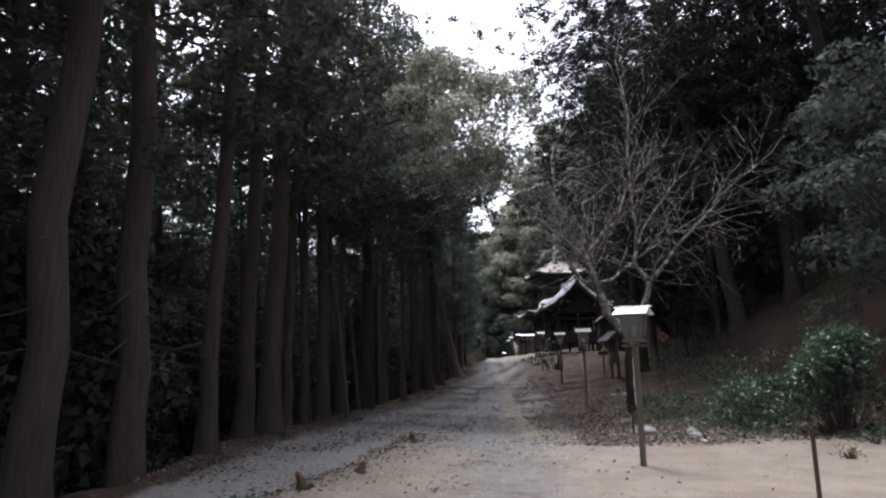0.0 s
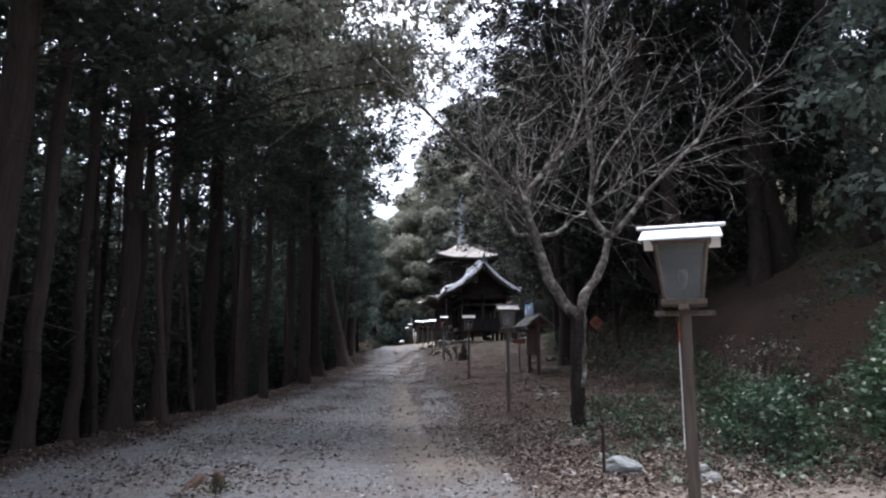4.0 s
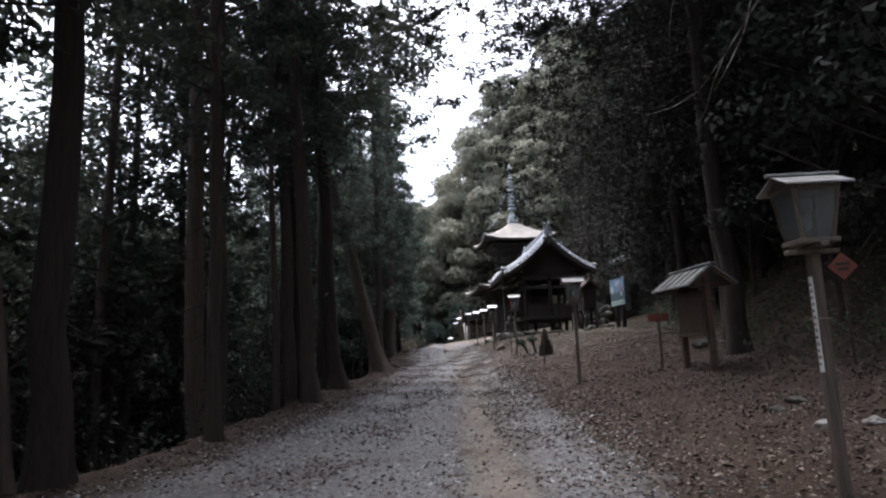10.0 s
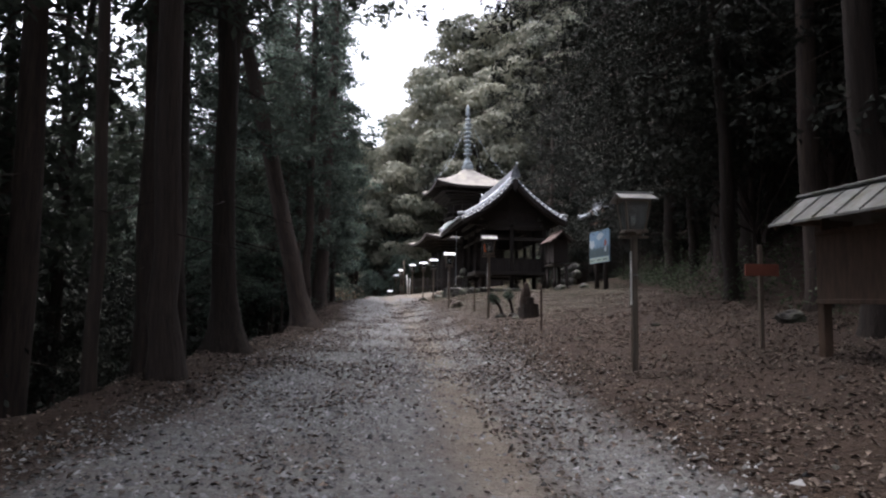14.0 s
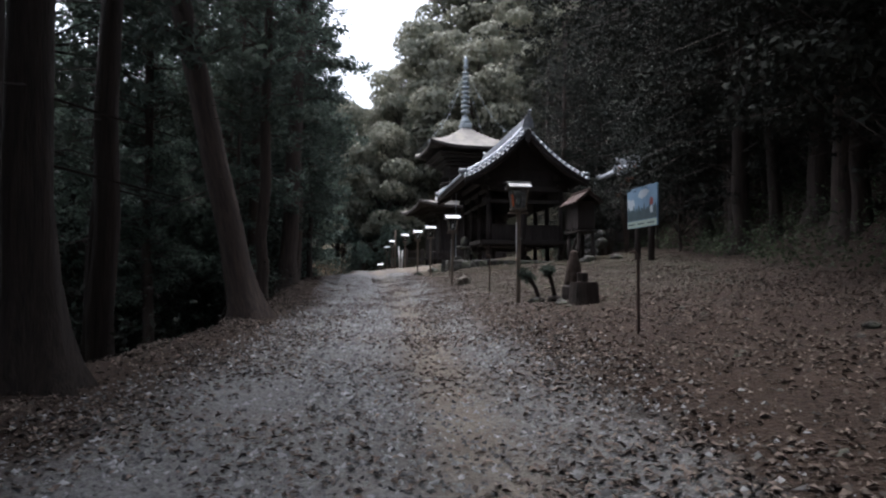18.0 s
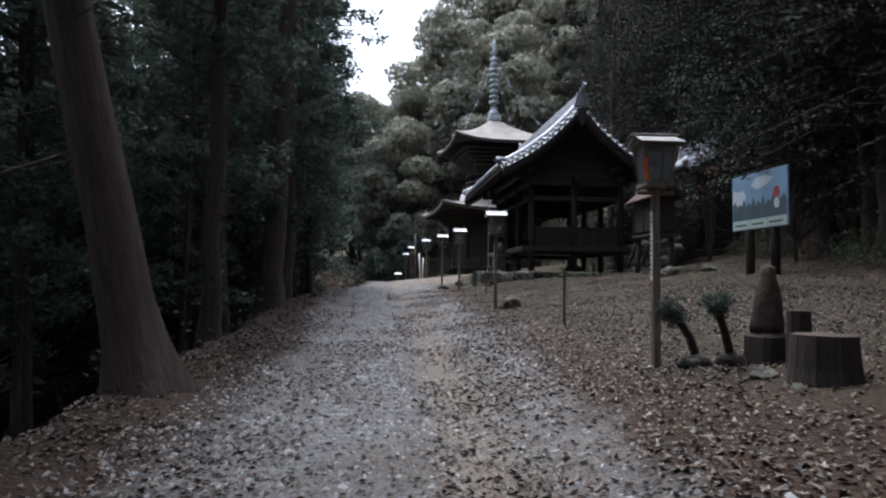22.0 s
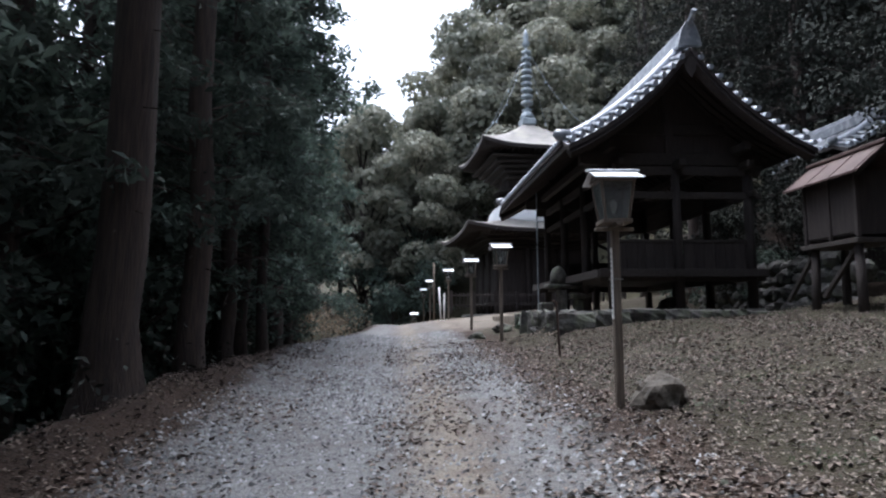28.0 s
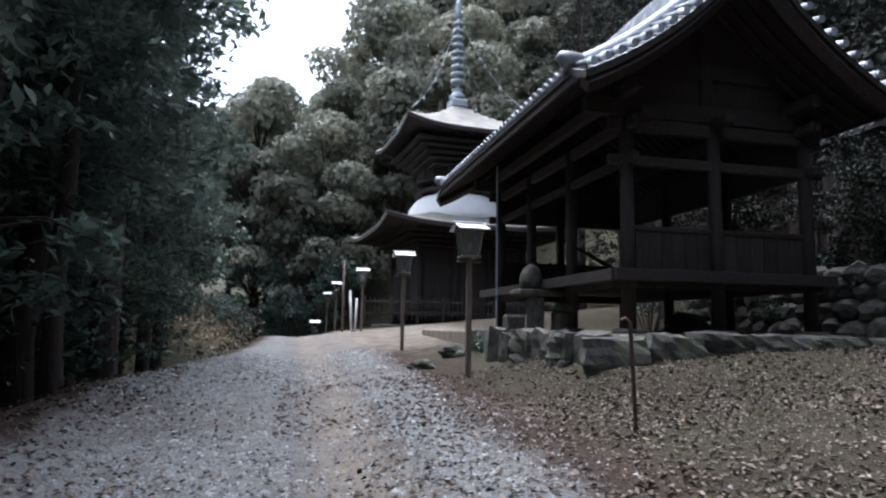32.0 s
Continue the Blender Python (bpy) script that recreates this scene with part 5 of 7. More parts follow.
    plant_out(low, [(-2.5, 60.4, 0, 1.12), (-3.4, 62.0, 1, 1.2), (-2.3, 63.8, 0, 1.2), (-2.9, 67.5, 1, 0.95), (-3.0, 71.2, 0, 0.9), (-3.4, 75.5, 1, 0.9), (-5.2, 66, 0, 1.1), (-5.4, 61.8, 1, 1.1), (-6.0, 71, 1, 1.1), (-4.8, 80, 0, 0.9), (-8, 84, 1, 1.2), (-9, 76, 0, 1.2), (-4.6, 45.2, 0, 0.6), (-5.6, 48.4, 1, 0.6), (-6.4, 52, 0, 0.65), (-4.6, 54.2, 1, 1), (-5.2, 57.2, 0, 1)], rng)
    # wide high crowns over the road, mostly out of view, added to shade it
    reach = cedar(25, 23, 10.5, 5.2, 7000, 0.2, 0.14, None, True, 0.45)
    plant_out([reach], [(-3.9, 36.8, 0, 1.0), (-3.6, 33.8, 0, 0.95), (-3.6, 39.4, 0, 1.0), (-4.6, 29.6, 0, 1.0)], rng)
    far = [cedar(31, 18, 5.5, 2.8, 2600, 0.16, 0.19, None, False), cedar(32, 20, 7.0, 3.0, 2600, 0.18, 0.19, M_CEDAR2, False), cedar(33, 16, 4.5, 2.6, 2600, 0.13, 0.19, None, False)]
    plant_out(far, spread(rng, 34, -26, -7, -6, 26, 2.2, lambda x, y: x < left_edge(y) - 4.0) + spread(rng, 30, -24, -6, 27, 38, 2.0, lambda x, y: x < left_edge(y) - 4.6) + spread(rng, 28, -24, -3.5, 46, 78, 2.3, lambda x, y: x < left_edge(y) - 2.4), rng, 0.8, 1.15, 2.0)
    # understory leaves darkened in colour for the shade under the cedars
    under = [broadleaf(61, 5.5, 1.9, 2300, 0.1, M_SHADELEAF, "understory_tree", "low dark evergreen tree under the cedars", 0.06), broadleaf(62, 7.0, 2.2, 2500, 0.105, M_SHADELEAF, "understory_tree", "low dark evergreen tree under the cedars", 0.07)]
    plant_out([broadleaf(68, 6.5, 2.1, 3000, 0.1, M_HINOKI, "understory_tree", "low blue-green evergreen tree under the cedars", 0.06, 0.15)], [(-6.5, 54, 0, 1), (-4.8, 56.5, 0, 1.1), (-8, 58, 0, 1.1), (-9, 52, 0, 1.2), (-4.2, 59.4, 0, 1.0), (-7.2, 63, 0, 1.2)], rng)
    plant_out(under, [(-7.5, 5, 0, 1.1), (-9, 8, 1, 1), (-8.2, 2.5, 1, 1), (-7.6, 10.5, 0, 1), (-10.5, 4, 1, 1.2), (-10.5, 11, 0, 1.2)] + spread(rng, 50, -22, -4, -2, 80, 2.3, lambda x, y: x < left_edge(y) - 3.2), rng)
    # dark slope to the right of the road; its shade is in the leaf colour
    hill = [cedar(34, 17, 1.4, 2.7, 4200, 0.2, 0.17, M_SHADELEAF, False), cedar(35, 19, 2.2, 2.9, 4200, 0.24, 0.17, M_SHADELEAF, False), cedar(36, 15, 1.0, 2.5, 4200, 0.18, 0.17, M_SHADELEAF, False)]
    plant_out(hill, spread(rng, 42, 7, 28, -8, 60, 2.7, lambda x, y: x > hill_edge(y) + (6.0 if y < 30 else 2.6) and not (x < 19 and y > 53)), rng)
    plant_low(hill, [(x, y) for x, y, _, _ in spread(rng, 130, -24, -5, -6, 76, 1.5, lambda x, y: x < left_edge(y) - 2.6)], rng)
    tall = [cedar(37, 21, 2.4, 4.4, 9500, 0.26, 0.11, M_SHADELEAF, True, 0.4), cedar(38, 20, 1.9, 4.2, 9500, 0.24, 0.11, M_SHADELEAF, True, 0.4)]
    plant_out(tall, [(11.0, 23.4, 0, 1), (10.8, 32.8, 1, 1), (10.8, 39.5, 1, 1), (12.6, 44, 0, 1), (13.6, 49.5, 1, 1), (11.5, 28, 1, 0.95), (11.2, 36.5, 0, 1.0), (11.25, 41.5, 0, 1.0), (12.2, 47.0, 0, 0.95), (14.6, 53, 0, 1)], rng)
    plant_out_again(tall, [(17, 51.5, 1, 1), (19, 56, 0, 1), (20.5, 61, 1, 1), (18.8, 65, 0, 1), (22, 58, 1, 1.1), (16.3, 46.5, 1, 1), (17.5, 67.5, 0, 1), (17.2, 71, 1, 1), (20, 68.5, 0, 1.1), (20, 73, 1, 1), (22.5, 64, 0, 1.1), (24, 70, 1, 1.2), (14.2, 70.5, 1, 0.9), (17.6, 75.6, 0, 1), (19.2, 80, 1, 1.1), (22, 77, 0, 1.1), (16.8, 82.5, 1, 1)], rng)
    # wide conifers leaning out over the bank; last two added unseen to shade the sand
    wide = cedar(39, 21, 8.0, 8.2, 27000, 0.21, 0.085, M_SHADELEAF, True, 0.4)
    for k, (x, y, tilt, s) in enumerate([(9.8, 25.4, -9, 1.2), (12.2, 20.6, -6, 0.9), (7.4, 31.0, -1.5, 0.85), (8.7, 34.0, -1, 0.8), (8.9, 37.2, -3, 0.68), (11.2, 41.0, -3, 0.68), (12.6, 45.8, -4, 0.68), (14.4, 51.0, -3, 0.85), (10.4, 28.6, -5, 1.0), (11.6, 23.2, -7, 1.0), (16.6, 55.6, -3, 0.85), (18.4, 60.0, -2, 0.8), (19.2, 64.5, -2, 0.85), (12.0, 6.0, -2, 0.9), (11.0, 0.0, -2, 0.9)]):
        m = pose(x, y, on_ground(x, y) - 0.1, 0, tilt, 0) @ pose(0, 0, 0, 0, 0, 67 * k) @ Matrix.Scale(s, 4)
        if k:
            copy_thing(wide, m)
        else:
            wide.matrix_basis = m
    # lit evergreen on the open slope
    lit = broadleaf(66, 8.5, 2.7, 5200, 0.1, M_CEDAR2, "slope_tree", "green glossy broadleaf tree on the bare slope", 0.1, 0.16)
    plant_out([lit], [(9.9, 15.2, 0, 0.9), (11.6, 18.4, 0, 0.8)], rng)
    shade = [broadleaf(63, 7.5, 2.8, 5600, 0.08, M_SHADELEAF, "understory_tree", "dark low evergreen tree on the slope", 0.09), broadleaf(64, 6.0, 2.4, 5000, 0.075, M_SHADELEAF, "understory_tree", "dark low evergreen tree on the slope", 0.08)]
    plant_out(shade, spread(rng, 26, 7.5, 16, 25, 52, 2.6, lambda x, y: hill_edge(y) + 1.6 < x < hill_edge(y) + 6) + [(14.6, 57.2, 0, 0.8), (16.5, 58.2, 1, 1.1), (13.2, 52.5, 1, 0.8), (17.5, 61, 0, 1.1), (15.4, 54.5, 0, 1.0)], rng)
    foot = broadleaf(67, 7.5, 2.9, 3400, 0.14, M_HINOKI, "understory_tree", "bushy blue-green tree at the foot of the hill", 0.1, 0.08)
    plant_out([foot], [(-9, 92, 0, 0.8), (-5.5, 93, 0, 0.9), (-2, 92.5, 0, 0.75), (1.2, 93.5, 0, 0.9), (4, 92, 0, 0.8), (-12, 90, 0, 1.0), (-7, 96, 0, 1.1), (-1, 97, 0, 1.2), (3.5, 97, 0, 1.1)], rng)
    # pale half-bare crown over the road
    pale_tree = broadleaf(65, 12.5, 2.6, 17000, 0.07, M_DRYLEAF, "pale_tree", "slim tree with a thin grey-green crown over the road", 0.13, 0.62, 4.0)
    pale_tree.matrix_basis = pose(-5.2, 20.6, on_ground(-5.2, 20.6) - 0.3, 0, 2, 0)
    # hillside behind the pagoda
    rng = np.random.default_rng(12)
    protos = [broadleaf(51, 15, 4.8, 13000, 0.19), broadleaf(52, 17, 5.4, 13500, 0.2), broadleaf(53, 13, 4.4, 12500, 0.18)]
    spots = spread(rng, 34, 5, 52, 92, 136, 5.0, lambda x, y: not (y < 96 and x < 17))
    spots += [(x, y, -1, 0.8) for x, y, _, _ in spread(rng, 13, -14, 5, 95, 112, 4.2, lambda x, y: True)]
    plant_out_again(tall, [(x, y, k % 2, 1.1) for k, (x, y, _, _) in enumerate(spread(rng, 12, 20, 42, 76, 96, 4.2, lambda x, y: x > 22.0))], rng)
    for k, (x, y, _, _) in enumerate(spots):
        q = k % 3
        room = (hill_top(x - 4, y) - on_ground(x, y)) / (16.5, 19, 14.5)[q]
        m = pose(x, y, on_ground(x, y) - 0.05, 0, 0, rng.uniform(0, 360)) @ Matrix.Scale(min(rng.uniform(1.0, 1.45), max(0.4, room * rng.uniform(0.86, 1.02))), 4)
        if k < 3:
            protos[q].matrix_basis = m
        else:
            copy_thing(protos[q], m)


forest()


# ---- bare tree at the bend ----
def bare_tree():
    rng = np.random.default_rng(5)
    bx, by, bz = 3.95, 18.2, on_ground(3.95, 18.2)
    o = thing("bare_tree", (bx, by, bz), "leafless forked tree with pale lichened limbs and dark trunk", "tree")
    limbs = [
        ([(3.95, -0.35), (3.95, 0.0), (3.97, 0.3), (3.97, 0.93), (4.0, 1.5), (4.02, 2.0)], 0.15, 0.125, 0.0),
        ([(3.98, 1.9), (3.68, 2.17), (3.4, 2.58), (3.2, 3.2), (3.05, 3.67), (2.93, 4.11)], 0.125, 0.07, -0.25),
        ([(2.93, 4.08), (2.54, 4.44), (2.11, 4.81), (1.55, 5.22), (0.79, 5.92), (0.03, 6.62)], 0.06, 0.018, -0.6),
        ([(2.93, 4.08), (3.12, 4.37), (3.35, 4.67), (3.82, 5.14), (4.07, 5.86), (4.62, 6.5)], 0.055, 0.015, -0.5),
        ([(3.16, 3.28), (2.87, 3.45), (2.59, 3.85), (2.32, 4.44), (2.2, 5.4), (2.2, 7.29)], 0.055, 0.015, 0.5),
        ([(3.9, 1.95), (3.73, 2.32), (3.56, 2.5), (3.5, 2.9), (3.3, 3.3), (3.22, 3.93), (3.19, 4.5), (3.05, 5.85)], 0.06, 0.015, 0.5),
        ([(4.04, 1.9), (4.16, 2.28), (4.43, 2.6), (4.63, 3.0), (4.77, 3.48)], 0.1, 0.072, 0.2)]
    forks = [
        ([(4.76, 3.44), (4.53, 3.6), (4.35, 3.92), (4.38, 4.22), (4.47, 4.93), (4.4, 5.86), (4.38, 6.92), (4.5, 8.2), (4.35, 9.6)], 0.075, 0.018, 0.3),
        ([(4.76, 3.44), (5.09, 3.85), (5.41, 4.3), (5.89, 4.8), (6.4, 5.3), (7.03, 6.0), (8.08, 6.8)], 0.06, 0.015, -0.5),
        ([(4.42, 4.4), (5.0, 5.4), (5.9, 6.5)], 0.035, 0.014, 0.9),
        ([(3.16, 3.36), (3.6, 3.48), (3.98, 3.78), (4.36, 4.07), (4.82, 4.37), (5.29, 4.67), (5.9, 5.05), (6.77, 5.58)], 0.045, 0.012, 0.4)]
    # pale limb added in place of the lichen band on the trunk's right
    seam = [([(4.04, 1.98), (4.075, 1.6), (4.08, 1.25), (4.07, 0.9), (4.03, 0.55)], 0.082, 0.05, -0.08)]
    limbs = limbs + forks + seam
    twigs = Mb()

    def twig(p, d, ln, r, depth):
        n = 3
        pts, q, dd = [p], Vector(p), Vector(d)
        for i in range(n):
            dd = (dd + Vector(rng.normal(size=3)) * 0.16 + Vector((0, 0, 0.03))).normalized()
            q = q + dd * ln / n
            pts.append(q.copy())
        twigs.tube(pts, [r, r * 0.8, r * 0.6, r * 0.3], 4, caps=False)
        if depth > 0:
            for i in range(3):
                f = pts[1 + i % 3]
                nd = (dd + Vector(rng.normal(size=3)) * 0.6).normalized()
                twig(f, nd, ln * 0.62, r * 0.6, depth - 1)

    for k, (line, r0, r1, dy) in enumerate(limbs):
        n = len(line)
        pts = [Vector((x - bx, dy * i / (n - 1) * 1.2, z - bz)) for i, (x, z) in enumerate(line)]
        fine, rad = [], []
        for i in range(n - 1):
            for s in (0, 0.5):
                j = Vector(rng.normal(size=3)) * 0.025 * (s > 0)
                fine.append(pts[i].lerp(pts[i + 1], s) + j)
                f = (i + s) / (n - 1)
                rad.append((r0 + (r1 - r0) * f) * (1 + rng.normal() * 0.07))
        fine.append(pts[-1])
        rad.append(r1)
        part("trunk" if k == 0 else "limb", Mb().tube(fine, rad, 10), M_DARKBARK if k == 0 else M_CHERRY, o, "dark brown trunk with pale lichen" if k == 0 else "", True)
        if k:
            for i in range(3, len(fine)):
                if fine[i].z + bz < 3.4:
                    continue
                d = (fine[i] - fine[i - 1]).normalized()
                for _ in range(2 if i > len(fine) // 2 else 1):
                    nd = (d * 0.7 + Vector(rng.normal(size=3)) * Vector((0.7, 0.5, 0.45)).length * 0.5 + Vector((0.1, 0, 0.15))).normalized()
                    twig(fine[i], nd, rng.uniform(0.9, 1.9), 0.014, 2)
    part("branchwork", twigs, M_CHERRY, o, "fine pale bare twigs")


bare_tree()


# ---- small buildings and boards ----
def notice_board():
    gz = on_ground(5.75, 29.4)
    o = thing("notice_board", (5.78, 29.45, gz), "brown wooden notice board under a dull zinc gable roof", "notice board", rz=2)
    for y in (-0.62, 0.62):
        part("post", Mb().box(0, y, 0.85, 0.12, 0.12, 2.3, 0.01), M_BROWNBOARD, o)
    zb = 1.1 - gz
    part("board", Mb().box(-0.08, 0, zb + 0.38, 0.04, 1.16, 0.82, 0.006), M_BROWNBOARD, o, "blank brown board")
    for z in (zb - 0.05, zb + 0.81):
        part("board_frame", Mb().box(-0.09, 0, z, 0.07, 1.24, 0.06, 0.008), M_BROWNBOARD, o)
    zr, ze = 2.43 - gz, 2.05 - gz
    for s in (-1, 1):
        vs = [(0, -0.95, zr), (0, 0.95, zr), (s * 0.5, 0.98, ze), (s * 0.5, -0.98, ze)]
        vs += [(x, y, z - 0.03) for x, y, z in vs]
        part("roof_slope", Mb().add(vs, [(0, 1, 2, 3), (7, 6, 5, 4), (0, 4, 5, 1), (3, 2, 6, 7), (0, 3, 7, 4), (1, 5, 6, 2)]), M_BOARDROOF, o, "dull zinc sheet roof")
        for k in range(6):
            y = -0.9 + 1.8 * k / 5
            part("roof_seam", Mb().beam((0, y, zr + 0.012), (s * 0.5, y, ze + 0.012), 0.025, 0.02, 0.004), M_BOARDROOF, o)
        for y in (-0.9, 0.9):
            part("bargeboard", Mb().beam((0, y, zr - 0.06), (s * 0.47, y, ze - 0.05), 0.03, 0.07, 0.004), M_BROWNBOARD, o)
        part("gable_arm", Mb().beam((0, s * 0.62, ze - 0.02), (0.0, s * 0.62, zr - 0.05), 0.08, 0.08), M_BROWNBOARD, o)
        part("cross_arm", Mb().beam((-0.42, s * 0.62, ze), (0.42, s * 0.62, ze), 0.07, 0.07), M_BROWNBOARD, o)
    part("ridge_cap", Mb().box(0, 0, zr + 0.02, 0.12, 2.0, 0.04, 0.01), M_BOARDROOF, o)


def diamond_sign():
    gz = on_ground(7.2, 26.64)
    o = thing("warning_sign", (7.2, 26.64, gz), "faded red diamond sign on a thin post", "sign", rz=-12)
    c = 2.08 - gz
    r = 0.235
    part("pole", Mb().tube([(0, 0.03, -0.3), (0, 0.03, c + 0.2)], [0.022, 0.022], 8), M_IRON, o)
    part("plate", Mb().add([(0, -0.01, c + r), (r, -0.01, c), (0, -0.01, c - r), (-r, -0.01, c), (0, 0.005, c + r), (r, 0.005, c), (0, 0.005, c - r), (-r, 0.005, c)], [(3, 2, 1, 0), (4, 5, 6, 7), (0, 1, 5, 4), (1, 2, 6, 5), (2, 3, 7, 6), (3, 0, 4, 7)]), M_REDSIGN, o)
    part("writing", Mb().box(0, -0.014, c + 0.04, 0.22, 0.004, 0.04), M_INK, o)
    part("writing", Mb().box(0, -0.014, c - 0.05, 0.16, 0.004, 0.04), M_INK, o)


def low_sign():
    gz = on_ground(5.61, 31.16)
    o = thing("low_sign", (5.61, 31.16, gz), "small faded red plate on a wooden stake", "sign", rz=-8)
    part("stake", Mb().box(0, 0, 0.55, 0.06, 0.06, 1.9, 0.006), M_POST, o)
    part("plate", Mb().box(0, -0.045, 1.5 - gz, 0.48, 0.03, 0.17, 0.005), M_REDSIGN, o)


def picture_sign():
    x, y0, y1, z0, z1 = 10.3, 48.66, 50.92, 2.8, 4.22
    gz = on_ground(x, 49.8)
    o = thing("picture_sign", (x, (y0 + y1) / 2, gz), "large pale blue printed board with white clouds on dark posts", "sign", rz=1)
    w, h, zc = y1 - y0, z1 - z0, (z0 + z1) / 2 - gz
    for s in (-0.5, 0.52):
        part("post", Mb().tube([(0.08, s, -0.3), (0.08, s, zc + 0.5)], [0.11, 0.1], 10), M_WOOD, o, "dark round post", True)
    part("panel", Mb().box(0, 0, zc, 0.05, w, h, 0.006), M_BLUE, o)
    def shape(name, pts, depth, m, label=""):
        n = len(pts)
        vs = [(-0.027 - depth, -p[0], zc + p[1]) for p in pts] + [(-0.024, -p[0], zc + p[1]) for p in pts]
        part(name, Mb().add(vs, [tuple(range(n)), tuple(reversed(range(n, 2 * n)))] + [(i, n + i, n + (i + 1) % n, (i + 1) % n) for i in range(n)]), m, o, label)
    shape("printed_cloud", [(-1.1, -0.05), (-0.95, -0.12), (-0.8, -0.02), (-0.62, -0.1), (-0.5, 0.12), (-0.62, 0.32), (-0.85, 0.3), (-1.1, 0.38)], 0.002, M_CLOUD)
    shape("printed_cloud", [(-0.3, 0.4), (0.0, 0.28), (0.35, 0.36), (0.6, 0.5), (0.3, 0.6), (-0.1, 0.58)], 0.002, M_CLOUD)
    ridge = [(-1.1 + 0.1 * k, -0.06 + 0.13 * math.sin(2.3 * k) * math.cos(0.7 * k) + 0.06 * (k % 2)) for k in range(23)]
    shape("printed_hill", [(-1.1, -0.45)] + [(1.1, -0.45)] + ridge[::-1], 0.003, M_SLATEBLUE)
    shape("printed_figure", [(0.63, 0.0), (0.82, 0.0), (0.86, 0.14), (0.8, 0.26), (0.66, 0.26), (0.6, 0.14)], 0.004, M_REDPRINT)
    shape("printed_figure", [(0.66, -0.26), (0.8, -0.26), (0.84, -0.14), (0.8, -0.03), (0.66, -0.03), (0.62, -0.14)], 0.006, M_CLOUD)
    for k in range(3):
        a = -1.1 + 0.74 * k
        shape("caption_band", [(a, -0.69), (a + 0.71, -0.69), (a + 0.71, -0.47), (a, -0.47)], 0.004, M_GREENPRINT, "pale green caption field")
    for k in range(3):
        a = -1.0 + 0.72 * k
        shape("writing", [(a, -0.61), (a + 0.5, -0.61), (a + 0.5, -0.56), (a, -0.56)], 0.006, M_SLATEBLUE)


def small_shrine():
    gz = on_ground(10.1, 55.35)
    o = thing("small_shrine", (10.08, 55.35, gz), "small dark wooden shrine hut on stilts with rusty red metal roof", "shrine")
    ze, zr, zb = 4.2 - gz, 4.7 - gz, 2.98 - gz
    half, end = 0.6, 1.07
    for x in (-0.3, 0.3):
        for y in (-0.6, 0.6):
            part("leg", Mb().tube([(x * 1.1, y * 1.1, -0.3), (x, y, zb)], [0.09, 0.08], 8), M_WOOD, o, "", True)
    part("brace", Mb().beam((-0.32, -0.6, zb - 0.1), (-0.34, 0.35, 0.2), 0.08, 0.08), M_WOODY, o)
    part("brace", Mb().beam((-0.32, 0.6, zb - 0.1), (-0.34, 1.5, 0.15), 0.08, 0.08), M_WOODY, o)
    part("floor", Mb().box(0, 0, zb, 0.95, 1.6, 0.09, 0.01), M_WOODY, o)
    part("wall", Mb().box(0, 0, (zb + ze) / 2 + 0.08, 0.72, 1.42, ze - zb - 0.05, 0.01), M_WOOD, o)
    for y in (-0.35, 0.35):
        part("door", Mb().box(-0.375, y, (zb + ze) / 2 + 0.04, 0.03, 0.64, ze - zb - 0.22, 0.008), M_WOOD, o)
    for y in (-0.72, 0.0, 0.72):
        part("corner_post", Mb().box(-0.38, y, (zb + ze) / 2 + 0.06, 0.08, 0.08, ze - zb, 0.01), M_WOOD, o)
    for s in (-1, 1):
        vs = [(0, -end, zr), (0, end, zr), (s * half, end + 0.03, ze), (s * half, -end - 0.03, ze)]
        vs += [(x, y, z - 0.04) for x, y, z in vs]
        part("roof_slope", Mb().add(vs, [(0, 1, 2, 3), (7, 6, 5, 4), (0, 4, 5, 1), (3, 2, 6, 7), (0, 3, 7, 4), (1, 5, 6, 2)]), M_REDTIN, o, "rusty red sheet metal roof")
        for y in (-end + 0.08, end - 0.08):
            part("bargeboard", Mb().beam((0, y, zr - 0.09), (s * (half - 0.04), y, ze - 0.07), 0.04, 0.1), M_WOODY, o)
        for k in range(4):
            y = (end - 0.06) * (-1 + 2 * k / 3)
            part("roof_seam", Mb().beam((0, y, zr + 0.012), (s * half, y, ze + 0.008), 0.018, 0.014, 0.003), M_REDTIN, o)
    part("ridge_cap", Mb().box(0, 0, zr + 0.03, 0.13, 2 * end + 0.06, 0.07, 0.012), M_REDTIN, o)


def rear_hall():
    gz = 2.6
    o = thing("rear_hall", (15.6, 64.0, gz), "small wooden hall with a silvery tiled gable roof behind trees", "hall")
    part("stone_base", Mb().box(0.4, -1.5, -0.4, 3.6, 3.4, 1.4, 0.06), M_STONE, o)
    part("wall", Mb().box(0, -1.5, 1.95, 1.8, 2.5, 3.7, 0.02), M_WOOD, o)
    for y in (-2.8, -0.2):
        for x in (-0.93, 0.93):
            part("post", Mb().box(x, y, 1.8, 0.18, 0.18, 3.4, 0.015), M_WOOD, o)
    for y in (-2.1, -0.9):
        part("door", Mb().box(-0.94, y, 1.4, 0.06, 1.1, 2.0, 0.015), M_WOODY, o)
    part("veranda", Mb().box(-1.15, -1.5, 0.36, 0.5, 3.0, 0.1, 0.01), M_WOODY, o)
    tiled_roof(o, 1.4, -3.3, 0.3, 4.05, 4.85, 0.26)


notice_board()
diamond_sign()
low_sign()
picture_sign()
small_shrine()
rear_hall()


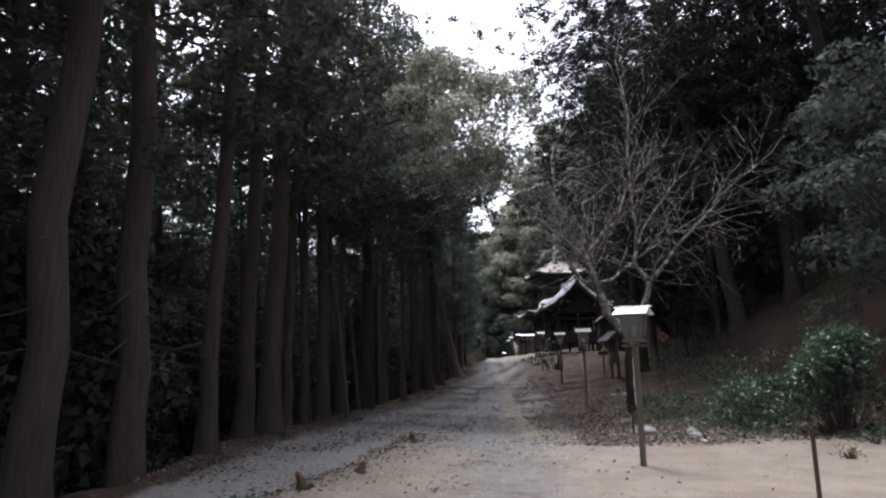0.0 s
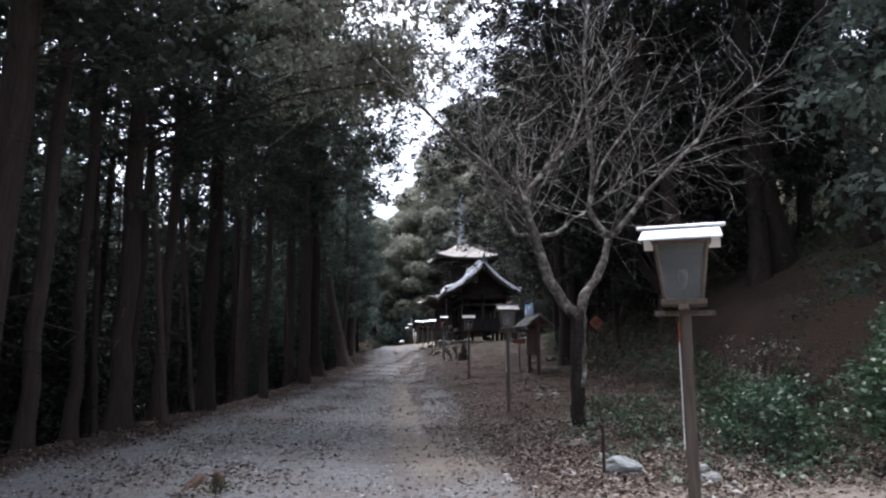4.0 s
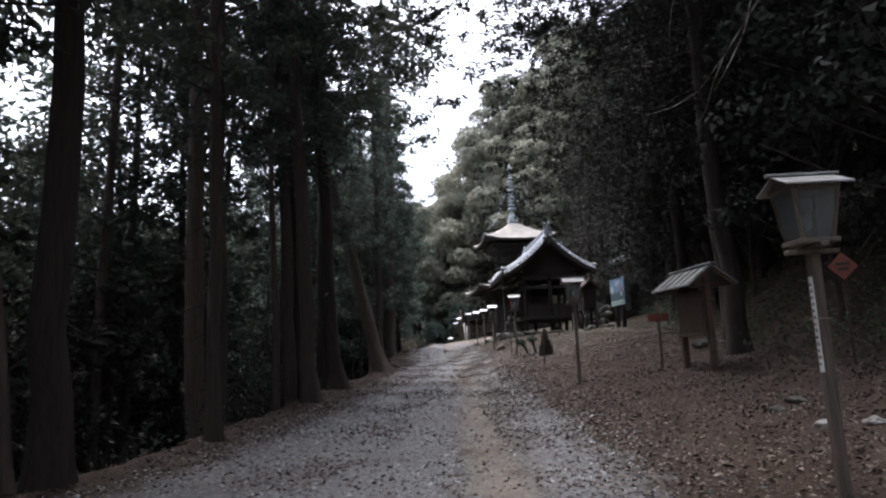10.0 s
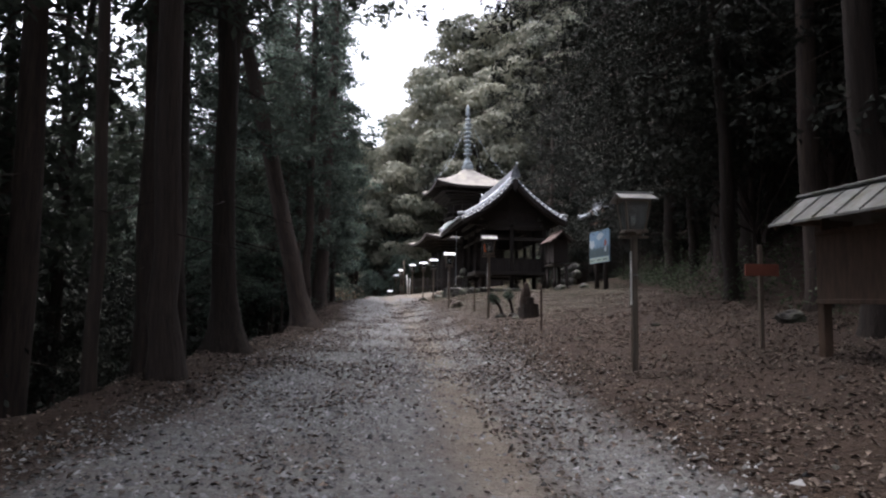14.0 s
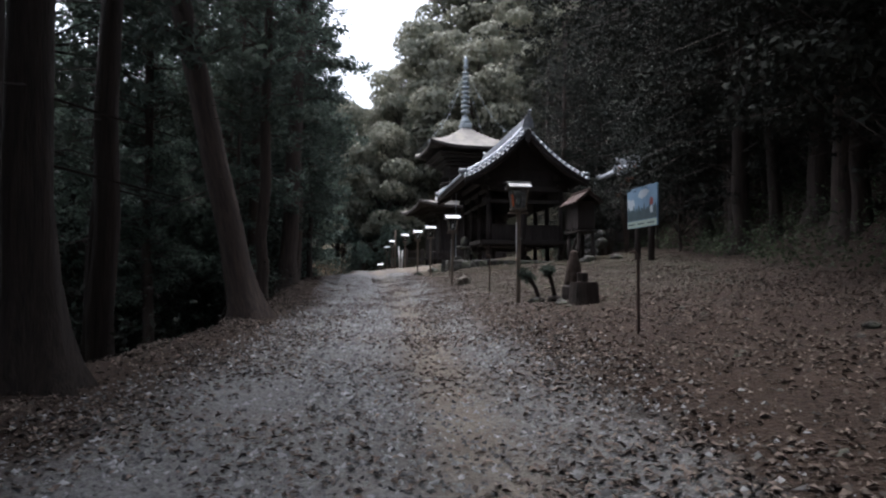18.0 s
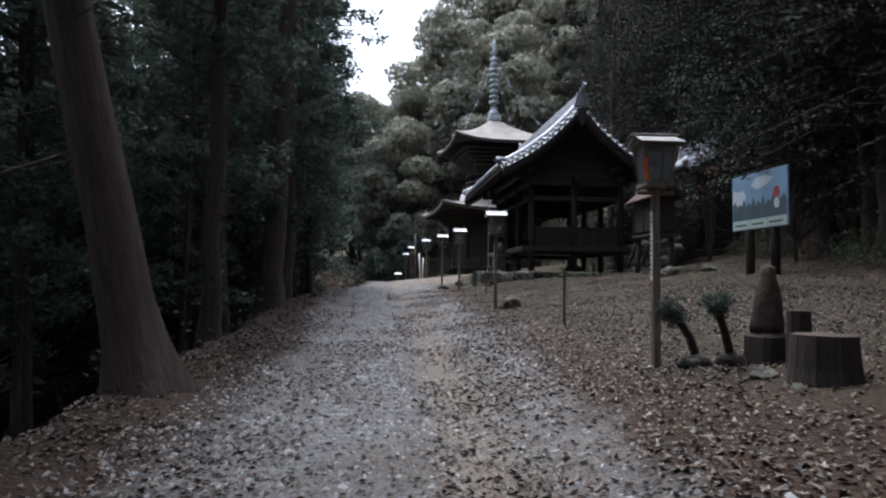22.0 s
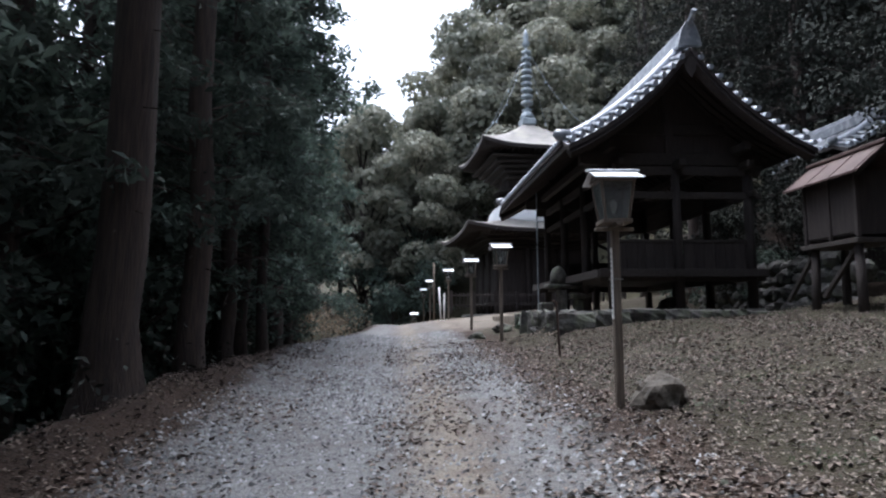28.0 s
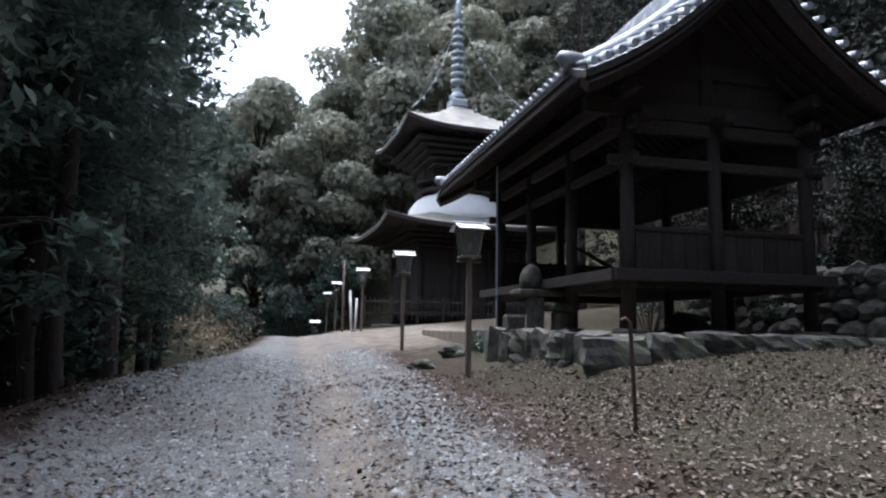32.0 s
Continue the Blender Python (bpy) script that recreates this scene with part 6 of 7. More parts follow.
# ---- rocks, stakes, stump and figure ----
def rock(seed, x, y, sx, sy, sz, label="weathered grey rock half sunk in the verge", z=None, name="rock", material=None, rz=0.0):
    rng = np.random.default_rng(seed)
    bm = bmesh.new()
    bmesh.ops.create_icosphere(bm, subdivisions=3, radius=1)
    off = rng.uniform(0, 50, 3)
    for v in bm.verts:
        p = Vector(v.co) * 1.3 + Vector(off)
        k = 1 + 0.38 * noise.noise(p) + 0.16 * noise.noise(p * 2.7)
        v.co = Vector((v.co.x * k * sx, v.co.y * k * sy, v.co.z * k * sz))
    me = bpy.data.meshes.new(name)
    bm.to_mesh(me)
    bm.free()
    me.materials.append(material or M_STONE)
    ob = new(name, me)
    ob.matrix_basis = pose(x, y, (on_ground(x, y) if z is None else z) + sz * 0.3, 0, 0, rz)
    return tagged(ob, label, "rock")


rock(1, 4.03, 50.02, 0.27, 0.24, 0.24, "angular pale brown rock beside a lantern post", material=M_BROWNROCK, rz=20)
rock(2, 3.62, 61.1, 0.24, 0.2, 0.13, "dark rock on the sandy verge")
rock(3, 4.55, 62.4, 0.3, 0.24, 0.17, "grey boulder at the foot of the stone wall")
rock(4, 3.42, 14.5, 0.26, 0.12, 0.14, "smooth pale grey wedge of stone among dead leaves", material=M_GREYSTONE, rz=-28)
rock(5, 4.27, 14.2, 0.11, 0.09, 0.1, "white stone standing among dead leaves", material=M_PALEROCK)
rock(6, 4.24, 13.85, 0.13, 0.09, 0.07, "white stone among dead leaves", material=M_PALEROCK)
rock(7, 3.42, 15.3, 0.07, 0.06, 0.06, "small white stone beside an iron stake", material=M_PALEROCK)
rock(8, 4.9, 24.5, 0.12, 0.1, 0.06, "small pale stone on the leafy bank")
rock(9, 4.5, 24.2, 0.1, 0.08, 0.05, "small pale stone on the leafy bank")
rock(10, 7.4, 33.0, 0.25, 0.2, 0.16, "pale rock at the foot of the slope")
rock(11, 5.6, 34.5, 0.09, 0.08, 0.05, "small grey stone on the leafy bank")
rock(12, 9.6, 53.2, 0.3, 0.25, 0.2, "rounded grey rock near the shrine hut")
rock(13, 10.8, 53.2, 0.24, 0.25, 0.18, "rounded grey rock near the shrine hut")
rock(14, 9.2, 61.5, 0.5, 0.4, 0.35, "dark boulder under the hall floor", z=1.7)


def stake(x, y, h, label="thin rusty iron stake standing in the verge", lean=0):
    o = thing("stake", (x, y, on_ground(x, y)), label, "stake", "iron stakes along the verge")
    part("shaft", Mb().tube([(0, 0, -0.25), (lean, 0, h)], [0.02, 0.02], 8), M_IRON, o)
    part("tip", Mb().tube([(lean, 0, h - 0.02), (lean - 0.05, 0, h + 0.03), (lean - 0.1, 0, h + 0.01)], [0.016, 0.016, 0.012], 6), M_IRON, o)


stake(3.69, 35.8, 0.95)
stake(3.95, 45.43, 0.95)
stake(4.3, 54.97, 0.95, lean=-0.05)
stake(2.87, 6.07, 0.88)
stake(3.15, 14.5, 0.6)


def stump(x, y, r, h, seed):
    rng = np.random.default_rng(seed)
    o = thing("tree_stump", (x, y, on_ground(x, y)), "short dark sawn tree stump on the bank", "stump")
    sides = 18
    jit = 1 + rng.normal(size=sides) * 0.06
    vs = [(r * s * j * math.cos(2 * math.pi * k / sides), r * s * j * math.sin(2 * math.pi * k / sides), z) for s, z in ((1.25, -0.15), (1.08, 0.1), (1.0, h)) for k, j in enumerate(jit)]
    fs = [(i * sides + k, i * sides + (k + 1) % sides, (i + 1) * sides + (k + 1) % sides, (i + 1) * sides + k) for i in range(2) for k in range(sides)]
    part("bark", Mb().add(vs, fs), M_BARK, o)
    part("cut_face", Mb().add([(r * j * 0.99 * math.cos(2 * math.pi * k / sides), r * j * 0.99 * math.sin(2 * math.pi * k / sides), h + 0.002) for k, j in enumerate(jit)], [tuple(range(sides))]), M_BARK, o, "dark sawn face")


stump(4.47, 39.72, 0.25, 0.38, 1)
stump(4.66, 40.32, 0.1, 0.52, 2)


def figure_stone():
    """A worn upright figure with a robe that widens to its foot."""
    x, y = 4.62, 40.75
    rng = np.random.default_rng(77)
    rings = [(0.165, 0.0), (0.165, 0.08), (0.15, 0.2), (0.138, 0.34), (0.125, 0.44), (0.1, 0.5), (0.085, 0.55), (0.08, 0.6), (0.065, 0.65), (0.03, 0.68)]
    sides = 14
    vs = [((r * math.cos(6.2832 * k / sides) * 1.05 + 0.03 * z) * (1 + rng.normal() * 0.05), r * math.sin(6.2832 * k / sides) * 0.8 * (1 + rng.normal() * 0.05), z) for r, z in rings for k in range(sides)]
    fs = [(i * sides + k, i * sides + (k + 1) % sides, (i + 1) * sides + (k + 1) % sides, (i + 1) * sides + k) for i in range(len(rings) - 1) for k in range(sides)]
    fs += [tuple(range(sides - 1, -1, -1)), tuple(range(len(vs) - sides, len(vs)))]
    g = on_ground(x, y)
    ob = new("wooden_figure", Mb().add(vs, fs).mesh("wooden_figure", M_OLDFIGURE, True))
    ob.matrix_basis = pose(x, y, g + 0.285, 0, 0, 10)
    tagged(ob, "small worn brown standing figure on a dark block", "statue")
    base = thing("stone_block", (x, y, g), "dark square wooden block under the worn figure", "block", rz=14)
    part("block", Mb().box(0, 0, 0.06, 0.36, 0.32, 0.45, 0.04), M_WOOD, base)


figure_stone()


def drooping_plant(x, y, hook, h, seed):
    """A bent dark trunk whose bushy top of stiff needle tufts hangs to one side, in a low planter."""
    rng = np.random.default_rng(seed)
    o = thing("tufted_plant", (x, y, on_ground(x, y)), "dark bent stem with hanging tufts of stiff green leaves", "plant")
    line = [(0.02, 0, -0.1), (0.0, 0, 0.15), (-0.04, 0.01, h * 0.55), (-0.1 - 0.25 * hook, 0.02, h * 0.86), (-0.1 - 0.6 * hook, 0, h), (-0.1 - hook, -0.02, h * 0.97)]
    part("stem", Mb().tube(line, [0.06, 0.045, 0.04, 0.038, 0.03, 0.015], 10), M_DARKBARK, o, "dark rough stem", True)
    part("root_lump", Mb().lathe([(0.13, -0.08), (0.16, 0.02), (0.13, 0.08), (0.05, 0.12)], 0.02, 0, 11), M_DARKBARK, o, "", True)
    a, b, c = (np.array(p) for p in line[3:])
    pts = []
    for k in range(7):
        t = k / 6
        q = (1 - t) ** 2 * a + 2 * t * (1 - t) * b + t * t * c + rng.normal(size=3) * 0.035
        pts.append(q + rng.normal(size=(80, 3)) * np.array([0.05, 0.05, 0.04]) + np.array([0, 0, 0.03]))
    pts = np.concatenate(pts)
    part("foliage", leaf_mesh("foliage", pts, rng.uniform(0.03, 0.07, len(pts)), M_CEDAR2, rng, 0.1, 0.08, 0.18), M_CEDAR2, o)


drooping_plant(3.98, 41.0, 0.2, 0.52, 1)
drooping_plant(4.27, 40.85, 0.03, 0.62, 2)
rock(31, 3.4, 16.4, 0.2, 0.11, 0.08, "pale split chunk of wood among dead leaves", name="wood_chunk", material=M_POST, rz=35)
rock(32, 4.4, 23.1, 0.1, 0.08, 0.06, "small pale stone on the leafy bank", material=M_PALEROCK)
rock(33, 4.75, 22.8, 0.11, 0.08, 0.06, "small pale stone on the leafy bank", material=M_PALEROCK)
rock(41, -2.56, 6.35, 0.13, 0.07, 0.08, "grey stone on the worn ridge of the track", rz=40)
rock(21, 3.95, 40.95, 0.17, 0.12, 0.09, "dark stone at the foot of a bent plant")
rock(22, 4.18, 40.1, 0.11, 0.1, 0.07, "pale broken stone beside the stump")


# ---- shrubs and undergrowth ----
def shrub(seed, x, y, r, h, n, leaf, material, label, name="shrub", z=None, low=0.25):
    rng = np.random.default_rng(seed)
    gz = on_ground(x, y) if z is None else z
    o = thing(name, (x, y, gz), label, "shrub")
    st = Mb()
    pts = []
    for k in range(max(8, n // 110)):
        a, rr, hh = rng.uniform(0, 6.28), r * math.sqrt(rng.uniform(0, 1)), h * rng.uniform(low, 1)
        rr *= math.sqrt(max(0.1, 1 - (hh / h - 0.35) ** 2))
        c = np.array([math.cos(a) * rr, math.sin(a) * rr, hh])
        st.tube([(c[0] * 0.15, c[1] * 0.15, -0.1), (c[0] * 0.6, c[1] * 0.6, hh * 0.55), tuple(c)], [0.018, 0.012, 0.004], 4, caps=False)
        m = max(6, n // max(8, n // 110))
        pts.append(c + rng.normal(size=(m, 3)) * np.array([0.17, 0.17, 0.12]) * (0.55 + r * 0.3))
    pts = np.concatenate(pts)
    pts[:, 2] = np.maximum(pts[:, 2], 0.03)
    part("stem", st, M_IRON, o)
    part("foliage", leaf_mesh("foliage", pts, rng.uniform(0.6, 1.2, len(pts)) * leaf, material, rng, 0.35, 0.15, 0.5), material, o)
    return o


shrub(1, 7.1, 13.7, 0.85, 2.0, 7000, 0.055, M_CAMELLIA, "dense glossy dark green camellia bush")
shrub(2, 6.3, 15.6, 0.75, 0.9, 1500, 0.05, M_CAMELLIA, "open glossy green shrub on the bank")
shrub(3, 5.6, 14.4, 0.4, 0.35, 260, 0.04, M_CAMELLIA, "small green seedling among dead leaves")
shrub(20, 5.55, 14.9, 0.7, 0.75, 1300, 0.045, M_CAMELLIA, "low spreading green shrub beside the camellia")
shrub(21, -2.48, 6.84, 0.16, 0.14, 150, 0.03, M_CAMELLIA, "small green weed on the worn ridge of the track", "weed")
shrub(22, -1.52, 13.75, 0.14, 0.12, 100, 0.026, M_FERN, "small dark weed on the worn ridge of the track", "weed")
shrub(23, 8.7, 14.2, 0.6, 0.8, 420, 0.06, M_DRY, "withered tan bush at the edge of the clearing")
shrub(18, 6.5, 17.0, 0.7, 1.5, 110, 0.05, M_DRYLEAF, "sparse dry sapling with withered grey leaves", "sapling")
shrub(19, 7.6, 18.2, 0.6, 1.2, 120, 0.05, M_DRYLEAF, "sparse dry sapling with withered grey leaves", "sapling")
shrub(4, 6.9, 12.3, 0.25, 0.3, 200, 0.03, M_CAMELLIA, "small clipped green tuft")
shrub(5, 5.7, 10.9, 0.12, 0.2, 120, 0.025, M_FERN, "small clipped green tuft")
shrub(6, 5.0, 16.6, 0.8, 0.3, 420, 0.05, M_FERN, "low ferny undergrowth on the bank")
shrub(7, 7.0, 17.5, 1.1, 0.8, 900, 0.055, M_FERN, "low ferny undergrowth on the bank")
shrub(8, 5.2, 19.0, 0.9, 0.3, 420, 0.05, M_FERN, "low ferny undergrowth on the bank")
shrub(9, 7.4, 21.0, 1.2, 0.9, 1200, 0.055, M_FERN, "low ferny undergrowth on the bank")
shrub(10, 5.2, 62.2, 0.35, 0.4, 350, 0.035, M_CAMELLIA, "small dark shrub against the stone wall", z=1.1)
shrub(11, 12.75, 56.7, 0.6, 4.0, 170, 0.06, M_RED, "sparse shrub with dull red autumn leaves", low=0.62)
shrub(12, 13.1, 60.1, 1.1, 3.9, 6000, 0.06, M_SHADELEAF, "dark green bush on the terrace behind the hall")
shrub(13, 12.9, 62.6, 1.0, 1.8, 2400, 0.07, M_CEDAR2, "dark green bush on the terrace behind the hall")
shrub(14, 13.0, 65.6, 1.2, 2.2, 2800, 0.07, M_CEDAR2, "dark green bush on the terrace behind the hall")
shrub(16, 13.5, 62.0, 1.0, 4.4, 6000, 0.06, M_SHADELEAF, "tall dark green bush on the terrace behind the hall")
shrub(17, 12.7, 64.2, 0.9, 3.6, 5000, 0.058, M_SHADELEAF, "tall dark green bush on the terrace behind the hall")
shrub(15, 12.6, 68.6, 1.2, 2.6, 2600, 0.08, M_CEDAR2, "dark green bush on the terrace behind the hall")
def root_stub(x, y, h, bend, seed):
    """A broken root sticking out of the packed road edge."""
    rng = np.random.default_rng(seed)
    o = thing("root_stub", (x, y, on_ground(x, y)), "small broken brown root sticking out of the road", "root", rz=rng.uniform(0, 360))
    part("root", Mb().tube([(0, 0, -0.08), (0.01, 0.01, 0.03), (bend * 0.5, 0.02, h * 0.65), (bend, 0.0, h)], [0.085, 0.07, 0.055, 0.03], 9), M_BROWNBOARD, o, "", True)
    part("side_root", Mb().tube([(0, 0, 0.0), (-bend * 0.8, 0.05, 0.035), (-bend * 1.8, 0.06, -0.04)], [0.05, 0.04, 0.025], 7), M_BROWNBOARD, o, "", True)


for k, (x, y, h, bend) in enumerate([(-2.25, 8.0, 0.2, 0.14), (-1.85, 9.6, 0.17, 0.08), (-1.62, 14.2, 0.16, 0.14), (-1.85, 14.05, 0.12, -0.12)]):
    root_stub(x, y, h, bend, 40 + k)


def undergrowth():
    rng = np.random.default_rng(8)
    # both left strips use the leaf tone that has shade in it
    for nm, n, x0, x1, y0, y1, material, lbl in (("forest_undergrowth", 24000, -16, -2, -2, 74, M_SHADELEAF, "dark low undergrowth between the cedar trunks"), ("bank_undergrowth", 44000, 6.5, 16, 12, 62, M_FERN, "dark green ferns and saplings on the slope"), ("edge_undergrowth", 14000, -6.5, 0, 16, 74, M_SHADELEAF, "low ferns and weeds along the road edge")):
        c = np.column_stack([rng.uniform(x0, x1, n // 40), rng.uniform(y0, y1, n // 40)])
        p = np.repeat(c, 40, axis=0) + rng.normal(size=(len(c) * 40, 2)) * 0.35
        if x1 == 0:
            e = np.interp(p[:, 1], EDGE_Y, EDGE_X)
            keep = (p[:, 0] < e - 0.05) & (p[:, 0] > e - 1.4)
        elif x1 < 0:
            keep = p[:, 0] < np.interp(p[:, 1], EDGE_Y, EDGE_X) - 0.9
        else:
            keep = (p[:, 0] > np.interp(p[:, 1], HILL_Y, HILL_X) - 0.3) & ~((p[:, 1] > 56.5) & (p[:, 0] < 12)) & ((p[:, 1] > 25) | (np.sin(1.1 * p[:, 0]) * np.sin(0.9 * p[:, 1]) > 0.35))
        p = p[keep]
        z = ground_z(p[:, 0], p[:, 1]) + rng.gamma(2.0, 0.22, len(p))
        me = leaf_mesh(nm, np.column_stack([p, z]), rng.uniform(0.03, 0.075, len(p)), material, rng, 0.4, 0.15, 0.45)
        tagged(new(nm, me), lbl, "undergrowth", kind="stuff")
    # ivy and seedlings creeping over the bank at the bend
    c = np.column_stack([rng.uniform(3.3, 8.5, 150), rng.uniform(13.6, 20.5, 150)])
    c = c[(c[:, 0] > 2.9 + 0.35 * np.abs(c[:, 1] - 16)) & (np.sin(2.3 * c[:, 0]) * np.sin(1.9 * c[:, 1]) > -0.55)]
    p = np.repeat(c, 34, axis=0) + rng.normal(size=(len(c) * 34, 2)) * 0.2
    z = ground_z(p[:, 0], p[:, 1]) + rng.gamma(2.0, 0.035, len(p)) + 0.015
    me = leaf_mesh("ivy", np.column_stack([p, z]), rng.uniform(0.018, 0.05, len(p)), M_CAMELLIA, rng, 0.55, 0.15, 0.6)
    tagged(new("ivy", me), "dark green ivy creeping between dead leaves on the bank", "ground cover", kind="stuff")
    # thin grass in patches on the verge
    c = np.column_stack([rng.uniform(3.6, 10, 60), rng.uniform(42, 57, 60)])
    p = np.repeat(c, 60, axis=0) + rng.normal(size=(len(c) * 60, 2)) * 0.16
    z = ground_z(p[:, 0], p[:, 1]) + rng.uniform(0.005, 0.035, len(p))
    me = leaf_mesh("short_grass", np.column_stack([p, z]), rng.uniform(0.015, 0.035, len(p)), M_FERN, rng, 0.1, 0.05, 0.16)
    tagged(new("short_grass", me), "small patches of short green grass and moss", "grass", kind="stuff")
    n = 9000
    c = np.column_stack([rng.uniform(-8, -0.6, 90), rng.uniform(78, 92, 90)])
    p = np.repeat(c, 100, axis=0) + rng.normal(size=(n, 2)) * 0.5
    z = ground_z(p[:, 0], p[:, 1]) + rng.gamma(2.0, 0.35, n)
    me = leaf_mesh("dry_brush", np.column_stack([p, z]), rng.uniform(0.06, 0.16, n), M_DRY, rng, 0.2, 0.1, 0.2)
    tagged(new("dry_brush", me), "pale dry brush on the bank beyond the crest", "brush", kind="stuff")


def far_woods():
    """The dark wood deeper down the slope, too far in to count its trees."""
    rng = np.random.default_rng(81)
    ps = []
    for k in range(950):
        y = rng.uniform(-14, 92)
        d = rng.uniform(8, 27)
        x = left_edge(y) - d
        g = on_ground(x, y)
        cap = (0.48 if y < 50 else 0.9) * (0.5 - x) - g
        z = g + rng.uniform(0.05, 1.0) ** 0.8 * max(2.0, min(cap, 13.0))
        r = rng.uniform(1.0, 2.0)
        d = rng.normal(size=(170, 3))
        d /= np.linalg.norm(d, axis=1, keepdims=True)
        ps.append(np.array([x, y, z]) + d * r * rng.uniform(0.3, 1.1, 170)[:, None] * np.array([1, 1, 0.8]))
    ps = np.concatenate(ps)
    # darkness of the deeper wood comes from the shade-toned leaves
    me = leaf_mesh("far_woods", ps, rng.uniform(0.13, 0.3, len(ps)), M_SHADELEAF, rng, 0.25, 0.2, 0.5, True)
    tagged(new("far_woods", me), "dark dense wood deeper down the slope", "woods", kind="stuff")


undergrowth()
far_woods()


# ---- fence and stone wall ----
def fence():
    o = thing("picket_fence", (8.5, 77.0, on_ground(8.5, 77)), "low dark wooden picket fence in front of the pagoda", "fence")
    for k in range(9):
        x = -4.2 + 1.15 * k
        part("fence_post", Mb().box(x, 0, 0.45, 0.11, 0.11, 1.2, 0.012), M_WOOD, o)
    for z in (0.28, 0.8):
        part("rail", Mb().beam((-4.3, -0.02, z), (5.1, -0.02, z), 0.05, 0.08), M_WOODY, o)
    me = Mb().box(0, -0.06, 0.5, 0.05, 0.03, 0.95, 0.004).mesh("picket", M_WOOD)
    for k in range(46):
        part("picket", me, M_WOOD, o).location = (-4.15 + 0.2 * k, 0, 0)


fence()


def leaning_pole(x, y, h, m, label, dx=0.0):
    o = thing("pole", (x, y, on_ground(x, y)), label, "pole")
    part("shaft", Mb().tube([(0, 0, -0.2), (dx, 0, h)], [0.05, 0.045], 8), m, o, "", True)


leaning_pole(3.35, 76.0, 2.9, M_POST, "pale wooden pole standing at the crest")
leaning_pole(3.65, 75.2, 1.6, M_WHITE, "white stake leaning at the crest", -0.1)
leaning_pole(3.75, 75.0, 1.3, M_WHITE, "white stake leaning at the crest", 0.05)


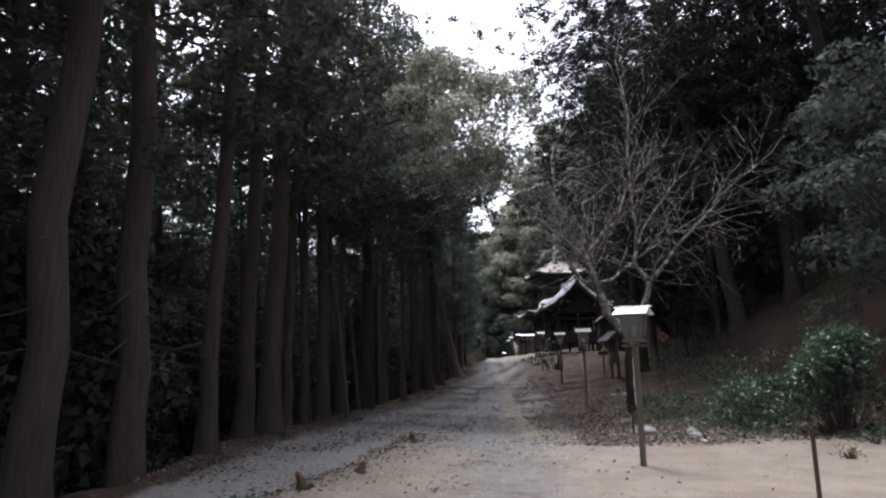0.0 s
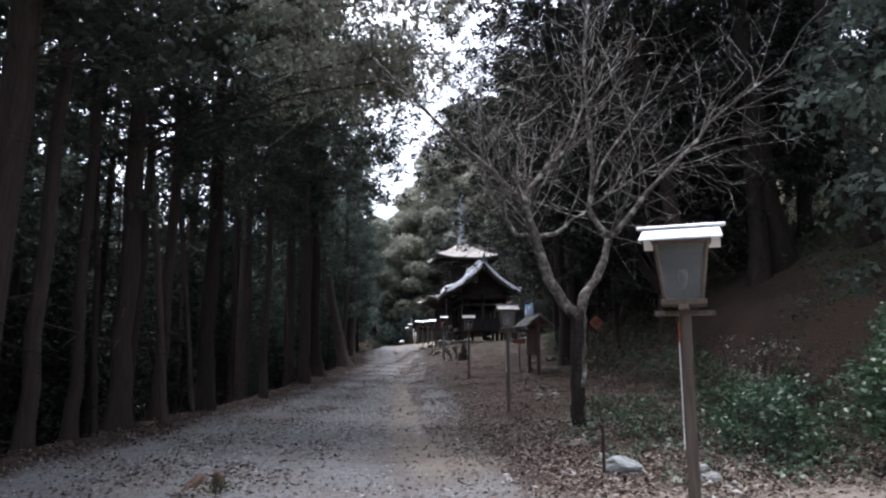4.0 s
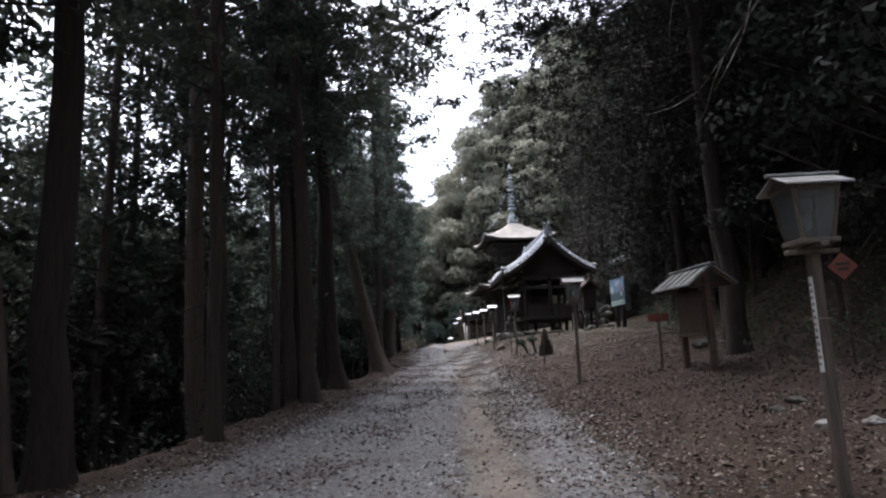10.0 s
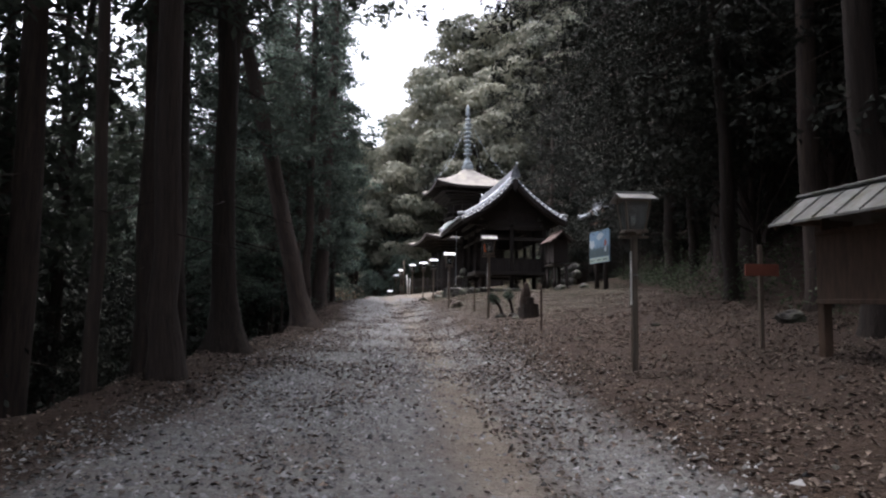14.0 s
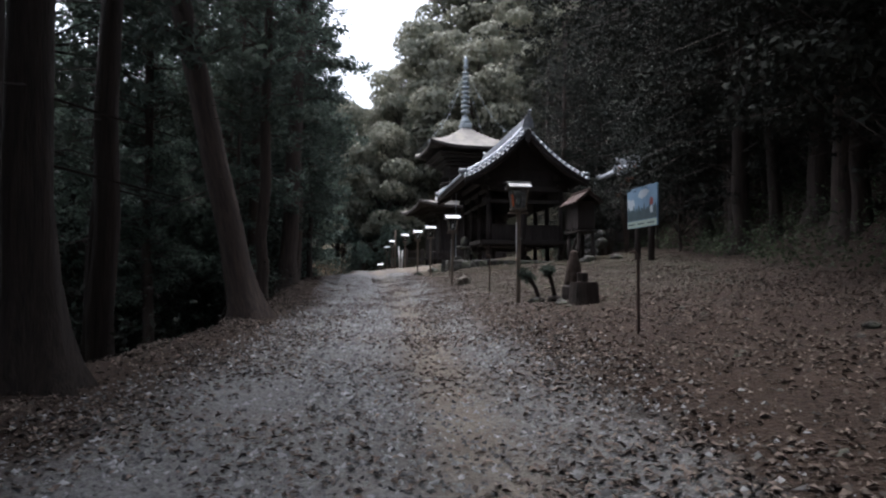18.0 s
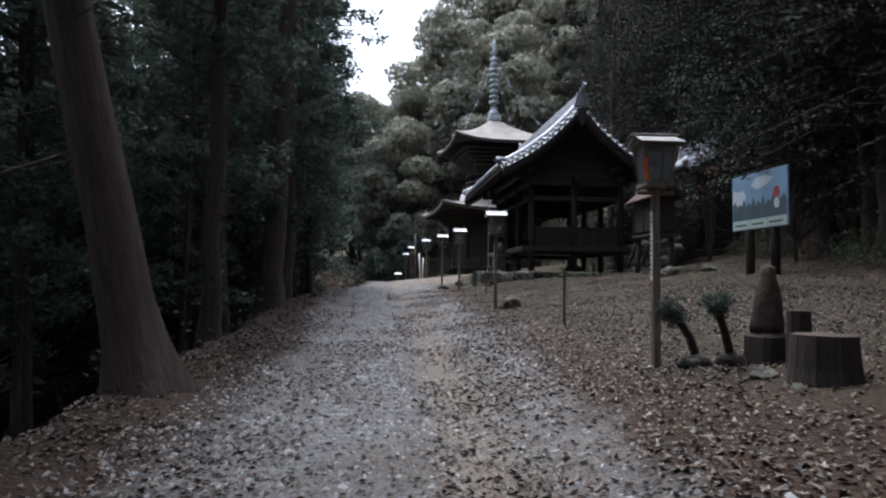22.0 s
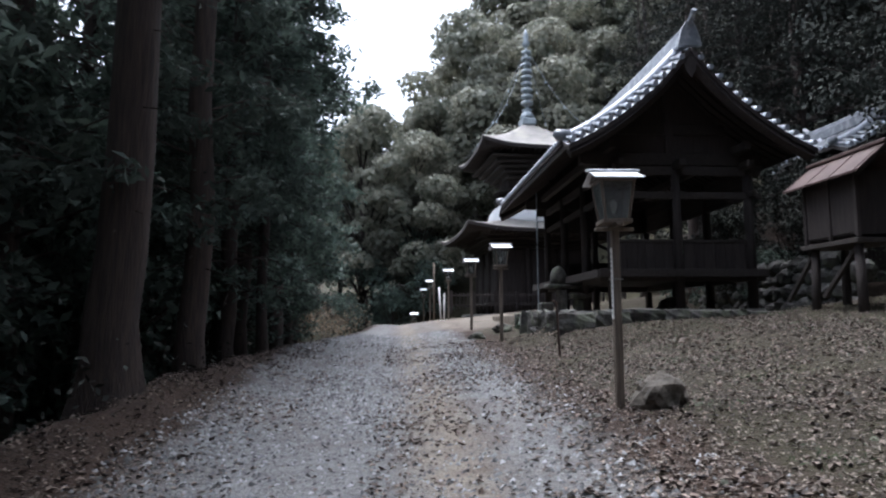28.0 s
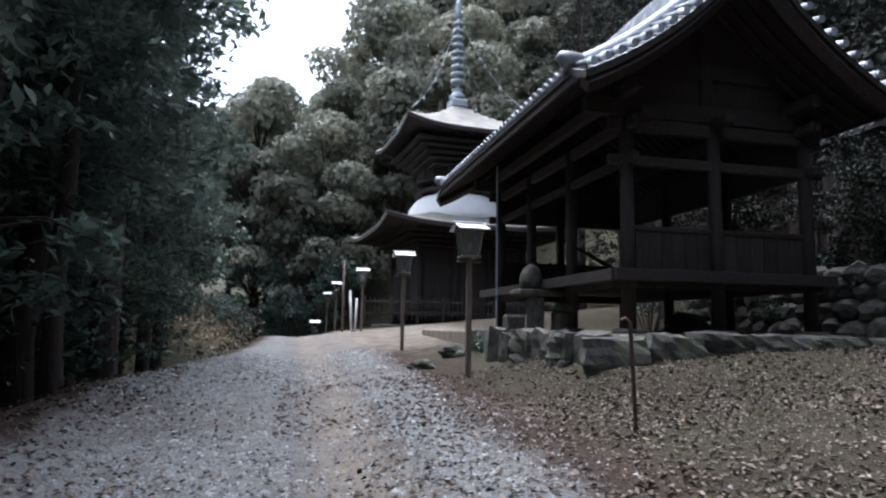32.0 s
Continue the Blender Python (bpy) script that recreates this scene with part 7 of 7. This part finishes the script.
def stone_wall():
    rng = np.random.default_rng(9)
    o = thing("wall_platform", (0, 0, 0), "dry stone retaining wall of rough grey blocks", "stone wall", kind="structure")
    spans = []
    y = 63.6
    while y > 57.3:
        w = rng.uniform(0.34, 0.72)
        spans.append((5.08 + 0.25 * (y > 61.5) + rng.normal() * 0.05, y - w / 2, w, True))
        y -= w * 0.99
    x = 4.85
    while x < 11.6:
        w = rng.uniform(0.34, 0.8)
        spans.append((x + w / 2, 57.1 + 0.25 * max(0, (x - 8) / 3.5) + rng.normal() * 0.06, w, False))
        x += w * 0.99
    for x, y, w, along in spans:
        g = on_ground(x - 0.35 * along, y - 0.4 * (not along))
        top = 1.75 + rng.uniform(-0.05, 0.035)
        h = max(0.22, top - g + 0.15)
        courses = 2 if h > 0.6 and rng.random() < 0.3 else 1
        for c in range(courses):
            hc = h / courses
            bm = bmesh.new()
            bmesh.ops.create_cube(bm, size=1)
            bmesh.ops.subdivide_edges(bm, edges=bm.edges[:], cuts=4, use_grid_fill=True)
            d = rng.uniform(0.4, 0.62)
            off = Vector(rng.uniform(0, 60, 3))
            for v in bm.verts:
                q = v.co.lerp(v.co.normalized() * 0.62, 0.22)
                q = q * (1 + 0.2 * noise.noise(v.co * 1.9 + off) + 0.1 * noise.noise(v.co * 5.5 + off))
                v.co = Vector((q.x * (d if along else w), q.y * (w if along else d), q.z * hc * 1.05))
            me = bpy.data.meshes.new("stone")
            bm.to_mesh(me)
            bm.free()
            me.materials.append(M_STONE)
            s = part("stone", me, M_STONE, o)
            s.location = (x, y, top - hc * (courses - c) + hc / 2)
            s.rotation_euler = (rng.normal() * 0.06, rng.normal() * 0.06, rng.normal() * 0.16)
    part("fill", Mb().box(9.3, 63.5, 1.2, 8.0, 12.0, 1.1, 0.05), M_SOILEDGE, o, "packed earth terrace")
    # rear retaining wall
    r = thing("wall_rear", (0, 0, 0), "rough dry stone wall behind the hall", "stone wall", kind="structure")
    for row in range(4):
        for k in range(16):
            x = 11.6 + 0.34 * k * (0.15 if k > 100 else 1) * 0.25
            y = 57.5 + 0.62 * k + 0.3 * (row % 2)
            bm = bmesh.new()
            bmesh.ops.create_icosphere(bm, subdivisions=2, radius=0.5)
            off = Vector(rng.uniform(0, 60, 3))
            for v in bm.verts:
                q = v.co * (1 + 0.3 * noise.noise(v.co * 3 + off))
                v.co = Vector((q.x * 0.55, q.y * 0.72, q.z * 0.5))
            me = bpy.data.meshes.new("stone")
            bm.to_mesh(me)
            bm.free()
            me.materials.append(M_STONE)
            s = part("stone", me, M_STONE, r)
            s.location = (x + 0.12 * row + rng.normal() * 0.04, y, 1.85 + 0.38 * row + rng.normal() * 0.03)


stone_wall()


def stone_steps():
    o = thing("stone_steps", (6.4, 62.6, 1.75), "stacked grey stone blocks, slabs and a round stone beside the hall", "stone steps")
    part("block", Mb().box(-0.5, 0.1, 0.15, 0.38, 0.45, 0.38, 0.05), M_STONE, o)
    part("block", Mb().box(-0.05, 0, 0.36, 0.28, 0.4, 0.78, 0.06), M_STONE, o)
    part("slab", Mb().box(0.0, 0, 0.81, 1.08, 0.6, 0.13, 0.04), M_STONE, o)
    part("round_stone", Mb().lathe([(0.18, 0.86), (0.25, 0.98), (0.25, 1.14), (0.17, 1.32), (0.04, 1.42)], -0.15, 0, 14), M_STONE, o, "", True)
    part("block", Mb().box(0.4, -0.35, 0.2, 0.38, 0.4, 0.46, 0.05), M_STONE, o)
    part("slab", Mb().box(0.38, -0.35, 0.5, 0.58, 0.55, 0.15, 0.035), M_STONE, o)


stone_steps()
